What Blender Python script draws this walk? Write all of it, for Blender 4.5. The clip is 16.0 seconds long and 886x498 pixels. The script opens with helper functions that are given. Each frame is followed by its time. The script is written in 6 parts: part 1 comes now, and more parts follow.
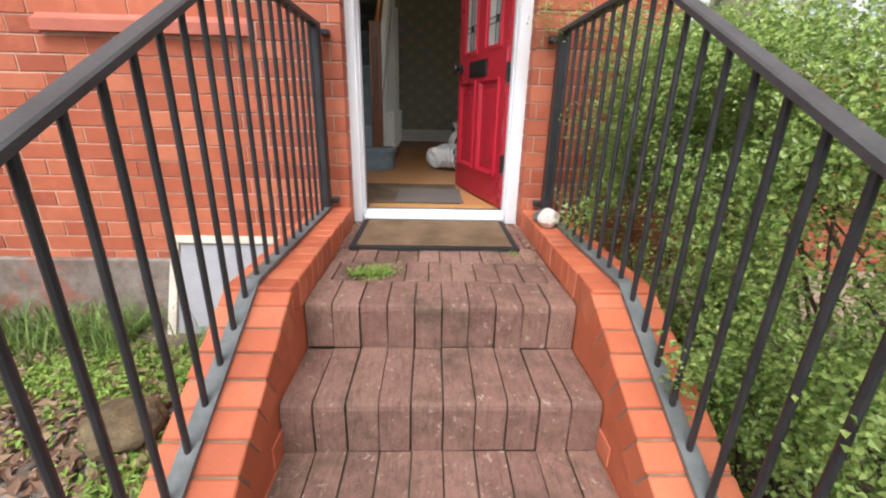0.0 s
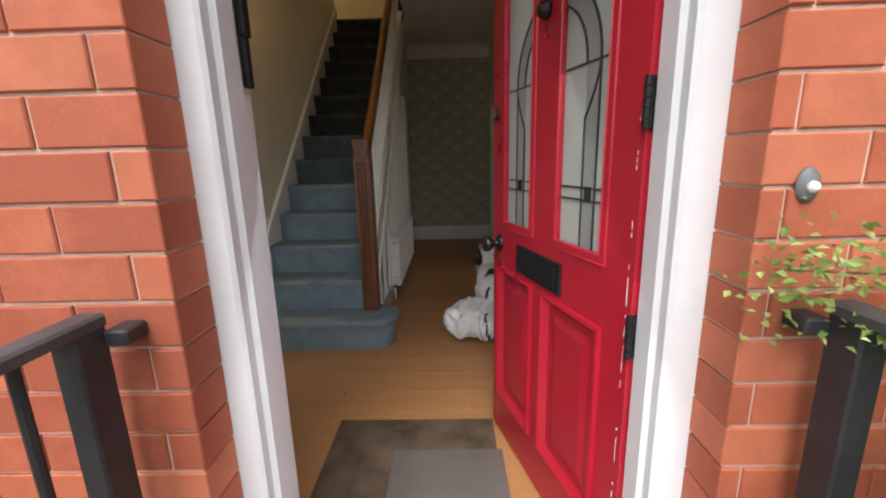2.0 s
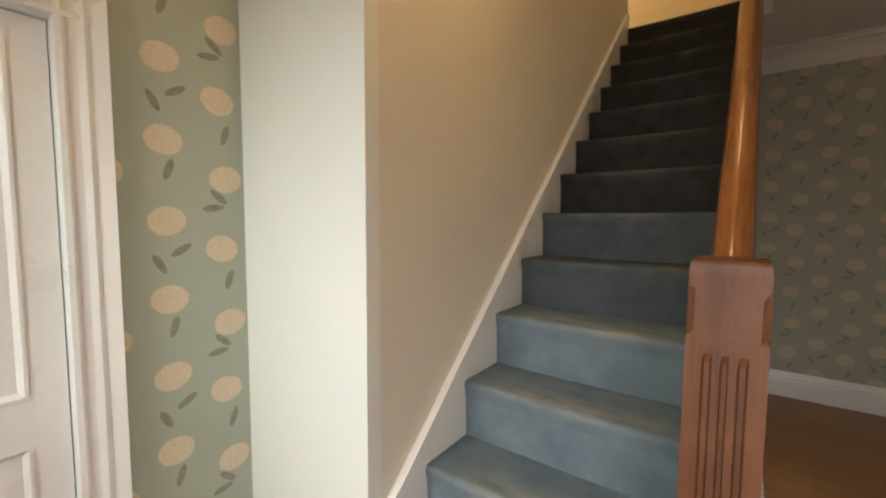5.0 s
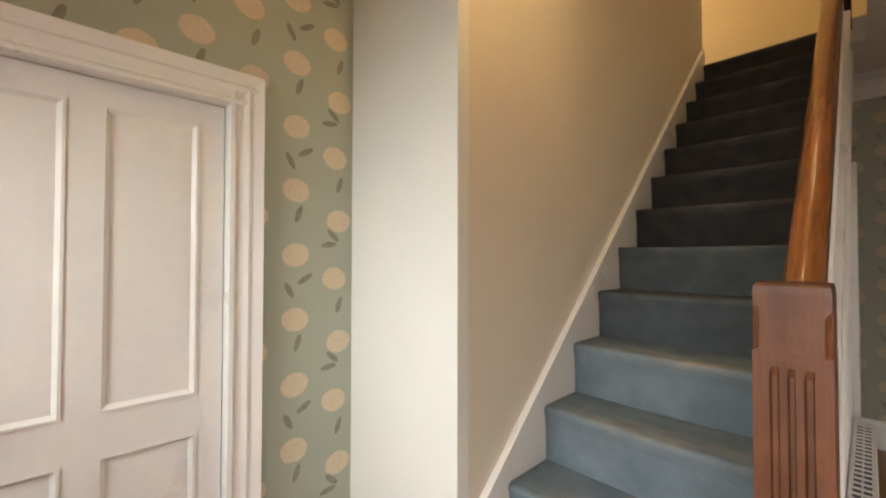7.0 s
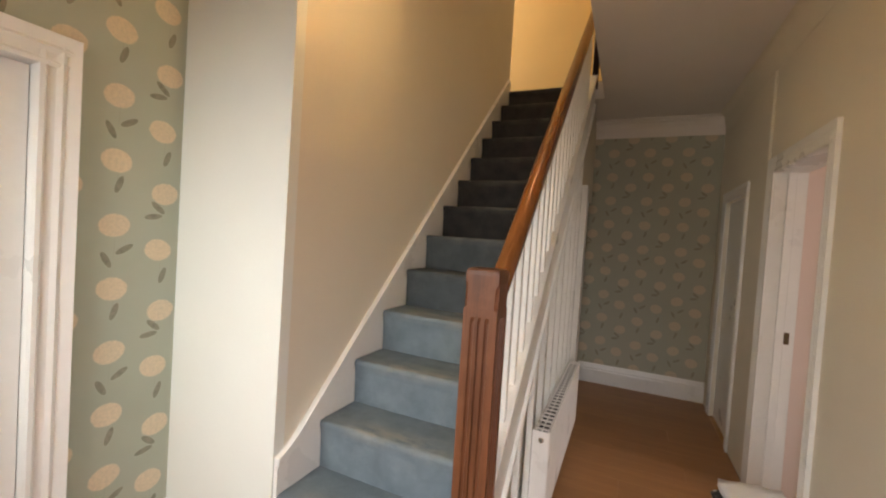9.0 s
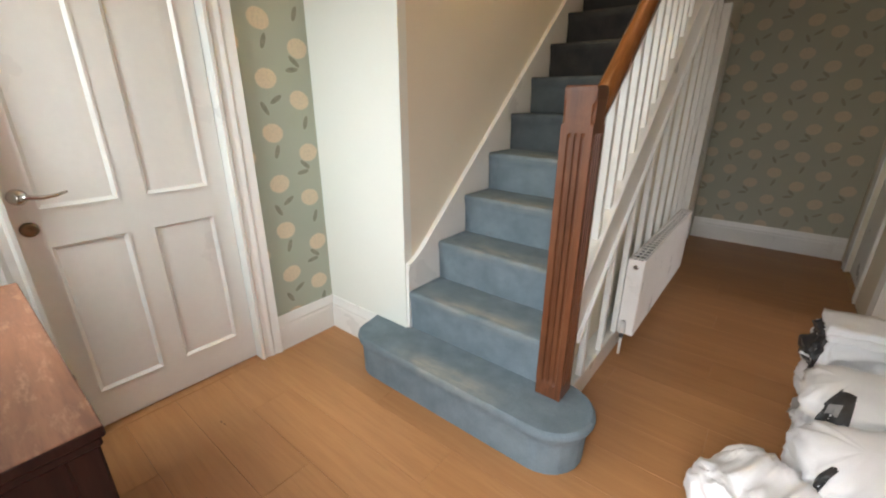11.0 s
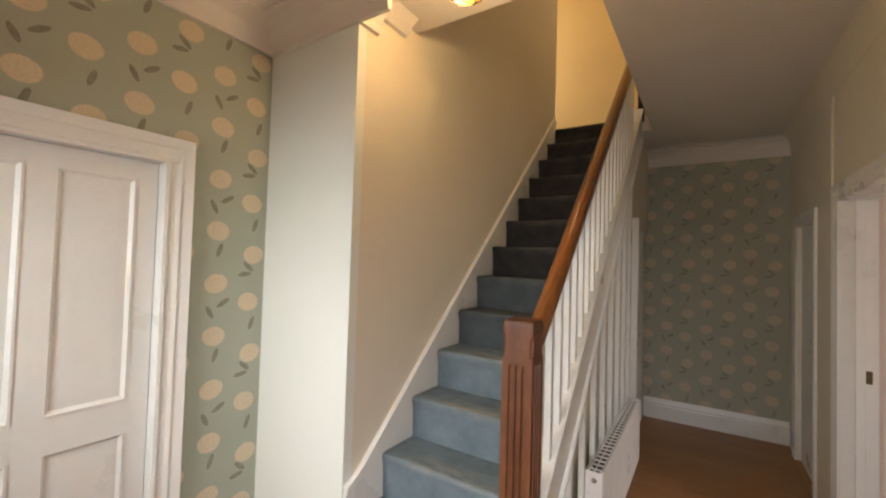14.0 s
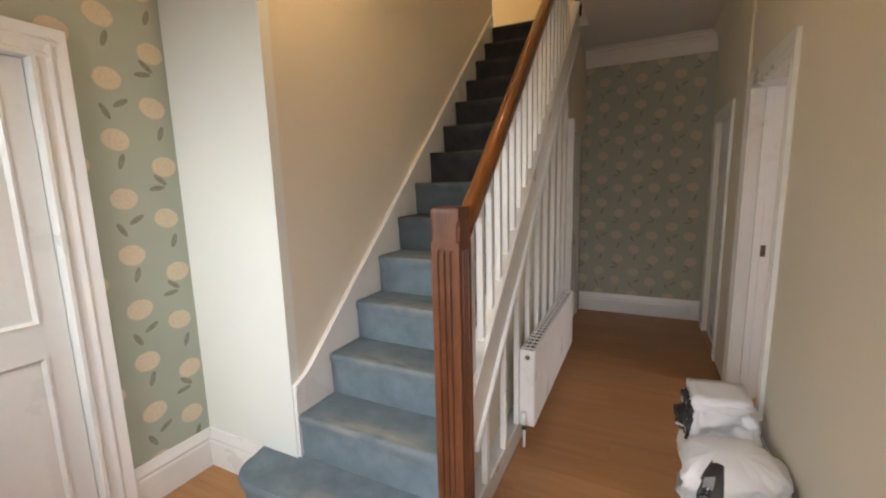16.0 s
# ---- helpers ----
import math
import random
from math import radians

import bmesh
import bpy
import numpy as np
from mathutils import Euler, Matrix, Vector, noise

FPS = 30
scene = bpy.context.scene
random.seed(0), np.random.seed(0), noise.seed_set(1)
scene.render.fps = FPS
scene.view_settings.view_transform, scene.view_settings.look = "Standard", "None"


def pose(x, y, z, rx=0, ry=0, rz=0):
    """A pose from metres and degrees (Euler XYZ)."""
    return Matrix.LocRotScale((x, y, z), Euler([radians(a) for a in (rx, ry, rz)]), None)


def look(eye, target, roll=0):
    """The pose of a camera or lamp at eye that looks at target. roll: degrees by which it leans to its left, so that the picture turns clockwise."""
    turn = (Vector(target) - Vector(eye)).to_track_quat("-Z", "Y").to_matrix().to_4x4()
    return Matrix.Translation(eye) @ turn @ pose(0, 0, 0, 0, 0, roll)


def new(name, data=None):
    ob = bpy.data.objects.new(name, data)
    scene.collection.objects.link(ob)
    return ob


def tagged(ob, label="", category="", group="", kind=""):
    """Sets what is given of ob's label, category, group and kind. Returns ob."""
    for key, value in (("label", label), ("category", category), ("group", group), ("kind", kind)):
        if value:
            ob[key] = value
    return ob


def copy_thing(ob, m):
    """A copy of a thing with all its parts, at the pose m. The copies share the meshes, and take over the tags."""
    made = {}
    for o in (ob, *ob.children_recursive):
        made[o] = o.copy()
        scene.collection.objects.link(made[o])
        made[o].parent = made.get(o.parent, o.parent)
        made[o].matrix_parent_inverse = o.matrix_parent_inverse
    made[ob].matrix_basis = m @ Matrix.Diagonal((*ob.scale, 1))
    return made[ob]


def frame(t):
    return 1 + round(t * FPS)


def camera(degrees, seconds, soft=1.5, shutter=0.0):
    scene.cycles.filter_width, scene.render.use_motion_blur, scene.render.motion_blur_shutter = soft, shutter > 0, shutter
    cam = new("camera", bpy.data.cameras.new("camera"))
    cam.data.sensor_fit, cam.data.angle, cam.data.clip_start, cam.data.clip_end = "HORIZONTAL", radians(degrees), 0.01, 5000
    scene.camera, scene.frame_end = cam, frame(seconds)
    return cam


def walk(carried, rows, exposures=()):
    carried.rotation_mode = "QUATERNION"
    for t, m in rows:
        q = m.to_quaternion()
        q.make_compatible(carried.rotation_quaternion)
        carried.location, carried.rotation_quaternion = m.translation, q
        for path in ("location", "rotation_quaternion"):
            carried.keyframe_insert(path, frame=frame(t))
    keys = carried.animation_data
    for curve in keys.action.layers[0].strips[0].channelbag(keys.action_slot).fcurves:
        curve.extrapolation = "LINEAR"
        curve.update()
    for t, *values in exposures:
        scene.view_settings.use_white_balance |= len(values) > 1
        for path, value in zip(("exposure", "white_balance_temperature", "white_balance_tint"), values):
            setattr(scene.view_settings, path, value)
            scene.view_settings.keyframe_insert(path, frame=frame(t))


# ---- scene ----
cam = camera(94.9, 16.0, soft=2.1)
PATH = [
    (0, (0.195, 0.039, 0.609), (0.264, 1.925, -0.052), 1.4),
    (0.5, (0.212, 0.51, 0.686), (0.247, 2.457, 0.23), 0.7),
    (1, (0.218, 0.964, 0.856), (0.255, 2.929, 0.485), 0.5),
    (1.5, (0.209, 1.331, 1.039), (0.143, 3.298, 0.679), -0.7),
    (2, (0.228, 1.665, 1.218), (0.182, 3.616, 0.778), -1.5),
    (2.5, (0.24, 2.04, 1.336), (0.031, 3.966, 0.841), -2.8),
    (3, (0.137, 2.422, 1.37), (-0.262, 4.329, 0.916), -2.6),
    (3.5, (-0.004, 2.758, 1.367), (-0.597, 4.626, 0.973), -3.7),
    (4, (-0.191, 3.081, 1.406), (-1.002, 4.885, 1.108), -3.7),
    (4.2, (-0.272, 3.215, 1.404), (-1.158, 4.988, 1.131), -3.2),
    (6.3, (-0.341, 3.711, 1.399), (-1.839, 5.035, 1.425), 2.7),
    (6.5, (-0.314, 3.64, 1.398), (-1.816, 4.959, 1.434), 1.7),
    (7, (-0.248, 3.415, 1.385), (-1.693, 4.797, 1.424), 0.1),
    (7.5, (-0.205, 3.439, 1.421), (-1.544, 4.919, 1.541), 1.3),
    (8, (-0.108, 3.414, 1.417), (-1.238, 5.062, 1.499), 3.5),
    (8.5, (-0.034, 3.251, 1.433), (-0.926, 5.041, 1.46), 4.3),
    (8.7, (-0.008, 3.213, 1.432), (-0.835, 5.034, 1.437), 4.1),
    (10.8, (0.189, 3.069, 1.307), (-0.84, 4.652, 0.647), 0.4),
    (11, (0.161, 3.012, 1.295), (-1.017, 4.476, 0.612), 0.2),
    (11.5, (0.118, 2.932, 1.301), (-1.262, 4.226, 0.651), -1.2),
    (12, (0.105, 2.944, 1.353), (-1.353, 4.234, 0.892), -1.4),
    (12.5, (0.096, 2.949, 1.44), (-1.372, 4.288, 1.214), 0.6),
    (13, (0.104, 2.964, 1.482), (-1.298, 4.39, 1.434), 2.3),
    (13.5, (0.136, 3.021, 1.52), (-1.114, 4.582, 1.559), 2.6),
    (13.6, (0.158, 3.039, 1.526), (-1.075, 4.614, 1.573), 2.5),
    (14, (0.165, 3.055, 1.528), (-0.92, 4.733, 1.586), 1.7),
    (14.5, (0.207, 3.096, 1.538), (-0.675, 4.89, 1.588), 0.4),
    (15, (0.276, 3.155, 1.517), (-0.423, 5.029, 1.502), -0.3),
    (15.5, (0.263, 3.14, 1.472), (-0.486, 4.986, 1.295), -0.8),
    (16, (0.237, 3.104, 1.413), (-0.635, 4.877, 1.104), -1.5),
]
EXPOSURES = [(0, 0.6, 6400, 12), (1.0, 0.5, 6500, 14), (2.0, 0.62, 6450, 12), (2.5, 0.9, 6450, 12), (3.0, 1.4, 6600, 12), (3.5, 1.9, 6700, 14), (4.0, 2.15, 6750, 14),
             (6.5, 2.18, 6850, 17), (8.7, 2.28, 7000, 20), (10.8, 2.3, 6400, 13), (11.5, 2.42, 6350, 13), (12.5, 2.42, 6450, 13), (13.0, 2.4, 6550, 13), (14.0, 2.2, 6700, 17), (15.0, 2.12, 6850, 19), (16.0, 2.25, 6450, 17)]
walk(cam, [(t, look(eye, target, roll)) for t, eye, target, roll in PATH], EXPOSURES)

# ---- light ----
world = bpy.data.worlds.new("overcast_sky")
scene.world = world
world.use_nodes = True
wn = world.node_tree
bg = wn.nodes["Background"]
sky = wn.nodes.new("ShaderNodeTexSky")
sky.sky_type, sky.sun_disc = "NISHITA", False
sky.sun_elevation, sky.sun_rotation = radians(50), radians(200)
sky.air_density, sky.dust_density, sky.ozone_density = 1.0, 4.0, 1.0
hsv = wn.nodes.new("ShaderNodeHueSaturation")
hsv.inputs["Saturation"].default_value = 0.25
wn.links.new(sky.outputs[0], hsv.inputs["Color"])
wn.links.new(hsv.outputs[0], bg.inputs[0])
bg.inputs[1].default_value = 0.15

sun = new("sun", bpy.data.lights.new("sun", "SUN"))
sun.data.energy, sun.data.angle, sun.data.color = 1.5, radians(30), (1.0, 0.96, 0.9)
sun.matrix_basis = look((0, 0, 8), (0.35, 3.2, 1.6))

window_light = new("window_daylight", bpy.data.lights.new("window_daylight", "AREA"))
window_light.data.shape, window_light.data.size, window_light.data.size_y = "RECTANGLE", 0.58, 1.02
window_light.data.energy, window_light.data.color = 2.8, (0.92, 1.0, 0.98)
window_light.data.spread = radians(116)
window_light.matrix_basis = look((-1.28, 2.50, 1.59), (-1.18, 4.1, 0.55))

door_light = new("doorway_daylight", bpy.data.lights.new("doorway_daylight", "AREA"))
door_light.data.shape, door_light.data.size, door_light.data.size_y = "RECTANGLE", 0.84, 1.9
door_light.data.energy, door_light.data.color, door_light.data.spread = 2.6, (0.93, 0.98, 1.0), radians(125)
door_light.matrix_basis = look((0.226, 2.54, 1.02), (0.02, 3.85, 0.12))

# Fill lamp added at an unseen landing opening, to brighten the yellow wall.
landing_light = new("landing_fill", bpy.data.lights.new("landing_fill", "AREA"))
landing_light.data.shape, landing_light.data.size, landing_light.data.size_y = "RECTANGLE", 0.85, 1.35
landing_light.data.energy, landing_light.data.color = 2.4, (1.0, 0.93, 0.8)
landing_light.matrix_basis = look((-2.46, 7.45, 4.3), (0.0, 7.6, 3.4))

# Fill lamp added at an unseen side room opening, to brighten the hall.
room_light = new("side_room_fill", bpy.data.lights.new("side_room_fill", "AREA"))
room_light.data.shape, room_light.data.size, room_light.data.size_y = "RECTANGLE", 1.25, 1.7
room_light.data.energy, room_light.data.color = 1.75, (1.0, 0.88, 0.76)
room_light.matrix_basis = look((2.97, 5.45, 1.5), (0.0, 5.7, 1.0))

# ---- helpers for building ----
WORLD = {}


def place_of(ob):
    return WORLD.get(ob.name, Matrix.Identity(4))


def thing(name, label, category, at=(0, 0, 0), group="", kind=""):
    """An empty at the thing's base, for its parts."""
    ob = new(name)
    ob.empty_display_size = 0.05
    ob.matrix_basis = Matrix.Translation(at)
    WORLD[ob.name] = Matrix.Translation(at)
    return tagged(ob, label, category, group, kind)


def mesh_of(name, bm, material, smooth=False):
    me = bpy.data.meshes.new(name)
    bmesh.ops.recalc_face_normals(bm, faces=bm.faces[:])
    bm.to_mesh(me)
    bm.free()
    me.materials.append(material)
    if smooth:
        me.polygons.foreach_set("use_smooth", [True] * len(me.polygons))
    return me


def put_mesh(name, me, parent=None, m=None, label=""):
    ob = new(name, me)
    if parent is not None:
        ob.parent = parent
        ob.matrix_parent_inverse = place_of(parent).inverted()
    if m is not None:
        ob.matrix_basis = m
        WORLD[ob.name] = m
    if label:
        ob["label"] = label
    return ob


def part(name, bm, material, parent=None, label="", smooth=False, m=None):
    return put_mesh(name, mesh_of(name, bm, material, smooth), parent, m, label)


def structure(name, bm, material, label, category="structure", smooth=False):
    return tagged(part(name, bm, material, smooth=smooth), label, category, kind="structure")


def box(bm, x0, x1, y0, y1, z0, z1):
    v = [bm.verts.new(p) for p in ((x0, y0, z0), (x1, y0, z0), (x1, y1, z0), (x0, y1, z0), (x0, y0, z1), (x1, y0, z1), (x1, y1, z1), (x0, y1, z1))]
    for f in ((3, 2, 1, 0), (4, 5, 6, 7), (0, 1, 5, 4), (1, 2, 6, 5), (2, 3, 7, 6), (3, 0, 4, 7)):
        bm.faces.new([v[i] for i in f])
    return v


def bevel(bm, w, seg=1):
    bmesh.ops.bevel(bm, geom=bm.edges[:], offset=w, segments=seg, affect="EDGES", profile=0.5, clamp_overlap=True)
    return bm


def bbox(x0, x1, y0, y1, z0, z1, w=0.004, seg=1):
    bm = bmesh.new()
    box(bm, x0, x1, y0, y1, z0, z1)
    return bevel(bm, w, seg) if w else bm


def prism(bm, poly, axis, a, b):
    """A polygon drawn in the two other axes, drawn out along axis from a to b."""
    def p(q, c):
        return {"x": (c, q[0], q[1]), "y": (q[0], c, q[1]), "z": (q[0], q[1], c)}[axis]
    lo, hi = [bm.verts.new(p(q, a)) for q in poly], [bm.verts.new(p(q, b)) for q in poly]
    n = len(poly)
    bm.faces.new(lo)
    bm.faces.new(hi[::-1])
    for i in range(n):
        bm.faces.new((lo[i], lo[(i + 1) % n], hi[(i + 1) % n], hi[i]))
    return bm


def tube(bm, pts, r, n=8, caps=True):
    """A round tube along points; r is a number or one for each point."""
    pts = [Vector(p) for p in pts]
    rs = r if isinstance(r, (list, tuple)) else [r] * len(pts)
    rings = []
    for i, p in enumerate(pts):
        d = (pts[min(i + 1, len(pts) - 1)] - pts[max(i - 1, 0)]).normalized()
        s = d.cross(Vector((0, 0, 1)) if abs(d.z) < 0.95 else Vector((1, 0, 0))).normalized()
        u = s.cross(d)
        rings.append([bm.verts.new(p + rs[i] * (math.cos(2 * math.pi * k / n) * s + math.sin(2 * math.pi * k / n) * u)) for k in range(n)])
    for a, b in zip(rings, rings[1:]):
        for k in range(n):
            bm.faces.new((a[k], a[(k + 1) % n], b[(k + 1) % n], b[k]))
    if caps:
        bm.faces.new(rings[0][::-1])
        bm.faces.new(rings[-1])
    return bm


def lathe(bm, prof, n=20):
    """Turns (radius, z) round the z axis."""
    rings = [[bm.verts.new((r * math.cos(2 * math.pi * k / n), r * math.sin(2 * math.pi * k / n), z)) for k in range(n)] for r, z in prof]
    for a, b in zip(rings, rings[1:]):
        for k in range(n):
            bm.faces.new((a[k], a[(k + 1) % n], b[(k + 1) % n], b[k]))
    bm.faces.new(rings[0][::-1])
    bm.faces.new(rings[-1])
    return bm


def slab(bm, axis, c0, c1, a0, a1, z0, z1, holes=()):
    """A wall from c0 to c1 across, a0 to a1 along, with holes (a0, a1, z0, z1) through it."""
    aa = sorted({a0, a1, *[h[0] for h in holes], *[h[1] for h in holes]})
    zz = sorted({z0, z1, *[h[2] for h in holes], *[h[3] for h in holes]})
    aa, zz = [a for a in aa if a0 <= a <= a1], [z for z in zz if z0 <= z <= z1]
    solid = {(i, j) for i in range(len(aa) - 1) for j in range(len(zz) - 1)
             if not any(h[0] <= (aa[i] + aa[i + 1]) / 2 <= h[1] and h[2] <= (zz[j] + zz[j + 1]) / 2 <= h[3] for h in holes)}

    def q(c, a, z):
        return bm.verts.new((c, a, z) if axis == "x" else (a, c, z))
    for i, j in sorted(solid):
        l, r, d, u = aa[i], aa[i + 1], zz[j], zz[j + 1]
        bm.faces.new([q(c0, l, d), q(c0, r, d), q(c0, r, u), q(c0, l, u)])
        bm.faces.new([q(c1, l, u), q(c1, r, u), q(c1, r, d), q(c1, l, d)])
        for di, dj, e in ((-1, 0, ((l, d), (l, u))), (1, 0, ((r, d), (r, u))), (0, -1, ((l, d), (r, d))), (0, 1, ((l, u), (r, u)))):
            if (i + di, j + dj) not in solid:
                (p, s), (t, w) = e
                bm.faces.new([q(c0, p, s), q(c0, t, w), q(c1, t, w), q(c1, p, s)])
    bmesh.ops.remove_doubles(bm, verts=bm.verts[:], dist=1e-5)
    return bm


def from_arrays(name, verts, faces, material, smooth=False):
    me = bpy.data.meshes.new(name)
    me.from_pydata(verts, [], faces)
    me.materials.append(material)
    if smooth:
        me.polygons.foreach_set("use_smooth", [True] * len(me.polygons))
    return me


# ---- materials ----
class Nodes:
    """Short names for building a node tree."""

    def __init__(self, name):
        self.mat = bpy.data.materials.new(name)
        self.mat.use_nodes = True
        self.t = self.mat.node_tree
        self.b = self.t.nodes["Principled BSDF"]
        self.co = self.t.nodes.new("ShaderNodeTexCoord").outputs["Object"]

    def node(self, kind, **props):
        n = self.t.nodes.new("ShaderNode" + kind)
        for k, v in props.items():
            if k == "operation":
                n.operation = v
            elif k == "data_type":
                n.data_type = v
            elif k == "blend_type":
                n.blend_type = v
        return n

    def link(self, a, b):
        self.t.links.new(a, b)

    def set(self, sock, v):
        if hasattr(v, "links") or hasattr(v, "is_output"):
            self.link(v, sock)
        else:
            sock.default_value = v

    def math(self, op, a, b=0.0, c=0.0):
        n = self.node("Math", operation=op)
        for i, v in enumerate((a, b, c)):
            self.set(n.inputs[i], v)
        return n.outputs[0]

    def noise(self, scale, detail=4, rough=0.55, co=None, stretch=None, dist=0.0):
        co = co or self.co
        if stretch:
            m = self.node("Mapping")
            m.inputs["Scale"].default_value = stretch
            self.link(co, m.inputs[0])
            co = m.outputs[0]
        n = self.node("TexNoise")
        n.inputs["Scale"].default_value, n.inputs["Detail"].default_value, n.inputs["Roughness"].default_value, n.inputs["Distortion"].default_value = scale, detail, rough, dist
        self.link(co, n.inputs["Vector"])
        return n.outputs["Fac"]

    def ramp(self, fac, lo, hi):
        n = self.node("MapRange")
        n.clamp = True
        for k, v in (("Value", fac), ("From Min", lo), ("From Max", hi)):
            self.set(n.inputs[k], v)
        return n.outputs[0]

    def mix(self, fac, a, b, blend="MIX"):
        n = self.node("Mix", data_type="RGBA", blend_type=blend)
        for i, v in ((0, fac), (6, a), (7, b)):
            self.set(n.inputs[i], v if not isinstance(v, tuple) else (*v[:3], 1))
        return n.outputs[2]

    def bump(self, height, strength, distance=0.002):
        n = self.node("Bump")
        n.inputs["Strength"].default_value, n.inputs["Distance"].default_value = strength, distance
        self.link(height, n.inputs["Height"])
        self.link(n.outputs[0], self.b.inputs["Normal"])

    def out(self, colour=None, rough=None, metal=0.0, spec=0.5):
        if colour is not None:
            self.set(self.b.inputs["Base Color"], (*colour, 1) if isinstance(colour, tuple) else colour)
        if rough is not None:
            self.set(self.b.inputs["Roughness"], rough)
        self.b.inputs["Metallic"].default_value = metal
        self.b.inputs["Specular IOR Level"].default_value = spec
        return self.mat

    def shifted(self, island=False):
        """The place, thrown elsewhere for each piece, and the piece's chance number."""
        if island:
            r = self.node("NewGeometry").outputs["Random Per Island"]
        else:
            r = self.node("ObjectInfo").outputs["Random"]
        n = self.t.nodes.new("ShaderNodeVectorMath")
        n.operation = "ADD"
        self.link(self.co, n.inputs[0])
        self.link(self.math("MULTIPLY", r, 37.0), n.inputs[1])
        return n.outputs[0], r


def tone(c, f):
    return tuple(min(1.0, v * f) for v in c)


def plain(name, col, rough=0.5, metal=0.0, var=0.12, scale=5.0, fine=70.0, bump=0.15, spec=0.5, dist=0.002):
    """A surface with broad stains and fine grain."""
    k = Nodes(name)
    a, b = k.noise(scale, 5), k.noise(fine, 3)
    c = k.mix(k.ramp(a, 0.3, 0.7), tone(col, 1 - var), tone(col, 1 + var))
    c = k.mix(k.math("MULTIPLY", k.ramp(b, 0.35, 0.75), 0.35), c, tone(col, 1 - 1.6 * var))
    k.bump(b, bump, dist)
    return k.out(c, k.math("ADD", k.math("MULTIPLY", a, 0.2), rough - 0.1), metal, spec)


def brick_mat(name, lo, mid, hi, island=False, rough=0.7, dirt=(0.12, 0.09, 0.08), amount=0.3):
    k = Nodes(name)
    co, r = k.shifted(island)
    a, b, big = k.noise(14, 5, co=co), k.noise(160, 3, co=co), k.noise(2.3, 3, co=k.node("NewGeometry").outputs["Position"])
    c = k.mix(k.ramp(r, 0.0, 0.55), lo, mid)
    c = k.mix(k.ramp(r, 0.55, 1.0), c, hi)
    c = k.mix(k.math("MULTIPLY", k.ramp(a, 0.4, 0.8), 0.5), c, tone(mid, 0.75))
    c = k.mix(k.math("MULTIPLY", k.ramp(big, 0.48, 0.75), amount), c, dirt)
    c = k.mix(k.math("MULTIPLY", k.ramp(b, 0.62, 0.75), 0.35), c, tone(hi, 1.25))
    bloom = k.noise(5.5, 6, 0.7, co=k.node("NewGeometry").outputs["Position"])
    c = k.mix(k.math("MULTIPLY", k.ramp(bloom, 0.5, 0.72), 0.3), c, tone(hi, 1.35))
    k.bump(k.math("ADD", k.math("MULTIPLY", a, 0.6), k.math("MULTIPLY", b, 0.4)), 0.6, 0.004)
    return k.out(c, rough, spec=0.35)


def wood_mat(name, lo, hi, stretch, rough=0.35, scale=30.0, island=False, piece=False, worn=None, spec=0.5, wear=(9, (1, 2.2, 1))):
    k = Nodes(name)
    co, r = k.shifted(island) if (island or piece) else (k.co, None)
    g = k.noise(scale, 6, 0.65, co=co, stretch=stretch, dist=0.4)
    f = k.noise(scale * 5, 3, co=co, stretch=stretch)
    big = k.noise(2.5, 3, co=co)
    c = k.mix(k.ramp(g, 0.35, 0.68), lo, hi)
    c = k.mix(k.math("MULTIPLY", k.ramp(f, 0.5, 0.7), 0.4), c, tone(lo, 0.8))
    c = k.mix(k.math("MULTIPLY", big, 0.25), c, tone(hi, 1.1))
    if r is not None:
        c = k.mix(k.math("MULTIPLY", r, 0.35), c, tone(lo, 0.9))
    if worn:
        c = k.mix(k.math("MULTIPLY", k.ramp(k.noise(wear[0], 6, 0.7, stretch=wear[1]), 0.52, 0.72), 0.6), c, worn)
    k.bump(f, 0.08, 0.001)
    return k.out(c, k.math("ADD", rough - 0.08, k.math("MULTIPLY", g, 0.2)), spec=spec)


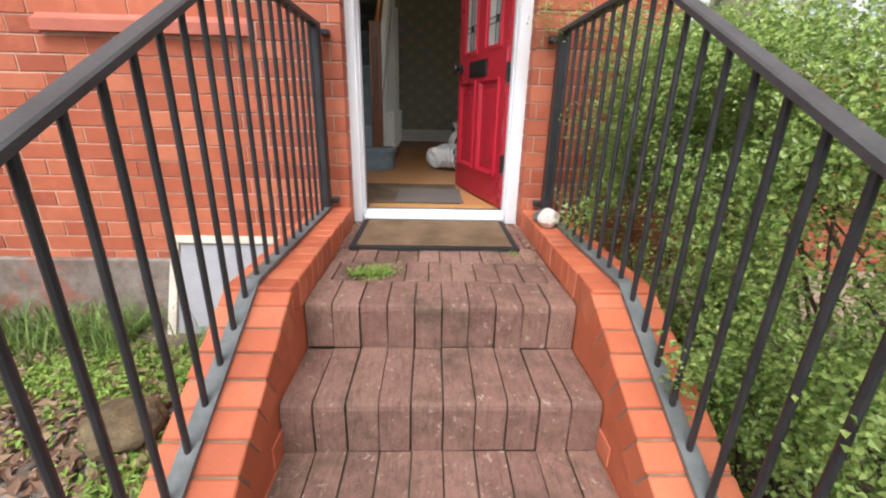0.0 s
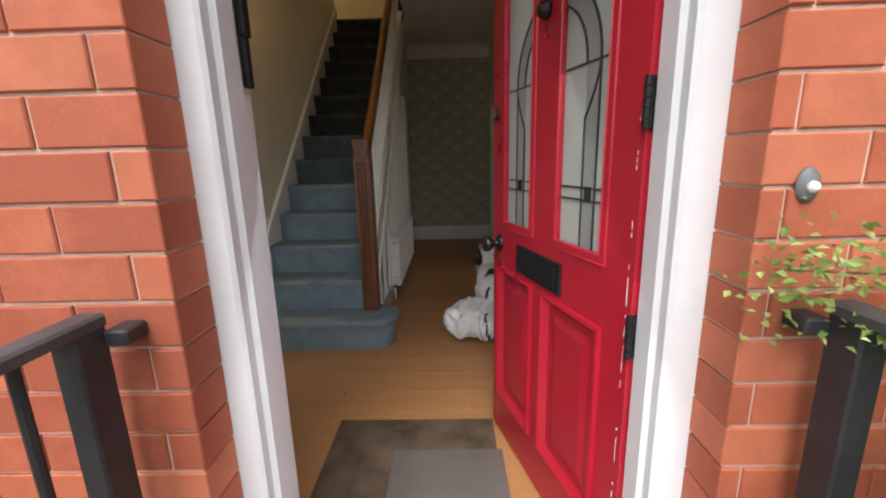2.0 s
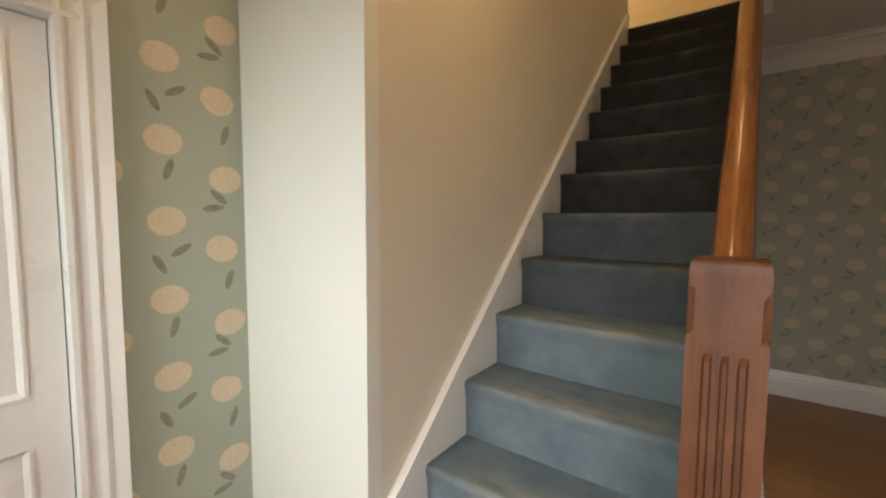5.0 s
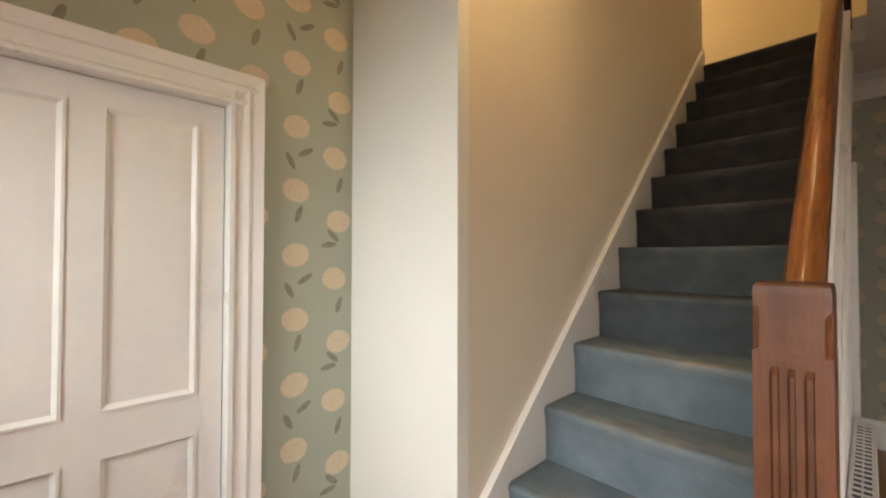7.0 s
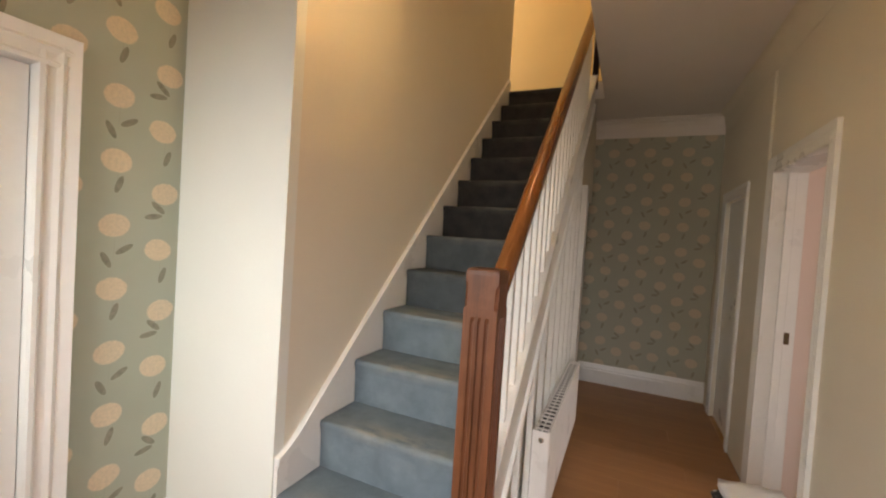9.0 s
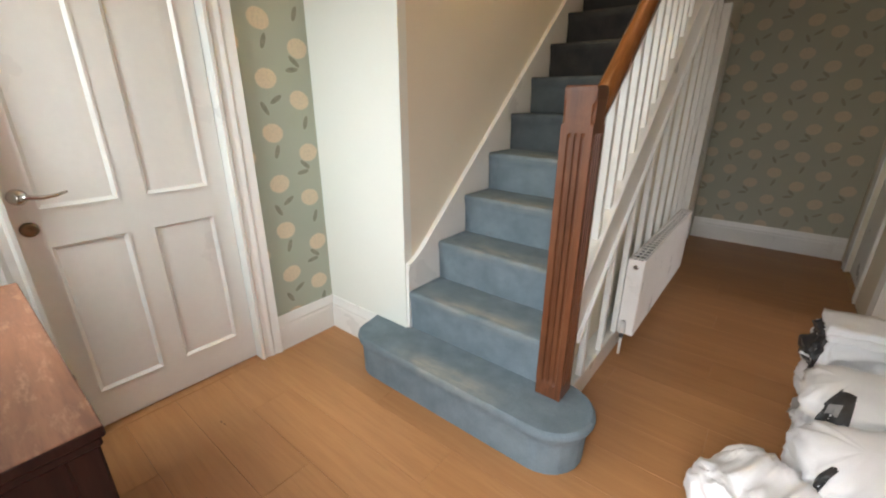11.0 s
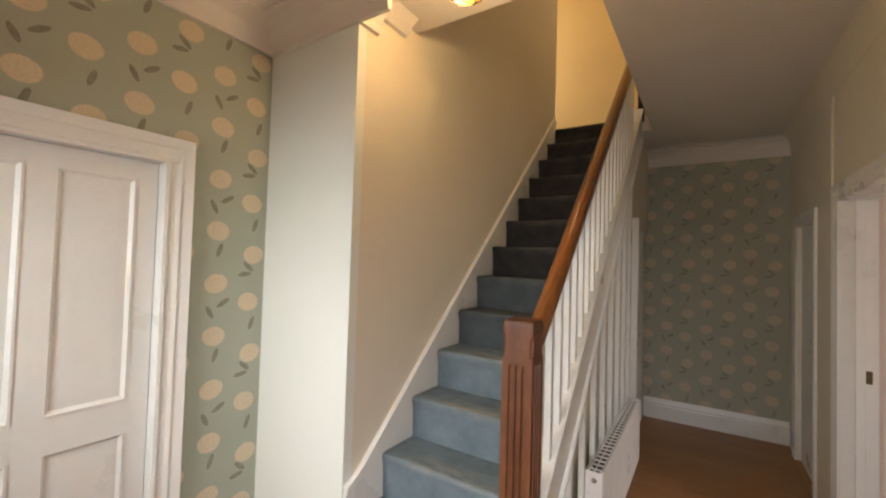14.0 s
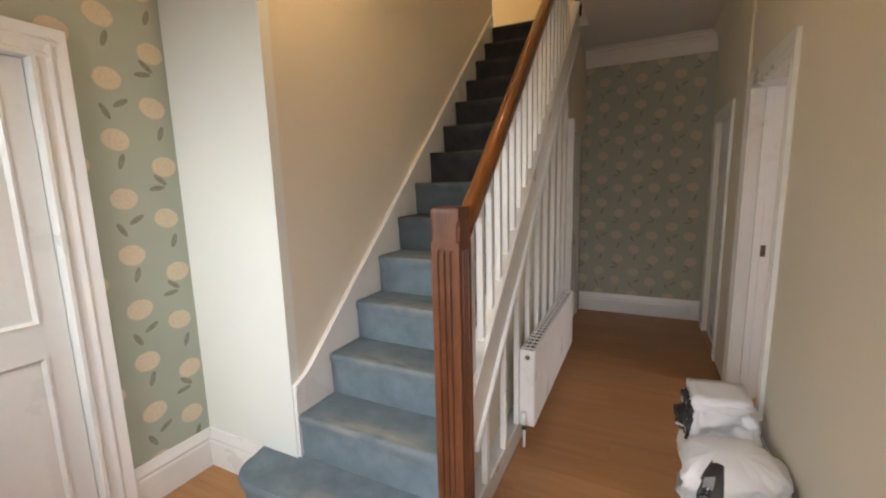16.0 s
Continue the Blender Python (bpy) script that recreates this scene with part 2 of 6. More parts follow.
def wallpaper_mat(name, axis, shift, warm_mix=0.0, grow=1.0, warm_tone=(0.43, 0.42, 0.35), lift=0.0):
    """Green paper with columns of cream seed heads and grey leaves."""
    k = Nodes(name)
    sep = k.node("SeparateXYZ")
    k.link(k.co, sep.inputs[0])
    u, v = sep.outputs[axis], sep.outputs["Z"]
    pu, pv = 0.335, 0.4875
    wob = k.math("MULTIPLY", k.math("SUBTRACT", k.noise(45, 3), 0.5), 0.16)

    def spot(cu, cv, a, b, deg):
        du = k.math("WRAP", k.math("SUBTRACT", u, cu + shift), pu / 2, -pu / 2)
        dv = k.math("WRAP", k.math("SUBTRACT", v, cv + lift), pv / 2, -pv / 2)
        co, si = math.cos(radians(deg)), math.sin(radians(deg))
        x = k.math("ADD", k.math("MULTIPLY", du, co / a), k.math("MULTIPLY", dv, si / a))
        y = k.math("SUBTRACT", k.math("MULTIPLY", dv, co / b), k.math("MULTIPLY", du, si / b))
        d = k.math("SQRT", k.math("ADD", k.math("MULTIPLY", x, x), k.math("MULTIPLY", y, y)))
        return k.ramp(k.math("ADD", d, wob), 1.04, 0.94)

    heads, leaves = [], []
    for cu, cv, lean in ((0.0, 1.148, -8), (0.0, 1.391, 10), (0.161, 0.809, -12), (0.180, 1.042, 6)):
        heads.append(spot(cu, cv, 0.053 * grow, 0.0445 * grow, lean))
    for cu, cv, deg in ((0.010, 1.060, 72), (-0.024, 1.260, -62), (0.037, 1.300, 32), (0.182, 0.702, 72), (0.155, 0.983, -42), (0.138, 0.946, 8)):
        leaves.append(spot(cu, cv, 0.034, 0.0115, deg))
    stalks = [spot(cu, cv, 0.05, 0.0016, 88) for cu, cv in ((0.004, 1.07), (0.002, 1.31), (0.170, 0.73), (0.172, 0.965))]

    def top(many):
        o = many[0]
        for m in many[1:]:
            o = k.math("MAXIMUM", o, m)
        return o
    soft, grain = k.noise(1.5, 4), k.noise(220, 3)
    c = k.mix(k.ramp(soft, 0.3, 0.7), (0.355, 0.415, 0.335), (0.425, 0.48, 0.39))
    c = k.mix(k.math("MULTIPLY", top(stalks), 0.35), c, (0.30, 0.33, 0.26))
    leaf = k.mix(k.ramp(k.noise(60, 3), 0.3, 0.7), (0.15, 0.17, 0.125), (0.26, 0.27, 0.20))
    c = k.mix(top(leaves), c, leaf)
    head = k.mix(k.ramp(k.noise(90, 4), 0.3, 0.75), (0.78, 0.66, 0.47), (0.62, 0.55, 0.40))
    c = k.mix(top(heads), c, head)
    # blend the whole paper towards a warm tone
    c = k.mix(warm_mix, c, warm_tone)
    k.bump(grain, 0.06, 0.001)
    return k.out(c, 0.62, spec=0.3)


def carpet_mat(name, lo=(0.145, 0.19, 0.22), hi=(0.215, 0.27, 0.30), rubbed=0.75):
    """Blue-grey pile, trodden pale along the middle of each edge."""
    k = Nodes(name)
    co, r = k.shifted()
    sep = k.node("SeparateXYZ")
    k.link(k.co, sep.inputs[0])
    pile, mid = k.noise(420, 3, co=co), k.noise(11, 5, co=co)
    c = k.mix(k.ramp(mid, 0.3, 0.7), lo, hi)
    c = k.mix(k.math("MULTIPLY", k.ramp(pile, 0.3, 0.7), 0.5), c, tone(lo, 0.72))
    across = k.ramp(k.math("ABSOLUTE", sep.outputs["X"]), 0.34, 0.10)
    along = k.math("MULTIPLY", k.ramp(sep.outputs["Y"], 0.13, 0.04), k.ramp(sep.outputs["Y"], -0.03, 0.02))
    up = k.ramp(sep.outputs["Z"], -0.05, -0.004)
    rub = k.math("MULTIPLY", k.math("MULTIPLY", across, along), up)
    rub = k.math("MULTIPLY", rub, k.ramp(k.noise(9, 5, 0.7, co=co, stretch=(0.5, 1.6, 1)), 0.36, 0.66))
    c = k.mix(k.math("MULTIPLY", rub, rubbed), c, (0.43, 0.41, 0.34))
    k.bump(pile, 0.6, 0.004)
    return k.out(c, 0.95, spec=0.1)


def leaf_mat(name, lo, hi, rough=0.4, through_light=0.25):
    k = Nodes(name)
    r = k.node("NewGeometry").outputs["Random Per Island"]
    c = k.mix(r, lo, hi)
    c = k.mix(k.math("MULTIPLY", k.ramp(k.noise(2.2, 3), 0.35, 0.65), 0.45), c, tone(lo, 0.8))
    k.out(c, rough, spec=0.4)
    k.b.inputs["Subsurface Weight"].default_value = 0.0
    tr = k.node("BsdfTranslucent")
    k.link(c, tr.inputs[0])
    mx = k.node("MixShader")
    mx.inputs[0].default_value = through_light
    k.link(k.b.outputs[0], mx.inputs[1])
    k.link(tr.outputs[0], mx.inputs[2])
    k.link(mx.outputs[0], k.t.nodes["Material Output"].inputs["Surface"])
    return k.mat


def glass_mat(name, rough, tint, milk=0.0, gloss=0.5):
    k = Nodes(name)
    k.out(tint, rough, spec=gloss)
    k.b.inputs["Transmission Weight"].default_value = 1.0 - milk
    k.b.inputs["IOR"].default_value = 1.45
    if rough > 0.1:
        k.bump(k.noise(120, 3), 0.3, 0.002)
    return k.mat


BRICK = brick_mat("red_brick", (0.33, 0.083, 0.045), (0.46, 0.125, 0.064), (0.55, 0.185, 0.10), amount=0.12)
BRICK_FAR = brick_mat("red_brick_far", (0.33, 0.083, 0.045), (0.46, 0.125, 0.064), (0.55, 0.185, 0.10), island=True, amount=0.12)
COPING = brick_mat("orange_coping_brick", (0.50, 0.13, 0.065), (0.60, 0.165, 0.08), (0.66, 0.21, 0.11), rough=0.6, amount=0.2)
def paver_mat():
    """Purple-brown step brick: streaked along its length, chipped pale in flecks, dark with old moss."""
    k = Nodes("weathered_step_brick")
    co, rr = k.shifted()
    where = k.node("NewGeometry").outputs["Position"]
    streak = k.noise(95, 6, 0.72, co=co, stretch=(1, 0.16, 0.16), dist=0.8)
    fine = k.noise(210, 4, 0.65, co=co, stretch=(1, 0.35, 0.35))
    blot, stain = k.noise(13, 6, 0.7, co=co), k.noise(4.2, 6, 0.7, co=where)
    c = k.mix(k.ramp(rr, 0.0, 1.0), (0.20, 0.105, 0.088), (0.31, 0.185, 0.145))
    c = k.mix(k.math("MULTIPLY", k.ramp(blot, 0.38, 0.68), 0.6), c, (0.33, 0.205, 0.165))
    c = k.mix(k.math("MULTIPLY", k.ramp(streak, 0.48, 0.66), 0.5), c, (0.095, 0.058, 0.046))
    c = k.mix(k.math("MULTIPLY", k.ramp(stain, 0.46, 0.66), 0.75), c, (0.085, 0.064, 0.045))
    c = k.mix(k.math("MULTIPLY", k.ramp(fine, 0.56, 0.68), 0.5), c, (0.06, 0.042, 0.032))
    c = k.mix(k.math("MULTIPLY", k.ramp(k.noise(34, 5, 0.75, co=co, stretch=(1, 0.8, 1)), 0.60, 0.68), 0.85), c, (0.47, 0.37, 0.31))
    c = k.mix(k.math("MULTIPLY", k.ramp(k.noise(75, 3, 0.6, co=where), 0.68, 0.72), 0.8), c, (0.14, 0.14, 0.05))
    k.bump(k.math("ADD", k.math("MULTIPLY", streak, 0.7), k.math("ADD", k.math("MULTIPLY", blot, 0.8), k.math("MULTIPLY", fine, 0.3))), 0.8, 0.006)
    return k.out(c, 0.88, spec=0.25)


PAVER = paver_mat()
MORTAR = plain("lime_mortar", (0.60, 0.44, 0.35), 0.9, var=0.2, scale=9, bump=0.5)
COPING_JOINT = plain("dirty_coping_mortar", (0.30, 0.20, 0.14), 0.9, var=0.3, scale=14, bump=0.5)
DARK_MORTAR = plain("mossy_joint", (0.075, 0.065, 0.045), 0.95, var=0.4, scale=12, bump=0.6)
def plinth_mat():
    """Old grey render that has come off the red brick in patches."""
    k = Nodes("patchy_plinth_render")
    a, b, f = k.noise(3.2, 6, 0.65, dist=0.5), k.noise(9, 5, 0.7), k.noise(90, 3)
    c = k.mix(k.ramp(b, 0.35, 0.68), (0.17, 0.135, 0.115), (0.30, 0.26, 0.23))
    c = k.mix(k.math("MULTIPLY", k.ramp(a, 0.5, 0.58), 0.75), c, (0.33, 0.12, 0.085))
    c = k.mix(k.math("MULTIPLY", k.ramp(f, 0.55, 0.7), 0.4), c, (0.10, 0.085, 0.06))
    k.bump(k.math("ADD", b, k.math("MULTIPLY", a, 0.6)), 0.7, 0.008)
    return k.out(c, 0.92, spec=0.25)


PLINTH = plinth_mat()
RED_SILL = plain("painted_red_sill", (0.50, 0.15, 0.10), 0.65, var=0.14, scale=6, bump=0.3)
WHITE_GLOSS = plain("white_gloss_paint", (0.79, 0.80, 0.765), 0.30, var=0.04, scale=3, fine=40, bump=0.05)
WHITE_UPVC = plain("white_outdoor_paint", (0.70, 0.73, 0.755), 0.4, var=0.05, scale=4, fine=50, bump=0.05)
CREAM_WALL = plain("cream_wall_paint", (0.735, 0.695, 0.575), 0.7, var=0.035, scale=1.2, fine=140, bump=0.12, spec=0.3)
PALE_WALL = plain("pale_green_white_paint", (0.775, 0.805, 0.745), 0.65, var=0.03, scale=1.2, fine=140, bump=0.12, spec=0.3)
YELLOW_WALL = plain("yellow_landing_paint", (0.74, 0.55, 0.24), 0.7, var=0.04, scale=1.2, fine=140, bump=0.1, spec=0.3)
CEILING_PAINT = plain("white_ceiling_paint", (0.76, 0.725, 0.67), 0.8, var=0.03, scale=1.5, fine=150, bump=0.15, spec=0.2)
PINK_WALL = plain("pale_pink_room_paint", (0.74, 0.62, 0.55), 0.75, var=0.03, scale=1.2, fine=140, bump=0.1, spec=0.2)
RED_PAINT = plain("red_gloss_door_paint", (0.385, 0.012, 0.028), 0.3, var=0.08, scale=3, fine=30, bump=0.06)
# Lighter than the bars: the sky's sheen on the rail is in the colour.
RAIL_IRON = plain("sky_sheen_rail_paint", (0.07, 0.073, 0.078), 0.5, var=0.3, scale=9, fine=90, bump=0.25)
BLACK_IRON = plain("black_painted_iron", (0.032, 0.034, 0.038), 0.42, var=0.3, scale=12, fine=90, bump=0.25)
DOOR_BLACK = plain("black_door_furniture", (0.012, 0.012, 0.013), 0.42, var=0.25, scale=20, fine=120, bump=0.2, spec=0.3)
BLACK_GLOSS = plain("black_glossy_fitting", (0.012, 0.012, 0.013), 0.18, var=0.2, bump=0.03)
BLACK_PLASTIC = plain("black_plastic", (0.02, 0.02, 0.022), 0.45, var=0.2, bump=0.05)
GREY_METAL = plain("grey_weathered_bar", (0.16, 0.18, 0.185), 0.6, var=0.3, scale=10, bump=0.3)
CHROME = plain("satin_nickel", (0.62, 0.58, 0.53), 0.25, metal=1.0, var=0.05, bump=0.02)
BRASS = plain("aged_brass", (0.20, 0.15, 0.09), 0.4, metal=1.0, var=0.2, bump=0.05)
LEAD = plain("lead_came", (0.07, 0.07, 0.075), 0.5, metal=0.6, var=0.2, bump=0.1)
WHITE_PLASTIC = plain("white_plastic", (0.78, 0.775, 0.75), 0.35, var=0.03, bump=0.02)
GREY_PLASTIC = plain("silver_grey_plastic", (0.55, 0.55, 0.54), 0.35, var=0.06, bump=0.02)
RADIATOR_WHITE = plain("radiator_enamel", (0.80, 0.785, 0.75), 0.3, var=0.03, bump=0.02)
SACK = plain("white_woven_plastic_sack", (0.80, 0.81, 0.82), 0.4, var=0.06, scale=7, fine=260, bump=0.25)
SACK_BLACK = plain("black_sack_print", (0.028, 0.028, 0.03), 0.4, var=0.3, scale=20, fine=260, bump=0.2)
SACK_GREY = plain("grey_sack_print", (0.33, 0.33, 0.33), 0.4, var=0.1, scale=20, fine=260, bump=0.2)
CLOTH = plain("dark_grey_wool", (0.062, 0.056, 0.053), 0.95, var=0.4, scale=18, fine=300, bump=0.8, spec=0.1)
PAPER = plain("cream_paper", (0.72, 0.69, 0.55), 0.8, var=0.05, bump=0.05)
STONE = plain("white_stone", (0.66, 0.63, 0.57), 0.8, var=0.15, scale=25, fine=120, bump=0.5)
PEBBLE = leaf_mat("grey_pebble", (0.14, 0.13, 0.125), (0.42, 0.39, 0.36), 0.85, 0.0)
STONE_GREY = plain("dark_garden_stone", (0.16, 0.155, 0.16), 0.8, var=0.35, scale=14, fine=90, bump=0.6)
COIR = plain("brown_coir_mat", (0.20, 0.135, 0.085), 0.97, var=0.3, scale=7, fine=320, bump=0.9, spec=0.1, dist=0.004)
RUBBER = plain("black_rubber", (0.02, 0.02, 0.02), 0.75, var=0.3, bump=0.3)
OLD_MAT = plain("stained_inner_mat", (0.115, 0.085, 0.058), 0.95, var=0.45, scale=5, fine=260, bump=0.7, spec=0.1)
GREY_MAT = plain("grey_inner_mat", (0.125, 0.11, 0.10), 0.95, var=0.12, scale=5, fine=300, bump=0.7, spec=0.1)
HATCH_PANEL = plain("grey_white_hatch_sheet", (0.31, 0.32, 0.345), 0.32, var=0.12, scale=5, bump=0.15)
HATCH_FRAME = plain("peeling_cream_wood", (0.60, 0.56, 0.47), 0.7, var=0.2, scale=14, bump=0.3)
SOIL = plain("garden_soil", (0.15, 0.12, 0.095), 0.95, var=0.4, scale=6, fine=60, bump=0.9, dist=0.01)
NEWEL_WOOD = wood_mat("reddish_newel_wood", (0.066, 0.022, 0.008), (0.150, 0.054, 0.0195), (1, 1, 0.05), 0.42, 40, worn=(0.20, 0.08, 0.033))
NEWEL_SIDE = wood_mat("newel_side_wood", (0.085, 0.028, 0.011), (0.17, 0.06, 0.024), (1, 1, 0.05), 0.35, 40)
RAIL_WOOD = wood_mat("varnished_handrail", (0.16, 0.052, 0.013), (0.31, 0.115, 0.03), (1, 0.08, 0.08), 0.2, 45)
TABLE_TOP = wood_mat("worn_mahogany_top", (0.13, 0.052, 0.026), (0.26, 0.117, 0.064), (0.12, 1, 1), 0.38, 26, worn=(0.47, 0.29, 0.185), wear=(26, (0.45, 1.5, 1)))
TABLE_DARK = wood_mat("dark_stained_wood", (0.011, 0.006, 0.004), (0.03, 0.014, 0.009), (1, 1, 0.08), 0.5, 30, spec=0.15)
LAMINATE = wood_mat("beech_laminate", (0.36, 0.168, 0.064), (0.455, 0.236, 0.098), (0.07, 1, 1), 0.42, 16, piece=True)
OAK_SILL = wood_mat("oak_threshold", (0.42, 0.22, 0.075), (0.52, 0.29, 0.11), (0.07, 1, 1), 0.4, 26)
# North paper is the west paper with the hall's warm light in its colour.
WALLPAPER_WEST = wallpaper_mat("seed_head_paper_west", "Y", 4.075, 0.2)
WALLPAPER_NORTH = wallpaper_mat("seed_head_paper_north", "X", 0.176, 0.5, 1.0, (0.44, 0.40, 0.32), 0.038)
# Upper steps get darker copies; part of it is dim light put into colour.
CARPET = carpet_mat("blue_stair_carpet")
CARPET_MID = carpet_mat("mid_carpet_part_shade", (0.07, 0.085, 0.093), (0.105, 0.125, 0.133), 0.3)
CARPET_DARK = carpet_mat("dark_carpet_part_shade", (0.030, 0.031, 0.032), (0.052, 0.052, 0.051), 0.3)
SHRUB_LEAF = leaf_mat("shrub_leaf", (0.12, 0.23, 0.045), (0.54, 0.70, 0.22), 0.3)
GRASS_LEAF = leaf_mat("grass_blade", (0.10, 0.19, 0.045), (0.27, 0.38, 0.11), 0.5)
WEED_LEAF = leaf_mat("weed_leaf", (0.16, 0.30, 0.05), (0.40, 0.58, 0.13), 0.5)
DEAD_LEAF = leaf_mat("dead_leaf", (0.17, 0.10, 0.065), (0.56, 0.40, 0.29), 0.7, 0.1)
TWIG = plain("brown_twig", (0.10, 0.065, 0.045), 0.85, var=0.3, bump=0.4)
# Reflected dark surroundings are put into this matt grey as colour.
GREY_PANE = glass_mat("grey_reflection_window_glass", 0.6, (0.13, 0.14, 0.145), 0.9, 0.06)
CLEAR = glass_mat("window_glass", 0.02, (0.9, 0.93, 0.93))
FROST = glass_mat("obscure_glass", 0.45, (0.60, 0.66, 0.61), 0.55)
FROST_DARK = glass_mat("grey_obscure_glass", 0.4, (0.42, 0.44, 0.43), 0.5)
AMBER = glass_mat("amber_lantern_glass", 0.25, (1.0, 0.72, 0.25), 0.1)

# ---- the large structure ----
FRONT, INSIDE = 2.331, 2.64          # faces of the front wall
WEST, EAST, NORTH = -1.743, 0.795, 7.76
PIER_Y, STAIR_X = 4.316, -1.125
CEIL = 2.72
LANDING = 2.87
DOOR_HOLE = (-0.262, 0.728, -0.14, 2.10)
WINDOW_HOLE = (-1.62, -0.875, 1.07, 2.15)
BAY_HOLE = (1.50, 2.80, 0.85, 2.5)

structure("wall_front", slab(bmesh.new(), "y", FRONT, INSIDE, -7.0, 5.0, -1.0, 6.2, [DOOR_HOLE, WINDOW_HOLE, BAY_HOLE]), MORTAR, "red brick front wall with pale mortar joints", "wall")
bm = bmesh.new()
slab(bm, "y", INSIDE + 0.002, INSIDE + 0.015, -1.743, 0.795, 0, CEIL, [(-0.285, 0.742, -0.14, 2.12), (-1.62, -0.875, 1.07, 2.15)])
structure("wall_front_plaster", bm, PALE_WALL, "pale painted plaster on the inside of the front wall", "wall")
structure("wall_west", slab(bmesh.new(), "x", WEST - 0.12, WEST, INSIDE, PIER_Y, 0, CEIL, [(3.10, 3.86, -0.001, 1.925)]), WALLPAPER_WEST, "wall papered green with cream seed heads", "wall")
structure("wall_pier", slab(bmesh.new(), "y", PIER_Y, PIER_Y + 0.05, WEST - 0.1, STAIR_X, 0, CEIL), PALE_WALL, "smooth pale cream wall beside the stairs", "wall")
structure("wall_stairs", slab(bmesh.new(), "x", STAIR_X - 0.13, STAIR_X, PIER_Y + 0.05, 7.06, 0, 5.3), CREAM_WALL, "cream painted wall along the stairs", "wall")
structure("wall_north", slab(bmesh.new(), "y", NORTH, NORTH + 0.12, -1.0, 1.0, 0, CEIL), WALLPAPER_NORTH, "far wall papered green with cream seed heads", "wall")
structure("wall_east", slab(bmesh.new(), "x", EAST, EAST + 0.14, INSIDE, NORTH, 0, CEIL, [(5.43, 6.19, -0.001, 1.95), (6.79, 7.45, -0.001, 1.89)]), CREAM_WALL, "cream painted wall along the hall", "wall")
bm = bmesh.new()
box(bm, -1.9, 1.0, INSIDE, 7.9, -0.2, -0.012)
structure("floor", bm, DARK_MORTAR, "floor under the laminate boards", "floor")
bm = bmesh.new()
prism(bm, [(-1.9, INSIDE), (0.95, INSIDE), (0.95, 7.9), (-0.366, 7.9), (-0.366, 6.97), (-0.235, 6.97), (-0.235, 4.735), (-1.125, 4.735), (-1.125, 4.446), (-1.9, 4.446)], "z", CEIL, LANDING - 0.004)
structure("ceiling", bm, CEILING_PAINT, "white painted ceiling with an open stairwell", "ceiling")

# the storey above, seen up the stairwell
bm = bmesh.new()
slab(bm, "y", 8.0, 8.12, -2.6, 1.0, LANDING, 5.3)
structure("wall_landing_north", bm, YELLOW_WALL, "yellow painted wall above the stairs", "wall")
# the opening is out of view, added to let sky light onto the landing
structure("wall_landing_west", slab(bmesh.new(), "x", -2.6, -2.48, 6.9, 8.0, LANDING, 5.3, [(6.98, 7.95, 3.4, 5.15)]), YELLOW_WALL, "yellow landing wall with an added unseen opening", "wall")
structure("wall_landing_south", slab(bmesh.new(), "y", 6.93, 7.05, -2.48, STAIR_X - 0.13, LANDING, 5.3), YELLOW_WALL, "yellow landing wall", "wall")
structure("wall_landing_east", slab(bmesh.new(), "x", 0.95, 1.05, 4.4, 8.12, LANDING, 5.3), CREAM_WALL, "cream landing wall", "wall")
structure("wall_well_south", slab(bmesh.new(), "y", 4.61, 4.73, STAIR_X, 0.95, LANDING, 5.3), CREAM_WALL, "cream wall over the stairwell", "wall")
bm = bmesh.new()
box(bm, -2.6, 1.05, 4.4, 8.12, 5.3, 5.4)
structure("ceiling_landing", bm, CEILING_PAINT, "white ceiling over the landing", "ceiling")
bm = bmesh.new()
box(bm, -2.6, -0.372, 7.05, 8.0, LANDING - 0.15, LANDING - 0.002)
box(bm, -0.366, -0.236, 6.97, 8.0, LANDING - 0.003, LANDING)
box(bm, -0.235, 0.95, 4.73, 8.0, LANDING - 0.003, LANDING)
structure("floor_landing", bm, TABLE_DARK, "dark floor of the landing", "floor")

# the rooms behind the openings in the east and west walls
bm = bmesh.new()
slab(bm, "y", 6.205, 6.3, 0.951, 4.0, 0, CEIL)
slab(bm, "y", 4.6, 4.7, 0.935, 4.0, 0, CEIL)
# far wall with an unseen opening, added to let light in
slab(bm, "x", 3.0, 3.1, 4.6, 6.3, 0, CEIL, [(4.8, 6.1, 0.6, 2.4)])
box(bm, 0.935, 3.1, 4.6, 6.3, CEIL, CEIL + 0.1)
structure("wall_side_room", bm, PINK_WALL, "pale pink walls of the room beside the hall", "wall")
bm = bmesh.new()
box(bm, 0.94, 4.1, 4.6, 7.3, -0.15, -0.004)
structure("floor_side_room", bm, TABLE_DARK, "dark floor of the side room", "floor")
bm = bmesh.new()
box(bm, -2.0, -1.95, 2.9, 4.1, 0, 2.2)
structure("wall_behind_west_door", bm, CREAM_WALL, "plain wall behind the closed door", "wall")

# ceiling mouldings, as a cove between two fillets
COVE = [(0.0, 0.0), (0.022, 0.0), (0.03, 0.035), (0.055, 0.085), (0.10, 0.122), (0.135, 0.13), (0.135, 0.145), (0.175, 0.150), (0.185, 0.158), (0.0, 0.158)]
bm = bmesh.new()
zc = CEIL - 0.16
prism(bm, [(WEST + a, zc + b) for a, b in COVE], "y", INSIDE, PIER_Y)
structure("cornice_west", bm, CEILING_PAINT, "white coved plaster cornice", "cornice")
bm = bmesh.new()
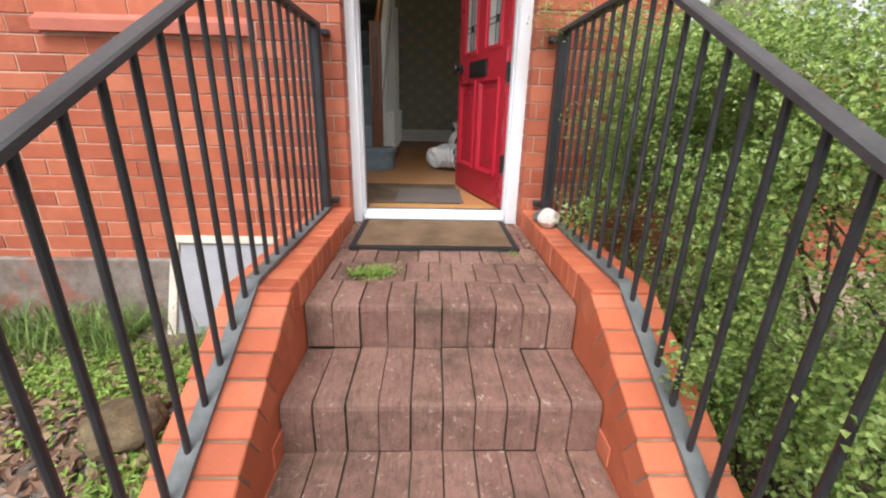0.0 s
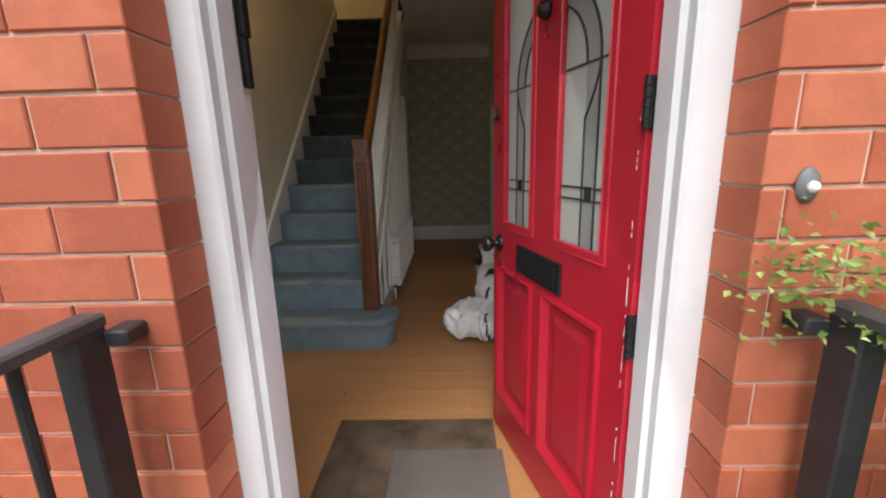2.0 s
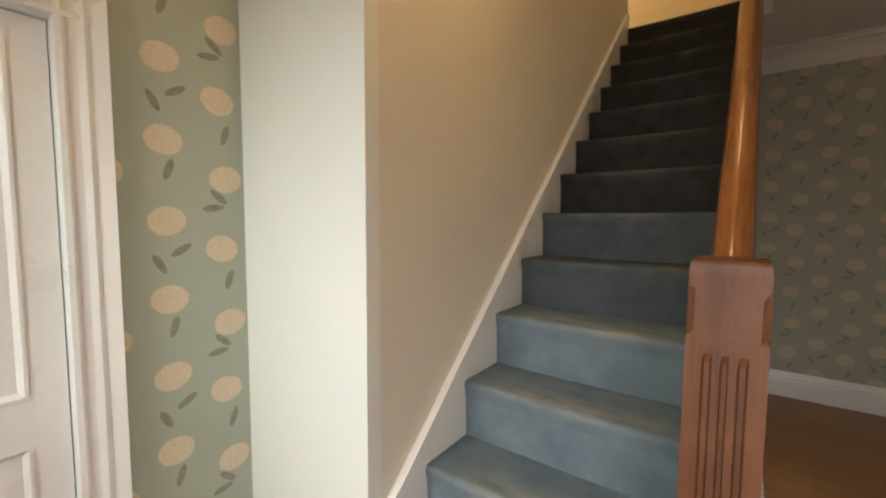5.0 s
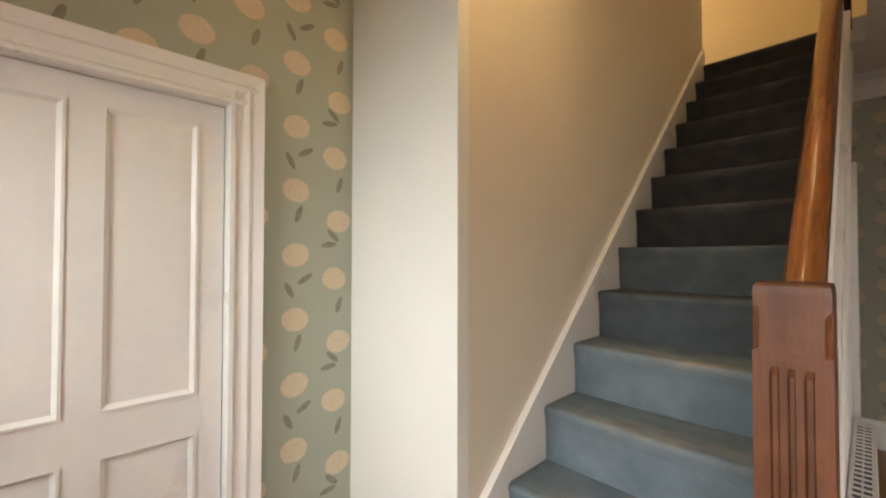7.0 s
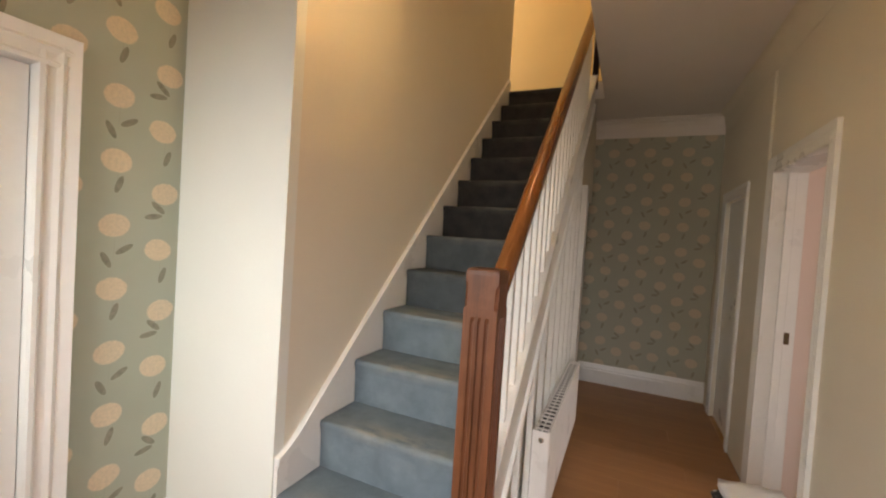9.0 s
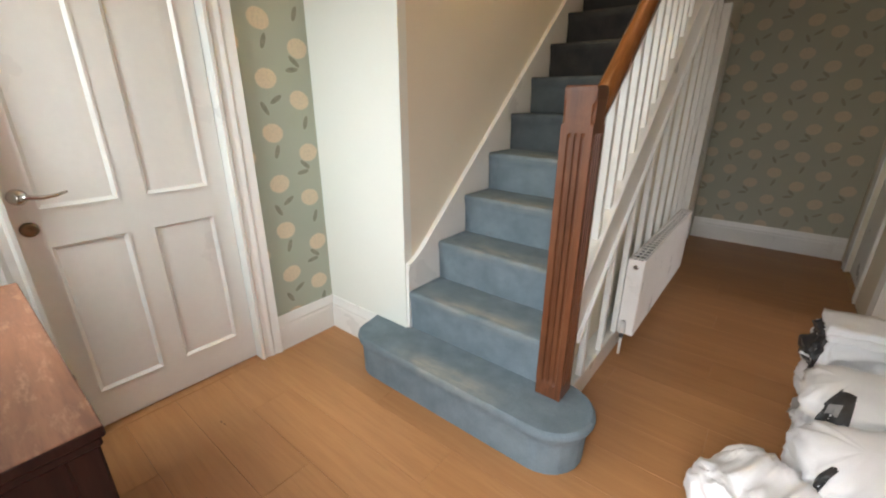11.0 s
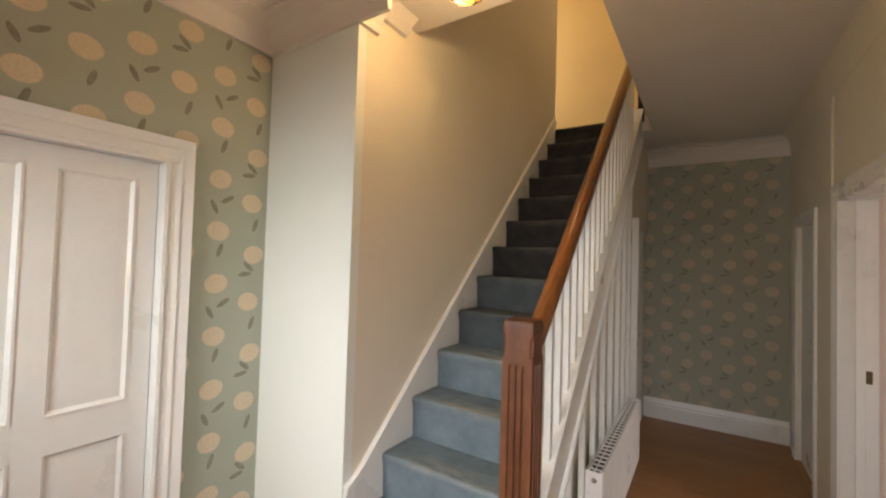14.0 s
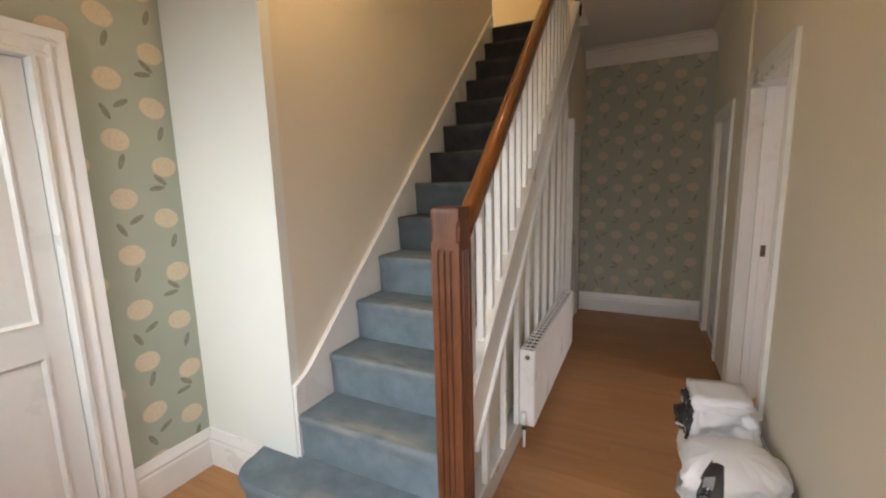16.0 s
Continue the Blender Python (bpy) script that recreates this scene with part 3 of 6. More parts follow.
prism(bm, [(PIER_Y - a, zc + b) for a, b in COVE], "x", WEST, STAIR_X + 0.185)
structure("cornice_pier", bm, CEILING_PAINT, "white coved plaster cornice over the pale wall", "cornice")
bm = bmesh.new()
prism(bm, [(STAIR_X + a, zc + b) for a, b in COVE], "y", PIER_Y, 4.43)
structure("cornice_return", bm, CEILING_PAINT, "short broken end of the cornice", "cornice")
bm = bmesh.new()
prism(bm, [(NORTH - a * 0.75, zc + b) for a, b in COVE], "x", -0.45, EAST)
structure("cornice_north", bm, CEILING_PAINT, "white coved plaster cornice on the far wall", "cornice")
bm = bmesh.new()
arc = [(0.075 * (1 - math.cos(t)), 0.145 * math.sin(t)) for t in [math.pi / 2 * i / 10 for i in range(11)]]
prism(bm, [(EAST - 0.002 - a, CEIL - 0.147 + b) for a, b in arc] + [(EAST, CEIL - 0.002), (EAST, CEIL - 0.147)], "y", INSIDE, NORTH)
structure("cornice_east", bm, CREAM_WALL, "plain cream cove along the hall", "cornice")
bm = bmesh.new()
prism(bm, [(STAIR_X + 0.001, CEIL - 0.072), (STAIR_X + 0.02, CEIL - 0.066), (STAIR_X + 0.05, CEIL - 0.03), (STAIR_X + 0.09, CEIL - 0.002), (STAIR_X + 0.001, CEIL - 0.002)], "y", 4.431, 4.632)
structure("trim_stairwell", bm, CEILING_PAINT, "rough plaster fillet where the cornice breaks off", "trim")

# skirtings
SKIRT = [(0.0, 0.0), (0.02, 0.0), (0.02, 0.13), (0.016, 0.145), (0.02, 0.155), (0.012, 0.178), (0.006, 0.2), (0.0, 0.2)]


def skirting(name, axis, c, sign, a, b, h=1.0):
    bm = bmesh.new()
    prism(bm, [(c + sign * p, q * h + 0.001) for p, q in SKIRT], axis, a, b)
    return structure(name, bm, WHITE_GLOSS, "white gloss moulded skirting board", "skirting board")


skirting("baseboard_west", "y", WEST, 1, 3.945, PIER_Y)
skirting("baseboard_west_front", "y", WEST, 1, INSIDE + 0.02, 3.01)
skirting("baseboard_pier", "x", PIER_Y, -1, WEST + 0.02, STAIR_X - 0.20)
skirting("baseboard_north", "x", NORTH, -1, -0.36, EAST)
skirting("baseboard_east", "y", EAST, -1, INSIDE + 0.02, 5.35)
skirting("baseboard_front", "x", INSIDE + 0.015, 1, WEST + 0.02, -0.42)

structure("threshold_west", bbox(WEST - 0.12, WEST + 0.002, 3.121, 3.839, -0.02, 0.0015, 0.001), LAMINATE, "flat wooden threshold under the white door", "threshold")

# ---- west door: four panels in a moulded architrave ----
ARCH = [(0.0, 0.0), (0.018, 0.0), (0.02, 0.012), (0.012, 0.02), (0.016, 0.04), (0.024, 0.055), (0.018, 0.066), (0.026, 0.085), (0.032, 0.10), (0.0, 0.10)]


def architrave(parent, wall_x, sign, y0, y1, top, width=0.105, proud=1.0):
    """Moulded boards round an opening in a wall that faces along x."""
    f = width / 0.10
    prof = [(wall_x + sign * d * proud, w * f) for d, w in ARCH]
    bm = bmesh.new()
    prism(bm, [(x, y0 - w) for x, w in prof], "z", 0.001, top + width)
    part("architrave_jamb", bm, WHITE_GLOSS, parent)
    bm = bmesh.new()
    prism(bm, [(x, y1 + w) for x, w in prof], "z", 0.001, top + width)
    part("architrave_jamb", bm, WHITE_GLOSS, parent)
    bm = bmesh.new()
    prism(bm, [(x + sign * 0.0015, top + w) for x, w in prof], "y", y0 - width * 0.98, y1 + width * 0.98)
    part("architrave_head", bm, WHITE_GLOSS, parent)


def panel_board(bm, c0, c1, y0, y1, z0, z1, panels, depth, raised):
    """A door leaf facing +x at c1, with sunk panels that have a raised field."""
    slab(bm, "x", c0, c1, y0, y1, z0, z1, panels)
    for a, b, d, u in panels:
        slope = 0.022
        ring = [[bm.verts.new((x, yy, zz)) for yy, zz in ((a + i, d + i), (b - i, d + i), (b - i, u - i), (a + i, u - i))]
                for x, i in ((c1 + 0.0035, -0.004), (c1 + 0.004, 0.004), (c1 - depth, 0.016), (c1 - depth + raised, slope + 0.03))]
        for r, s in zip(ring, ring[1:]):
            for k in range(4):
                bm.faces.new((r[k], r[(k + 1) % 4], s[(k + 1) % 4], s[k]))
        bm.faces.new(ring[-1])
    return bm


door = thing("door_1", "closed white four-panel door with a nickel lever", "door", (-1.8, 3.48, 0), kind="structure")
architrave(door, WEST, 1, 3.12, 3.84, 1.905)
bm = bmesh.new()
slab(bm, "x", WEST - 0.12, WEST - 0.001, 3.095, 3.12, 0, 1.93)
slab(bm, "x", WEST - 0.12, WEST - 0.001, 3.84, 3.865, 0, 1.93)
box(bm, WEST - 0.12, WEST - 0.001, 3.12, 3.84, 1.905, 1.93)
part("door_lining", bm, WHITE_GLOSS, door)
bm = bmesh.new()
panel_board(bm, -1.83, -1.788, 3.123, 3.837, 0.008, 1.902, [(3.195, 3.43, 0.935, 1.825), (3.515, 3.757, 0.935, 1.825), (3.195, 3.43, 0.165, 0.803), (3.515, 3.757, 0.165, 0.803)], 0.008, 0.002)
leaf = part("leaf", bm, WHITE_GLOSS, door)


def lever(parent, x, y, z):
    bm = bmesh.new()
    lathe(bm, [(0.0, -0.001), (0.026, 0.0), (0.027, 0.004), (0.02, 0.010), (0.010, 0.013), (0.009, 0.04), (0.0, 0.041)], 24)
    bmesh.ops.transform(bm, matrix=pose(x, y, z, 0, 90, 0), verts=bm.verts[:])
    tube(bm, [(x + 0.036, y, z), (x + 0.043, y + 0.02, z + 0.002), (x + 0.045, y + 0.055, z - 0.004), (x + 0.043, y + 0.09, z - 0.002), (x + 0.04, y + 0.125, z + 0.006)], [0.009, 0.0085, 0.0075, 0.0065, 0.004], 10)
    return part("lever_handle", bm, CHROME, parent, "satin nickel lever handle", smooth=True)


lever(leaf, -1.788, 3.158, 0.988)
bm = bmesh.new()
lathe(bm, [(0.0, -0.001), (0.025, 0.0), (0.026, 0.004), (0.018, 0.009), (0.006, 0.010), (0.0, 0.006)], 24)
bmesh.ops.transform(bm, matrix=pose(-1.788, 3.16, 0.874, 0, 90, 0), verts=bm.verts[:])
part("keyhole_plate", bm, BRASS, leaf, "round dark brass keyhole cover", smooth=True)

# ---- east openings ----
open1 = thing("door_2", "open doorway with white jambs and a strike plate", "doorway", (EAST, 5.81, 0), kind="structure")
architrave(open1, EAST, -1, 5.45, 6.17, 1.93, 0.09, 0.6)
for a, b in ((5.425, 5.45), (6.17, 6.195)):
    bm = bmesh.new()
    box(bm, EAST + 0.001, EAST + 0.155, a, b, 0, 1.93)
    part("jamb_lining", bm, WHITE_GLOSS, open1)
bm = bmesh.new()
box(bm, EAST + 0.06, EAST + 0.10, 6.152, 6.1705, 0, 1.93)
part("door_stop", bevel(bm, 0.002), WHITE_GLOSS, open1)
bm = bmesh.new()
box(bm, EAST + 0.001, EAST + 0.155, 5.425, 6.195, 1.93, 1.955)
part("head_lining", bm, WHITE_GLOSS, open1)
part("strike_plate", bbox(EAST + 0.104, EAST + 0.13, 6.165, 6.1705, 0.93, 1.0, 0.002), BRASS, open1, "dark brass strike plate")

door3 = thing("door_3", "closed white door with brass hinges at the hall's end", "door", (EAST, 7.1, 0), kind="structure")
architrave(door3, EAST, -1, 6.80, 7.44, 1.88, 0.085, 0.5)
bm = bmesh.new()
slab(bm, "x", EAST + 0.03, EAST + 0.07, 6.803, 7.437, 0.008, 1.877)
part("leaf", bm, WHITE_GLOSS, door3)
for z in (0.40, 1.62):
    part("hinge", bbox(EAST + 0.012, EAST + 0.032, 6.80, 6.815, z, z + 0.09, 0.003), BRASS, door3, "aged brass hinge")
structure("threshold_side_room", bbox(EAST - 0.001, EAST + 0.15, 5.451, 6.169, -0.02, 0.0015, 0.001), OAK_SILL, "flat wooden threshold in the open doorway", "threshold")
structure("threshold_hall_end", bbox(EAST - 0.001, EAST + 0.13, 6.801, 7.439, -0.02, 0.0015, 0.001), OAK_SILL, "flat wooden threshold under the hall's end door", "threshold")
structure("trim_pipe_casing", bbox(EAST - 0.016, EAST + 0.001, 6.27, 6.30, 2.02, 2.57, 0.006), CREAM_WALL, "cream painted boxed pipe above the doorway", "trim")

# ---- front door frame and leaf ----
fd = thing("front_door_frame", "white painted front door frame with a low sill", "door frame", (0.226, 2.47, -0.05), kind="structure")
JY0, JY1 = 2.432, 2.60
for side, x0, x1 in ((1, -0.280, -0.193), (-1, 0.645, 0.738)):
    bm = bmesh.new()
    if side > 0:
        prism(bm, [(x0, JY0), (x1 - 0.018, JY0), (x1 - 0.010, JY0 + 0.008), (x1 - 0.010, JY0 + 0.035), (x1, JY0 + 0.045), (x1, JY1 - 0.06), (x1 - 0.014, JY1 - 0.06), (x1 - 0.014, JY1), (x0, JY1)], "z", -0.06, 2.06)
    else:
        prism(bm, [(x1, JY0), (x0 + 0.018, JY0), (x0 + 0.010, JY0 + 0.008), (x0 + 0.010, JY0 + 0.035), (x0, JY0 + 0.045), (x0, JY1 - 0.06), (x0 + 0.014, JY1 - 0.06), (x0 + 0.014, JY1), (x1, JY1)], "z", -0.06, 2.06)
    part("jamb", bm, WHITE_UPVC, fd)
part("head", bbox(-0.280, 0.738, JY0, JY1, 2.06, 2.13), WHITE_UPVC, fd)
bm = bmesh.new()
prism(bm, [(2.418, -0.062), (2.418, -0.026), (2.43, -0.016), (2.478, -0.012), (2.482, 0.002), (2.508, 0.005), (2.512, -0.062)], "x", -0.192, 0.644)
part("sill", bm, WHITE_UPVC, fd)
part("water_bar", bbox(-0.192, 0.644, 2.514, 2.526, -0.06, 0.010, 0.003), BLACK_IRON, fd, "thin dark metal water bar")
part("threshold_board", bbox(-0.192, 0.644, 2.528, 2.655, -0.06, 0.003, 0.004), OAK_SILL, fd, "bare orange oak threshold board")
for side, x0 in ((1, -0.280), (-1, 0.738)):
    bm = bmesh.new()
    box(bm, min(x0, x0 + side * 0.02), max(x0, x0 + side * 0.02), JY1, INSIDE + 0.02, -0.02, 2.1)
    part("inner_lining", bm, WHITE_GLOSS, fd)
    bm = bmesh.new()
    prism(bm, [(INSIDE + 0.015 + d, x0 - side * 0.0 - side * w) for d, w in ARCH], "z", 0.0, 2.16)
    bmesh.ops.transform(bm, matrix=Matrix(((0, 1, 0, 0), (1, 0, 0, 0), (0, 0, 1, 0), (0, 0, 0, 1))), verts=bm.verts[:])
    part("inner_architrave", bm, WHITE_GLOSS, fd)
# the lock keep on the free jamb
bm = bmesh.new()
box(bm, -0.200, -0.186, 2.558, 2.582, 1.37, 1.47)
box(bm, -0.200, -0.182, 2.555, 2.586, 1.47, 1.60)
part("lock_keep", bevel(bm, 0.003), DOOR_BLACK, fd, "black iron lock keep on the jamb")

# the red leaf stands open; it is built along its own width
HINGE, SWING = (0.675, 2.555), 105.5
LEAF = pose(HINGE[0], HINGE[1], 0, 0, 0, SWING)
red = thing("front_door", "open red panelled front door with leaded glass lights", "door", (HINGE[0], HINGE[1], 0))
W, T = 0.845, 0.046


def leaf_part(name, bm, material, parent, label="", smooth=False):
    """Drawn with x along the leaf from its hinge, y through it (the street side at +T), z up."""
    bmesh.ops.transform(bm, matrix=LEAF, verts=bm.verts[:])
    return part(name, bm, material, parent, label, smooth)


def swap(bm):
    """From a leaf that faces +x and runs along y to one that faces +y and runs along x."""
    bmesh.ops.transform(bm, matrix=Matrix(((0, 1, 0, 0), (1, 0, 0, 0), (0, 0, 1, 0), (0, 0, 0, 1))), verts=bm.verts[:])
    return bm


LIGHTS = [(0.112, 0.353, 0.958, 1.84), (0.498, 0.742, 0.958, 1.84)]
SUNK = [(0.098, 0.416, 0.19, 0.783), (0.484, 0.790, 0.19, 0.783)]
bm = bmesh.new()
slab(bm, "x", 0, T, 0, W, 0.014, 2.0, LIGHTS + SUNK)
swap(bm)
body = leaf_part("leaf", bm, RED_PAINT, red)
for a, b, d, u in SUNK:
    bm = bmesh.new()
    ring = [[bm.verts.new((x, y, z)) for x, z in ((a + i, d + i), (b - i, d + i), (b - i, u - i), (a + i, u - i))]
            for y, i in ((T - 0.002, 0.0), (T + 0.012, 0.002), (T + 0.013, 0.012), (T + 0.004, 0.022), (T - 0.010, 0.034), (T - 0.011, 0.06), (T - 0.003, 0.085))]
    for r, s in zip(ring, ring[1:]):
        for k in range(4):
            bm.faces.new((r[k], r[(k + 1) % 4], s[(k + 1) % 4], s[k]))
    bm.faces.new(ring[-1])
    box(bm, a - 0.002, b + 0.002, 0.008, 0.02, d - 0.002, u + 0.002)
    leaf_part("panel", bm, RED_PAINT, body)
for a, b, d, u in LIGHTS:
    bm = bmesh.new()
    box(bm, a - 0.004, b + 0.004, T * 0.5 - 0.003, T * 0.5 + 0.003, d - 0.004, u + 0.004)
    pane = leaf_part("pane", bm, FROST, body, "obscured leaded glass light")
    bm = bmesh.new()
    slab(bm, "y", T - 0.008, T + 0.005, a - 0.012, b + 0.012, d - 0.012, u + 0.012, [(a + 0.012, b - 0.012, d + 0.012, u - 0.012)])
    leaf_part("glazing_bead", bevel(bm, 0.003), RED_PAINT, body)

    def came(p, q, w=0.0045, back=0.0):
        """A flat strip of lead between two places of the light, cut to its edges."""
        bmc = bmesh.new()
        (x0, z0), (x1, z1) = p, q
        n = Vector((-(z1 - z0), x1 - x0)).normalized() * w / 2
        y0, y1 = T * 0.5 + 0.003 + back, T * 0.5 + 0.007 + back
        prism(bmc, [(x0 + n.x, z0 + n.y), (x1 + n.x, z1 + n.y), (x1 - n.x, z1 - n.y), (x0 - n.x, z0 - n.y)], "y", y0, y1)
        return leaf_part("lead_came", bmc, LEAD, pane)
    mid, spring = 0.425, 1.443
    came((a, spring), (b, spring))
    for z in (1.128, 1.095):
        came((a, z), (b, z), 0.005)
    side = 1 if a < 0.4 else -1
    outer, inner = mid - side * 0.238, mid - side * 0.180
    came((outer, d), (outer, spring), 0.005, 0.0006)
    came((inner, d), (inner, 1.31), 0.005, 0.0006)
    for rad in (0.238, 0.180):
        pts = [(mid - side * rad * math.cos(t), spring + rad * math.sin(t)) for t in [math.pi / 2 * i / 14 for i in range(15)]]
        pts = [p for p in pts if a <= p[0] <= b and p[1] <= u]
        for p, q in zip(pts, pts[1:]):
            came(p, q, 0.006, 0.0012)
    pts = [(outer + (inner - outer) * f ** 1.6, spring - 0.135 * f) for f in (0, 0.25, 0.5, 0.75, 1.0)]
    for p, q in zip(pts, pts[1:]):
        came(p, q, 0.005, 0.0012)
    # the grey strips of glass between the leads
    lo, hi = min(outer, inner), max(outer, inner)
    bm = bmesh.new()
    box(bm, lo, hi, T * 0.5 + 0.003, T * 0.5 + 0.0045, d, spring)
    arc = [(mid - side * r * math.cos(t), spring + r * math.sin(t)) for r, ts in ((0.238, range(13)), (0.18, range(12, -1, -1))) for t in [math.pi / 2 * i / 12 for i in ts]]
    arc = [(min(max(x, a), b), min(z, u)) for x, z in arc]
    prism(bm, arc, "y", T * 0.5 + 0.003, T * 0.5 + 0.0045)
    leaf_part("grey_glass_strip", bm, FROST_DARK, pane, "grey tinted glass strip")
    bm = bmesh.new()
    c = (outer + inner) / 2
    box(bm, c - 0.013, c + 0.013, T * 0.5 + 0.004, T * 0.5 + 0.009, 1.092, 1.132)
    leaf_part("black_glass_square", bm, BLACK_GLOSS, pane, "small square of black glass")

bm = bmesh.new()
box(bm, 0.298, 0.602, T - 0.001, T + 0.010, 0.801, 0.902)
bevel(bm, 0.004, 2)
letter = leaf_part("letter_plate", bm, DOOR_BLACK, body, "black iron letter plate")
bm = bmesh.new()
box(bm, 0.322, 0.578, T + 0.010, T + 0.015, 0.822, 0.882)
leaf_part("flap", bevel(bm, 0.003), DOOR_BLACK, letter)
bm = bmesh.new()
lathe(bm, [(0.0, -0.002), (0.036, 0.0), (0.036, 0.005), (0.030, 0.010), (0.012, 0.014), (0.011, 0.026), (0.020, 0.034), (0.031, 0.046), (0.033, 0.056), (0.029, 0.066), (0.018, 0.072), (0.0, 0.073)], 28)
bmesh.ops.transform(bm, matrix=pose(0.780, T, 0.872, -90, 0, 0), verts=bm.verts[:])
leaf_part("door_knob", bm, BLACK_GLOSS, body, "round glossy black door knob", smooth=True)
bm = bmesh.new()
lathe(bm, [(0.0, -0.001), (0.024, 0.0), (0.025, 0.006), (0.020, 0.011), (0.0, 0.0111)], 24)
bmesh.ops.transform(bm, matrix=pose(0.812, T, 1.375, -90, 0, 0), verts=bm.verts[:])
latch = leaf_part("night_latch", bm, BLACK_GLOSS, body, "black night latch rim", smooth=True)
bm = bmesh.new()
box(bm, 0.804, 0.820, T + 0.010, T + 0.013, 1.362, 1.388)
leaf_part("key_cylinder", bevel(bm, 0.004), CHROME, latch, "bright key cylinder")
for z in (0.285, 0.803, 1.315):
    # one plate on the edge of the leaf, one on the jamb, the knuckles between
    bm = bmesh.new()
    box(bm, -0.004, 0.0, T - 0.040, T - 0.004, z - 0.052, z + 0.052)
    plate = leaf_part("hinge", bm, DOOR_BLACK, red, "black iron butt hinge")
    for k in range(5):
        bm = bmesh.new()
        tube(bm, [(-0.004, T + 0.004, z - 0.052 + 0.0212 * k), (-0.004, T + 0.004, z - 0.052 + 0.0212 * k + 0.0195)], 0.0085, 10)
        leaf_part("knuckle", bm, DOOR_BLACK, plate)
    for zz in (z - 0.036, z - 0.012, z + 0.012, z + 0.036):
        bm = bmesh.new()
        lathe(bm, [(0.0, 0.0), (0.004, 0.0), (0.003, 0.0014), (0.0, 0.0016)], 8)
        bmesh.ops.transform(bm, matrix=pose(-0.004, T - 0.022, zz, 0, -90, 0), verts=bm.verts[:])
        leaf_part("screw", bm, GREY_METAL, plate)
    part("hinge_plate", bbox(0.638, 0.646, 2.545, 2.585, z - 0.052, z + 0.052, 0.001), DOOR_BLACK, fd, "black iron hinge plate on the jamb")
rc = random.Random(4)
zc = 0.0
while zc < 1.3:
    h = rc.choice((0.008, 0.012, 0.02, 0.03, 0.07))
    bm = bmesh.new()
    w0, w1 = rc.uniform(0.0008, 0.0034), rc.uniform(0.0004, 0.0016)
    prism(bm, [(0.016, zc), (0.016 + w1, zc), (0.016 + w0, zc + h * 0.4), (0.016 + w1 * 0.8, zc + h), (0.0158, zc + h)], "y", T - 0.001, T + 0.0007)
    leaf_part("paint_chip", bm, WHITE_UPVC, body, "chipped paint showing white")
    zc += h + rc.choice((0.003, 0.006, 0.02, 0.06, 0.11))
bm = bmesh.new()
lathe(bm, [(0.0, -0.001), (0.022, 0.0), (0.026, 0.012), (0.018, 0.03), (0.0, 0.032)], 16)
bmesh.ops.transform(bm, matrix=pose(0.425, T, 1.62, -90, 0, 0), verts=bm.verts[:])
leaf_part("knocker_boss", bm, DOOR_BLACK, body, "black knocker boss")

# ---- front window beside the door, and the white bay ----
def window(name, x0, x1, z0, z1, y, label, post=0.045, mullions=(), glass=CLEAR):
    w = thing(name, label, "window", ((x0 + x1) / 2, y, z0), kind="structure")
    bm = bmesh.new()
    xs = [x0, *mullions, x1]
    slab(bm, "y", y, y + 0.07, x0, x1, z0, z1, [(a + (post if a == x0 else post / 2), b - (post if b == x1 else post / 2), z0 + post, z1 - post) for a, b in zip(xs, xs[1:])])
    part("window_frame", bevel(bm, 0.004), WHITE_UPVC, w)
    for a, b in zip(xs, xs[1:]):
        bm = bmesh.new()
        box(bm, a + 0.02, b - 0.02, y + 0.03, y + 0.042, z0 + 0.02, z1 - 0.02)
        p = part("pane", bm, glass, w)
        p.visible_shadow = False
    return w


win = window("window_1", -1.62, -0.875, 1.07, 2.15, 2.395, "white framed casement window over a red sill", 0.09, (), GREY_PANE)
part("window_catch", bbox(-1.30, -1.25, 2.385, 2.396, 1.085, 1.095, 0.002), GREY_METAL, win)
bay = window("window_2", 1.50, 2.80, 0.85, 2.5, 2.36, "white painted bay window behind the shrub", 0.10, (2.0, 2.4))
bm = bmesh.new()
prism(bm, [(2.275, 0.912), (2.275, 0.962), (2.305, 0.975), (2.395, 1.068), (2.395, 0.912)], "x", -1.72, -0.685)
sill = structure("sill_1", bm, RED_SILL, "sloping red painted stone window sill", "window sill")

# ---- the staircase ----
RISE, GOING, NOSE_Y, NOSE_Z = 0.205, 0.2238, 4.1, 0.205     # first nosing; treads climb northwards
SX0, SX1 = STAIR_X + 0.004, -0.372


def nosing_z(y):
    return NOSE_Z + (y - NOSE_Y) / GOING * RISE


stairs = thing("staircase", "steep straight staircase in worn blue carpet", "staircase", (-0.74, 4.1, 0))
half = (SX1 - SX0) / 2
prof = [(0.0, -0.012), (0.004, -0.004), (0.014, 0.0), (GOING + 0.045, 0.0), (GOING + 0.045, -0.03), (0.03, -RISE - 0.006), (0.014, -RISE - 0.006), (0.009, -0.06), (0.004, -0.036), (0.0, -0.024)]
bm = bmesh.new()
nx = 14
rows = []
for i in range(nx + 1):
    x = -half + 2 * half * i / nx
    sag = 0.003 * math.cos(math.pi * x / (2 * half))
    rows.append([bm.verts.new((x, y, z - (sag if z > -0.02 else 0))) for y, z in prof])
for a, b in zip(rows, rows[1:]):
    for k in range(len(prof)):
        bm.faces.new((a[k], a[(k + 1) % len(prof)], b[(k + 1) % len(prof)], b[k]))
bm.faces.new(rows[0])
bm.faces.new(rows[-1][::-1])
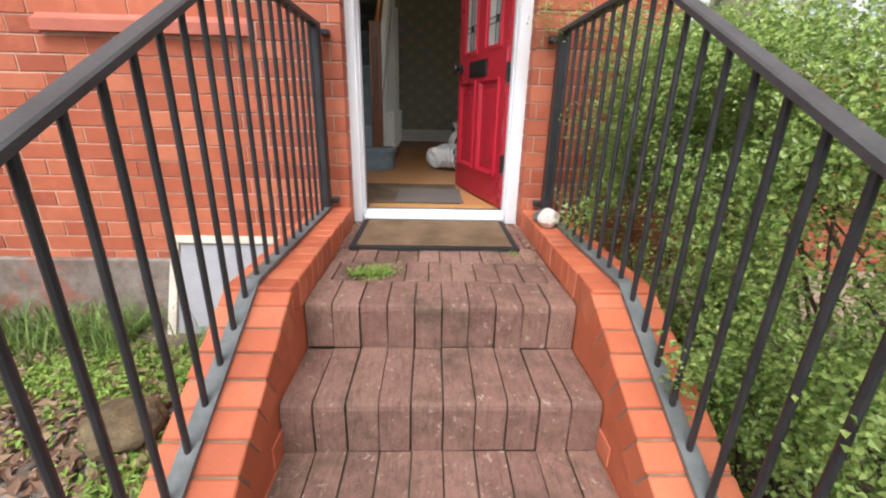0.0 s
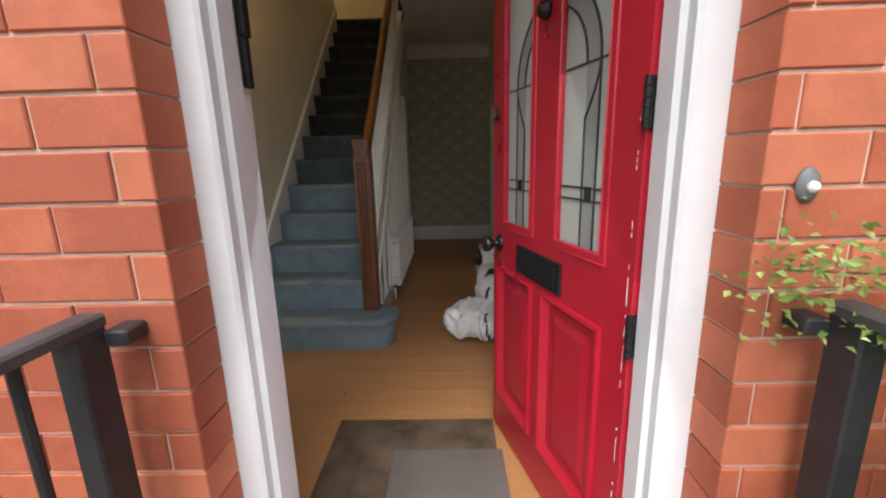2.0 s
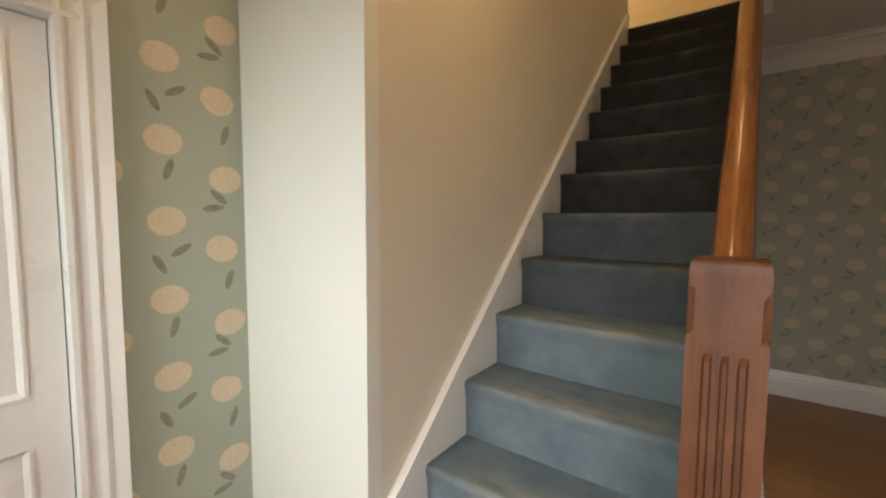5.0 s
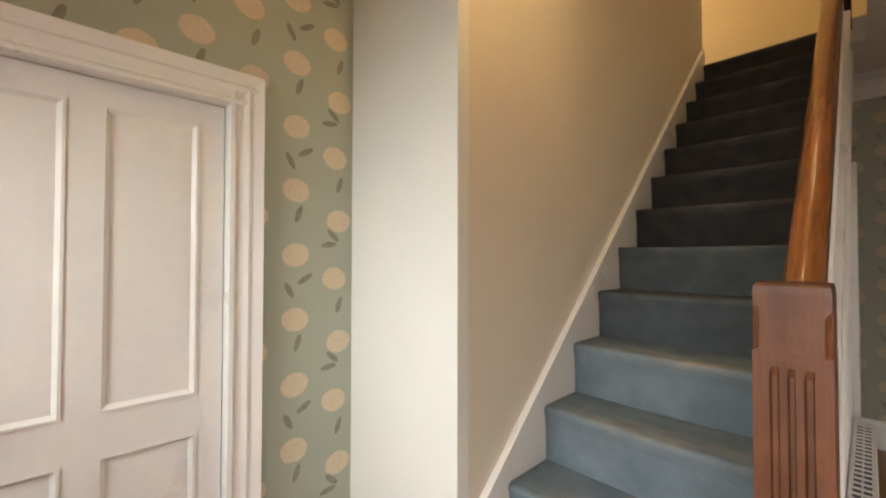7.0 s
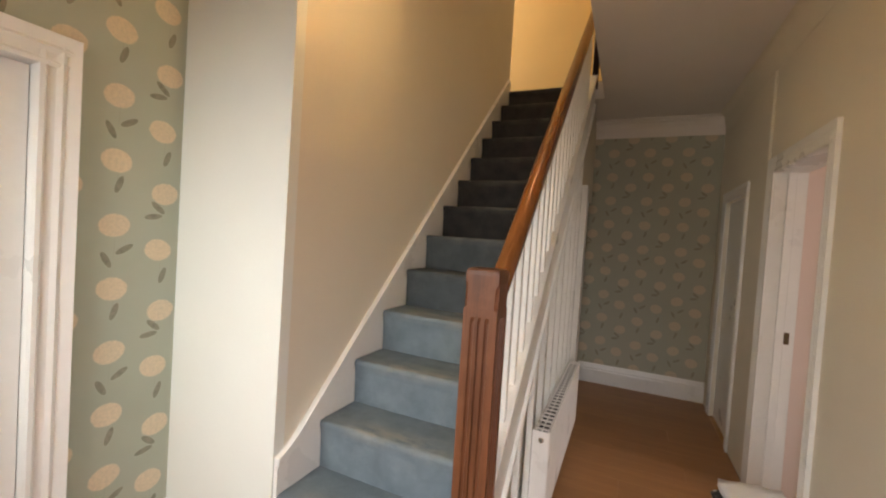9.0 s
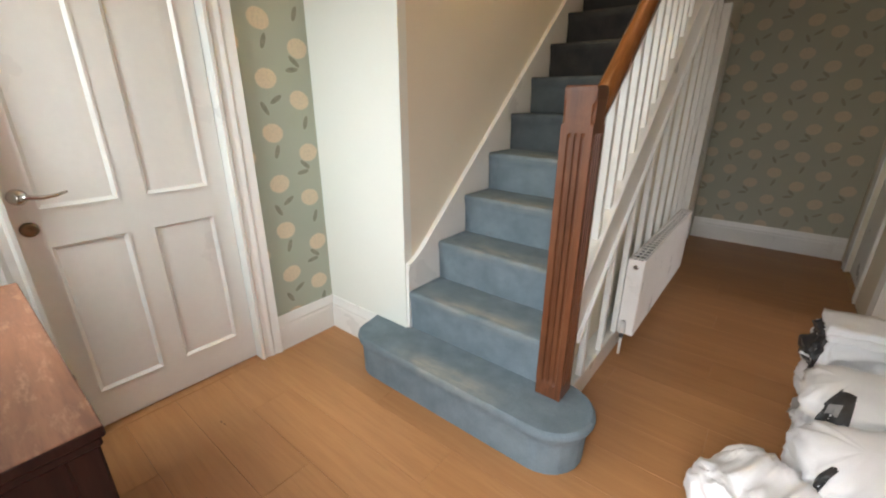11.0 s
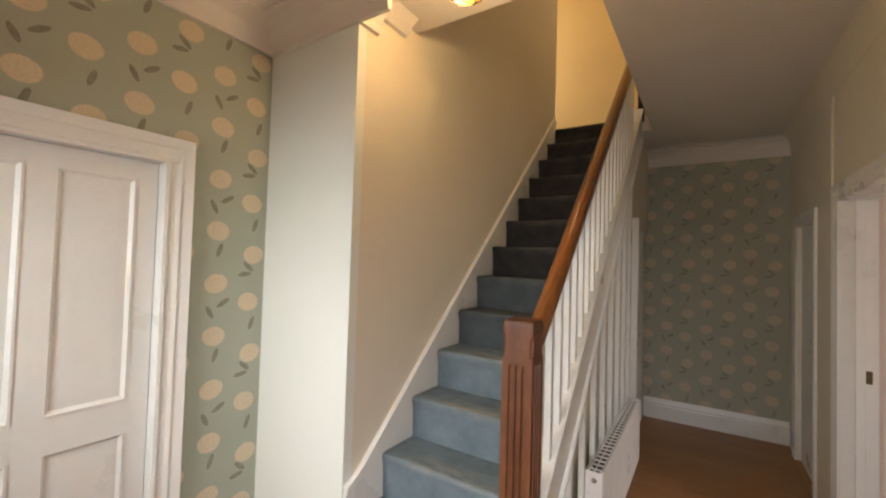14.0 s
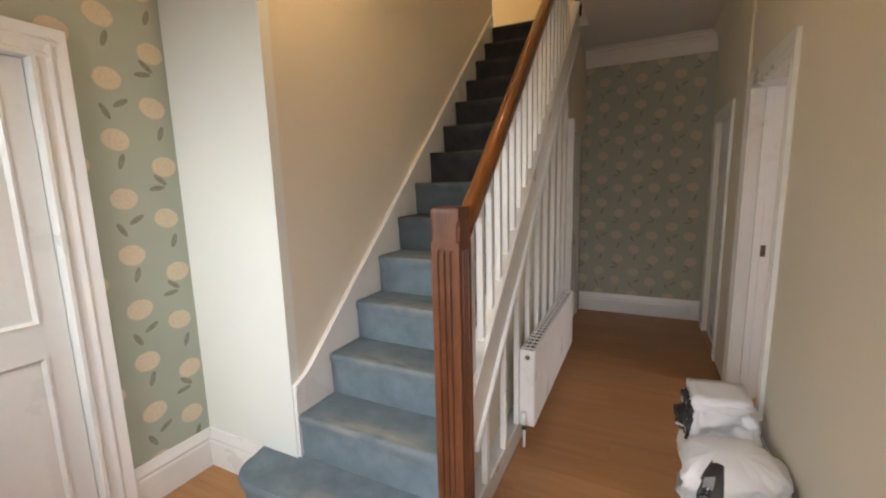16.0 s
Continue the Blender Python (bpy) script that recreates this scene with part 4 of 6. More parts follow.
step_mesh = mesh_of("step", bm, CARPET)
# darker carpet copies, partly shade in the colour, for the upper steps
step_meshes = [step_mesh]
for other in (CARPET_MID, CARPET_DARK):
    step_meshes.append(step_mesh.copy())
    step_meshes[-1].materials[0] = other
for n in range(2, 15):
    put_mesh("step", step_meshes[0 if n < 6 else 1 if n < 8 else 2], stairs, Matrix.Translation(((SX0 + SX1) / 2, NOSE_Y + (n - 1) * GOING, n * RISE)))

# the bottom step swells out to rounded ends on both sides
outline = []
for k in range(9):
    t = math.pi + math.pi / 2 * k / 8
    outline.append((-1.20 + 0.14 * math.cos(t), 4.24 + 0.14 * math.sin(t)))
for k in range(13):
    t = -math.pi / 2 + math.pi * k / 12
    outline.append((-0.30 + 0.16 * math.cos(t), 4.26 + 0.16 * math.sin(t)))
outline += [(-0.372, 4.44), (-1.122, 4.44), (-1.122, 4.312), (-1.34, 4.312)]
bm = bmesh.new()
cx, cy = -0.74, 4.28
levels = [(0.03, 0.0), (0.026, 0.13), (0.02, 0.15), (0.006, 0.165), (0.0, 0.182), (0.004, 0.196), (0.016, 0.205)]
rings = []
for inset, z in levels:
    ring = []
    for x, y in outline:
        d = Vector((cx - x, cy - y))
        f = 1.0 if y < 4.30 or x > -0.37 else 0.0
        d = d.normalized() * inset * f
        ring.append(bm.verts.new((x + d.x - cx, y + d.y - 4.1, z - 0.205)))
    rings.append(ring)
for a, b in zip(rings, rings[1:]):
    for k in range(len(a)):
        bm.faces.new((a[k], a[(k + 1) % len(a)], b[(k + 1) % len(a)], b[k]))
bm.faces.new(rings[-1])
bm.faces.new(rings[0][::-1])
put_mesh("bottom_step", mesh_of("bottom_step", bm, CARPET), stairs, Matrix.Translation((cx, 4.1, 0.205)), "bottom step with rounded carpeted ends")

# the wall string with its moulded edge
def rake(bm, x0, x1, ya, yb, lo, hi, start=None):
    prism(bm, [(ya, nosing_z(ya) + lo if start is None else start), (yb, nosing_z(yb) + lo), (yb, nosing_z(yb) + hi), (ya, nosing_z(ya) + hi)], "x", x0, x1)
    return bm


bm = bmesh.new()
prism(bm, [(4.322, 0.207), (4.322, 0.54), (4.40, 0.575), (6.98, nosing_z(6.98) + 0.085), (7.05, 2.96), (7.05, 2.6), (4.6, 0.207)], "x", STAIR_X + 0.001, STAIR_X + 0.018)
part("wall_string", bm, WHITE_GLOSS, stairs, "white string board along the wall")
bm = bmesh.new()
pts = [(4.318, 0.545), (4.35, 0.552), (4.385, 0.572), (4.42, 0.602), (7.0, nosing_z(7.0) + 0.105)]
poly = [(y, z - 0.022) for y, z in pts] + [(y, z + 0.012) for y, z in pts[::-1]]
prism(bm, poly, "x", STAIR_X + 0.001, STAIR_X + 0.028)
part("string_moulding", bevel(bm, 0.004), WHITE_GLOSS, stairs, "white rounded moulding on the wall string")

# hall side: closed string, panelling below, balusters, rail and newel
OX = -0.33
bm = bmesh.new()
ys, ye = 4.385, 6.93
rake(bm, OX - 0.032, OX + 0.018, ys, ye, -0.14, 0.085)
part("hall_string", bevel(bm, 0.004), WHITE_GLOSS, stairs)
bm = bmesh.new()
rake(bm, OX - 0.045, OX + 0.028, ys, ye, 0.085, 0.115)
part("string_cap", bevel(bm, 0.006, 2), WHITE_GLOSS, stairs)
for lo, hi, x1 in ((-0.165, -0.135, 0.034), (-0.20, -0.18, 0.014)):
    bm = bmesh.new()
    rake(bm, OX - 0.06, OX + x1, 4.46, ye, lo, hi)
    part("string_bead", bevel(bm, 0.006, 2), WHITE_GLOSS, stairs)
# recessed board in cream; the tone stands partly for shade between the battens
bm = bmesh.new()
prism(bm, [(4.385, 0.0), (6.62, 0.0), (6.62, nosing_z(6.62) - 0.13), (4.385, nosing_z(4.385) - 0.13)], "x", OX - 0.085, OX - 0.070)
part("spandrel_board", bm, CREAM_WALL, stairs, "cream board between the battens, its tone partly shade")
bm = bmesh.new()
prism(bm, [(4.386, 0.001), (6.62, 0.001), (6.62, 0.12), (4.386, 0.12)], "x", OX - 0.070, OX + 0.013)
part("spandrel_rail", bevel(bm, 0.005), WHITE_GLOSS, stairs)
for y in (4.62, 4.88, 5.11, 5.33, 5.55, 5.77, 6.01, 6.24, 6.46):
    top = nosing_z(y) - 0.17
    if top < 0.2:
        continue
    bm = bmesh.new()
    prism(bm, [(y - 0.017, 0.12), (y + 0.017, 0.12), (y + 0.017, nosing_z(y + 0.017) - 0.17), (y - 0.017, nosing_z(y - 0.017) - 0.15)], "x", OX - 0.012, OX + 0.016)
    part("spandrel_stile", bevel(bm, 0.004, 2), WHITE_GLOSS, stairs)

# balusters, square and painted
b_h = 0.60
bm = bmesh.new()
prism(bm, [(-0.014, 0.1 - 0.014 * RISE / GOING), (0.014, 0.1 + 0.014 * RISE / GOING), (0.014, b_h + 0.1), (-0.014, b_h + 0.1 - 0.028 * RISE / GOING)], "x", -0.014, 0.014)
bal = mesh_of("baluster", bevel(bm, 0.002), WHITE_GLOSS)
for k in range(19):
    y = 4.50 + 0.112 * k
    put_mesh("baluster", bal, stairs, Matrix.Translation((OX - 0.008, y, nosing_z(y))))
bm = bmesh.new()
sec = [(-0.033, -0.012), (-0.026, -0.034), (0.026, -0.034), (0.033, -0.012), (0.034, 0.012), (0.024, 0.032), (0.008, 0.04), (-0.008, 0.04), (-0.024, 0.032), (-0.034, 0.012)]
path = [(4.375, 1.235), (4.42, nosing_z(4.42) + 0.745), (4.6, nosing_z(4.6) + 0.735), (6.9, nosing_z(6.9) + 0.735)]
rings = [[bm.verts.new((OX - 0.008 + a, y, z + b * 1.25)) for a, b in sec] for y, z in path]
for a, b in zip(rings, rings[1:]):
    for k in range(len(sec)):
        bm.faces.new((a[k], a[(k + 1) % len(sec)], b[(k + 1) % len(sec)], b[k]))
bm.faces.new(rings[0][::-1])
bm.faces.new(rings[-1])
part("handrail", bm, RAIL_WOOD, stairs, "polished brown wooden handrail", smooth=True)

newel = part("newel_post", bmesh.new(), NEWEL_WOOD, stairs, "reddish fluted wooden newel post")
bm = bmesh.new()
nx0, nx1, ny0, ny1 = -0.388, -0.286, 4.284, 4.386
cxn, cyn, hw = (nx0 + nx1) / 2, (ny0 + ny1) / 2, (nx1 - nx0) / 2
FLUTE = []
for s in range(4):
    a = math.pi / 2 * s
    for o, d in ((-1.0, 0.0), (-0.80, 0.0), (-0.56, 0.0), (-0.5, 0.007), (-0.36, 0.007), (-0.30, 0.0), (-0.10, 0.0), (-0.06, 0.007), (0.06, 0.007), (0.10, 0.0), (0.30, 0.0), (0.36, 0.007), (0.5, 0.007), (0.56, 0.0), (0.80, 0.0)):
        FLUTE.append((o * hw, d, math.cos(a), math.sin(a), o == -1.0))
rings = []
# height, fluted or flush, width, and how far the corners are scooped in
for z, fluted, f, corner in ((0.206, 0, 1.0, 1.0), (0.26, 0, 1.0, 1.0), (0.275, 1, 1.0, 1.0), (1.188, 1, 1.0, 1.0), (1.204, 0, 1.0, 1.0), (1.226, 0, 1.0, 1.0), (1.234, 0, 1.0, 0.90), (1.262, 0, 1.0, 0.87), (1.288, 0, 1.0, 0.90), (1.302, 0, 1.0, 0.97), (1.325, 0, 1.0, 0.98), (1.337, 0, 0.975, 0.97), (1.342, 0, 0.93, 0.96)):
    ring = []
    for o, d, ca, sa, edge in FLUTE:
        px, py = o * f * (corner if edge else 1.0), -(hw - (d if fluted else 0.0)) * f * (corner if edge else 1.0)
        ring.append(bm.verts.new((cxn + px * ca - py * sa, cyn + px * sa + py * ca, z)))
    rings.append(ring)
for a, b in zip(rings, rings[1:]):
    for k in range(len(a)):
        bm.faces.new((a[k], a[(k + 1) % len(a)], b[(k + 1) % len(a)], b[k]))
bm.faces.new(rings[-1])
bm.faces.new(rings[0][::-1])
bmesh.ops.recalc_face_normals(bm, faces=bm.faces[:])
# faces towards the hall get their own wood tone, without worn patches
for f in bm.faces:
    f.material_index = 1 if f.calc_center_median().x > nx1 - 0.009 and f.calc_center_median().z < 1.31 else 0
newel.data.materials.append(NEWEL_SIDE)
bm.to_mesh(newel.data)
bm.free()

# upper newel, half hidden by the ceiling's edge
part("upper_newel", bbox(OX - 0.02, OX + 0.03, 6.94, 7.0, 2.80, 3.7, 0.006), TABLE_DARK, stairs, "dark newel at the head of the stairs")

# ---- cupboard under the stairs ----
bm = bmesh.new()
box(bm, -0.46, OX - 0.02, 6.622, 6.70, 0, 2.45)
box(bm, -0.50, -0.46, 6.702, NORTH, 0, 2.2)
box(bm, -0.366, -0.346, 6.702, NORTH, 1.885, CEIL)
structure("wall_cupboard", bm, CREAM_WALL, "cream wall of the cupboard under the stairs", "wall")
cup = thing("cupboard_door", "narrow white cupboard door with a small dark knob", "door", (-0.36, 7.1, 0))
body2 = part("leaf", bbox(-0.40, -0.368, 6.705, 7.55, 0.008, 1.88, 0.003), WHITE_GLOSS, cup)
part("door_post", bbox(-0.366, -0.286, 6.632, 6.698, 0, 1.92, 0.004), WHITE_GLOSS, cup)
part("door_post", bbox(-0.458, -0.36, 7.555, 7.63, 0, 1.92, 0.004), WHITE_GLOSS, cup)
bm = bmesh.new()
lathe(bm, [(0.0, -0.001), (0.010, 0.0), (0.008, 0.010), (0.016, 0.018), (0.015, 0.026), (0.0, 0.03)], 16)
bmesh.ops.transform(bm, matrix=pose(-0.368, 6.79, 0.94, 0, 90, 0), verts=bm.verts[:])
part("knob", bm, BRASS, body2, "small dark brass knob", smooth=True)
part("latch_bolt", bbox(-0.368, -0.356, 6.73, 6.76, 1.32, 1.42, 0.003), BRASS, body2, "small brass bolt")

# ---- radiator ----
rad = thing("radiator", "white double-panel radiator with a top grille", "radiator", (-0.275, 5.77, 0.0))
RX0, RX1, RY0, RY1, RZ0, RZ1 = -0.312, -0.234, 5.115, 6.42, 0.115, 0.545
bm = bmesh.new()
line, n = [(RX1 - 0.012, RY0)], 39
for k in range(n):
    y = RY0 + 0.03 + (RY1 - RY0 - 0.06) * k / (n - 1)
    line += [(RX1 - 0.003, y - 0.012), (RX1 + 0.002, y - 0.006), (RX1 + 0.002, y + 0.006), (RX1 - 0.003, y + 0.012)]
line += [(RX1 - 0.012, RY1)]
prism(bm, line, "z", RZ0, RZ1)
part("front_panel", bm, RADIATOR_WHITE, rad)
part("back_panel", bbox(RX0, RX0 + 0.012, RY0, RY1, RZ0, RZ1, 0.003), RADIATOR_WHITE, rad)
for a, b in ((RY0 - 0.002, RY0 + 0.004), (RY1 - 0.004, RY1 + 0.002)):
    part("end_cover", bbox(RX0 - 0.001, RX1 + 0.001, a, b, RZ0, RZ1 + 0.002, 0.003), RADIATOR_WHITE, rad)
grille = part("top_grille", bbox(RX0 + 0.002, RX0 + 0.01, RY0, RY1, RZ1 - 0.002, RZ1 + 0.003, 0.001), RADIATOR_WHITE, rad)
bar = mesh_of("grille_bar", bbox(RX0 + 0.008, RX1 - 0.008, -0.0065, 0.0065, RZ1 - 0.003, RZ1 + 0.0025, 0), RADIATOR_WHITE)
k = 0
while RY0 + 0.03 + 0.05 * k < RY1 - 0.01:
    put_mesh("grille_bar", bar, grille, Matrix.Translation((0, RY0 + 0.03 + 0.05 * k, 0)))
    k += 1
for x in (-0.273,):
    part("grille_rib", bbox(x - 0.003, x + 0.003, RY0, RY1, RZ1 - 0.006, RZ1 - 0.001, 0), RADIATOR_WHITE, grille)
# Black block stands in for the shade between the two panels.
part("back_air_gap", bbox(RX0 + 0.014, RX1 - 0.014, RY0 + 0.01, RY1 - 0.01, RZ0 + 0.05, RZ1 - 0.016, 0), BLACK_IRON, rad, "black block for the shade under the grille")
bm = bmesh.new()
lathe(bm, [(0.0, 0.0), (0.013, 0.0), (0.013, 0.004), (0.007, 0.005), (0.006, 0.002), (0.0, 0.002)], 16)
bmesh.ops.transform(bm, matrix=pose(-0.272, RY0 - 0.001, 0.505, 90, 0, 0), verts=bm.verts[:])
part("air_plug", bm, CHROME, rad, "round bright bleed plug")
bm = bmesh.new()
tube(bm, [(-0.283, RY0 - 0.02, 0.135), (-0.283, RY0 - 0.02, 0.20)], [0.017, 0.014], 14)
tube(bm, [(-0.283, RY0 - 0.02, 0.16), (-0.283, RY0 + 0.01, 0.16)], 0.009, 10)
valve = part("valve", bm, WHITE_PLASTIC, rad, "white radiator valve cap", smooth=True)
bm = bmesh.new()
tube(bm, [(-0.283, RY0 - 0.02, 0.105), (-0.283, RY0 - 0.02, 0.137)], 0.012, 12)
part("valve_nut", bm, BLACK_IRON, valve, "dark valve nut")
bm = bmesh.new()
tube(bm, [(-0.283, RY0 - 0.02, 0.0), (-0.283, RY0 - 0.02, 0.11)], 0.0075, 10)
part("feed_pipe", bm, WHITE_GLOSS, rad, "thin white feed pipe", smooth=True)
for y in (5.4, 6.15):
    part("bracket", bbox(OX + 0.012, RX0 + 0.001, y - 0.015, y + 0.015, 0.16, 0.5, 0.002), RADIATOR_WHITE, rad)

# ---- ceiling lantern ----
LX, LY = -0.60, 4.34
lamp = thing("ceiling_lantern", "small lit amber glass lantern on the ceiling", "lamp", (LX, LY, 2.5))
bm = bmesh.new()
lathe(bm, [(0.0, 2.715), (0.075, 2.715), (0.075, 2.69), (0.05, 2.68), (0.0, 2.68)][::-1], 8)
bmesh.ops.transform(bm, matrix=Matrix.Translation((LX, LY, 0.001)), verts=bm.verts[:])
part("ceiling_plate", bm, BRASS, lamp, "brass ceiling plate")
GL = [(0.060, 2.685), (0.088, 2.60), (0.078, 2.535), (0.04, 2.505)]
ring = [(r, z, [(LX + r * math.cos(math.pi / 4 * k + 0.39), LY + r * math.sin(math.pi / 4 * k + 0.39), z) for k in range(8)]) for r, z in GL]
for k in range(8):
    for (r0, z0, p), (r1, z1, q) in zip(ring, ring[1:]):
        bm = bmesh.new()
        a, b, c, d = (Vector(v) for v in (p[k], p[(k + 1) % 8], q[(k + 1) % 8], q[k]))
        out = Vector((a.x + b.x - 2 * LX, a.y + b.y - 2 * LY, 0)).normalized() * 0.003
        lo, hi = [bm.verts.new(v) for v in (a, b, c, d)], [bm.verts.new(v - out) for v in (a, b, c, d)]
        bm.faces.new(lo)
        bm.faces.new(hi[::-1])
        for i in range(4):
            bm.faces.new((lo[i], lo[(i + 1) % 4], hi[(i + 1) % 4], hi[i]))
        g = part("glass_pane", bm, AMBER, lamp)
        g.visible_shadow = False
    bm = bmesh.new()
    tube(bm, [Vector(x[2][k]) for x in ring], 0.004, 6)
    part("brass_rib", bm, BRASS, lamp)
bulb_mat = Nodes("lit_bulb")
bulb_mat.out((1.0, 0.85, 0.6), 0.5)
bulb_mat.b.inputs["Emission Color"].default_value = (1.0, 0.72, 0.36, 1)
bulb_mat.b.inputs["Emission Strength"].default_value = 16.0
bm = bmesh.new()
lathe(bm, [(0.0, 2.56), (0.018, 2.565), (0.03, 2.59), (0.026, 2.62), (0.012, 2.65), (0.0, 2.66)], 16)
bmesh.ops.transform(bm, matrix=Matrix.Translation((LX, LY, 0)), verts=bm.verts[:])
bulb = part("bulb", bm, bulb_mat.mat, lamp, "glowing warm bulb", smooth=True)
bulb.visible_shadow = False
hall_lamp = new("hall_lamp_light", bpy.data.lights.new("hall_lamp_light", "POINT"))
hall_lamp.data.energy, hall_lamp.data.color, hall_lamp.data.shadow_soft_size = 0.50, (1.0, 0.64, 0.32), 0.035
hall_lamp.matrix_basis = Matrix.Translation((LX, LY, 2.59))

# added lamp with an unseen fixture, to warm the stair wall evenly
upper = thing("landing_lamp", "added unseen lamp that warms the stairwell", "lamp", (-0.5, 6.3, 5.2))
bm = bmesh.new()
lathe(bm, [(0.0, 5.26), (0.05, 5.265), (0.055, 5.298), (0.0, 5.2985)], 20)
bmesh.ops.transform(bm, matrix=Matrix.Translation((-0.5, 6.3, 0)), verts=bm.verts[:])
part("ceiling_rose", bm, WHITE_PLASTIC, upper, "white rose of the added unseen lamp")
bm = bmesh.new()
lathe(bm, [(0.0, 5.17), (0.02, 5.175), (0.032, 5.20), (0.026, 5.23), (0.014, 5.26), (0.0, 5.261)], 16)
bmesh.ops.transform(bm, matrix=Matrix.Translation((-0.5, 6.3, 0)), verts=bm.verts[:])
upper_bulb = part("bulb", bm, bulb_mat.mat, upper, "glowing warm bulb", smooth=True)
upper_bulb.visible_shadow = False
upper_light = new("added_landing_light", bpy.data.lights.new("added_landing_light", "POINT"))
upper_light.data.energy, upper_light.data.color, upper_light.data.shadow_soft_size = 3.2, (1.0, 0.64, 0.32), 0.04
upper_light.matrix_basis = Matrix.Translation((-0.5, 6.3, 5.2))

# ---- table by the window, and what lies on it ----
TZ = 0.815
TX0, TX1, TY0, TY1 = -1.42, -0.572, 2.665, 3.072
table = thing("side_table", "dark wooden side table with a worn mahogany top", "table", ((TX0 + TX1) / 2, 2.87, 0))
top = part("tabletop", bbox(TX0, TX1, TY0, TY1, TZ - 0.022, TZ, 0.004, 2), TABLE_TOP, table, "worn and scratched red-brown top with dark edges")
top.data.materials.append(TABLE_DARK)
for f in top.data.polygons:
    f.material_index = 1 if f.normal.z < 0.6 else 0
part("top_edge", bbox(TX0 + 0.008, TX1 - 0.006, TY0 + 0.004, TY1 - 0.006, TZ - 0.04, TZ - 0.0225, 0.003), TABLE_DARK, table)
for x0, x1 in ((TX0 + 0.02, TX0 + 0.045), (TX1 - 0.045, TX1 - 0.02)):
    part("side_panel", bbox(x0, x1, TY0 + 0.045, TY1 - 0.045, 0.10, TZ - 0.041, 0.003), TABLE_DARK, table)
for x in (TX0 + 0.014, TX1 - 0.062):
    for y in (TY0 + 0.01, TY1 - 0.055):
        bm = bmesh.new()
        box(bm, x, x + 0.048, y, y + 0.045, 0.001, TZ - 0.041)
        part("leg", bevel(bm, 0.004), TABLE_DARK, table)
part("back_panel", bbox(TX0 + 0.062, TX1 - 0.062, TY0 + 0.012, TY0 + 0.03, 0.10, TZ - 0.041, 0.002), TABLE_DARK, table)
for z0, z1 in ((0.60, 0.765), (0.42, 0.59)):
    d = part("drawer_front", bbox(TX0 + 0.065, TX1 - 0.065, TY1 - 0.032, TY1 - 0.012, z0, z1, 0.004), TABLE_DARK, table)
    bm = bmesh.new()
    lathe(bm, [(0.0, 0.0), (0.008, 0.0), (0.007, 0.012), (0.015, 0.02), (0.013, 0.028), (0.0, 0.03)], 14)
    bmesh.ops.transform(bm, matrix=pose(-1.0, TY1 - 0.012, (z0 + z1) / 2, -90, 0, 0), verts=bm.verts[:])
    part("knob", bm, BRASS, d, smooth=True)
part("lower_shelf", bbox(TX0 + 0.045, TX1 - 0.045, TY0 + 0.03, TY1 - 0.04, 0.11, 0.13, 0.003), TABLE_DARK, table)


def cordless_phone(m):
    ph = thing("cordless_phone", "pale grey cordless phone with black keys in a white cradle", "telephone", (0, 0, 0), group="phones on the table")
    def plate(w, y0, y1, z0, z1, r):
        """A flat tray with round corners, from y0 to y1."""
        bm = bmesh.new()
        out = []
        for cx, cy, a0 in ((w - r, y1 - r, 0), (r - w, y1 - r, 90), (r - w, y0 + r, 180), (w - r, y0 + r, 270)):
            out += [(cx + r * math.cos(radians(a0 + 18 * i)), cy + r * math.sin(radians(a0 + 18 * i))) for i in range(6)]
        prism(bm, out, "z", z0, z1)
        return bm
    cradle = part("cradle", bevel(plate(0.046, -0.06, 0.05, 0.0, 0.020, 0.026), 0.004, 2), WHITE_PLASTIC, ph, "white plastic charging cradle")
    part("well", plate(0.034, -0.048, 0.036, 0.0205, 0.0215, 0.018), BLACK_PLASTIC, cradle, "dark recess of the cradle")
    part("back_rest", bevel(plate(0.030, -0.05, -0.026, 0.0216, 0.052, 0.010), 0.003), WHITE_PLASTIC, cradle)
    # the handset is drawn lying on its back, then stood up
    up = pose(0, -0.002, 0.020, 14, 0, 0) @ pose(0, 0, 0, 90, 0, 180)
    bm = bevel(plate(0.025, 0.002, 0.168, -0.013, 0.013, 0.016), 0.004, 2)
    bmesh.ops.transform(bm, matrix=up, verts=bm.verts[:])
    hs = part("handset", bm, GREY_PLASTIC, ph, "pale grey handset")
    bm = plate(0.0215, 0.108, 0.162, 0.0132, 0.0150, 0.012)
    bmesh.ops.transform(bm, matrix=up, verts=bm.verts[:])
    part("display", bm, BLACK_GLOSS, hs, "dark glossy display")
    bm = plate(0.0215, 0.012, 0.104, 0.0132, 0.0142, 0.008)
    bmesh.ops.transform(bm, matrix=up, verts=bm.verts[:])
    part("keypad", bm, WHITE_PLASTIC, hs, "white keypad")
    for r in range(5):
        for c in range(3):
            bm = bmesh.new()
            box(bm, -0.0185 + 0.0132 * c, -0.0078 + 0.0132 * c, 0.020 + 0.0162 * r, 0.030 + 0.0162 * r, 0.0143, 0.0158)
            bmesh.ops.transform(bm, matrix=up, verts=bm.verts[:])
            part("key", bm, BLACK_PLASTIC, hs)
    ph.matrix_basis = m
    WORLD[ph.name] = m
    return ph


phone = cordless_phone(pose(-1.235, 2.745, TZ + 0.001, 0, 0, -80))
copy_thing(phone, pose(-1.085, 2.742, TZ + 0.001, 0, 0, -76))

ad = thing("plug_adapter", "small black mains adapter lying on the table", "adapter", (-1.28, 2.85, TZ))
bm = bmesh.new()
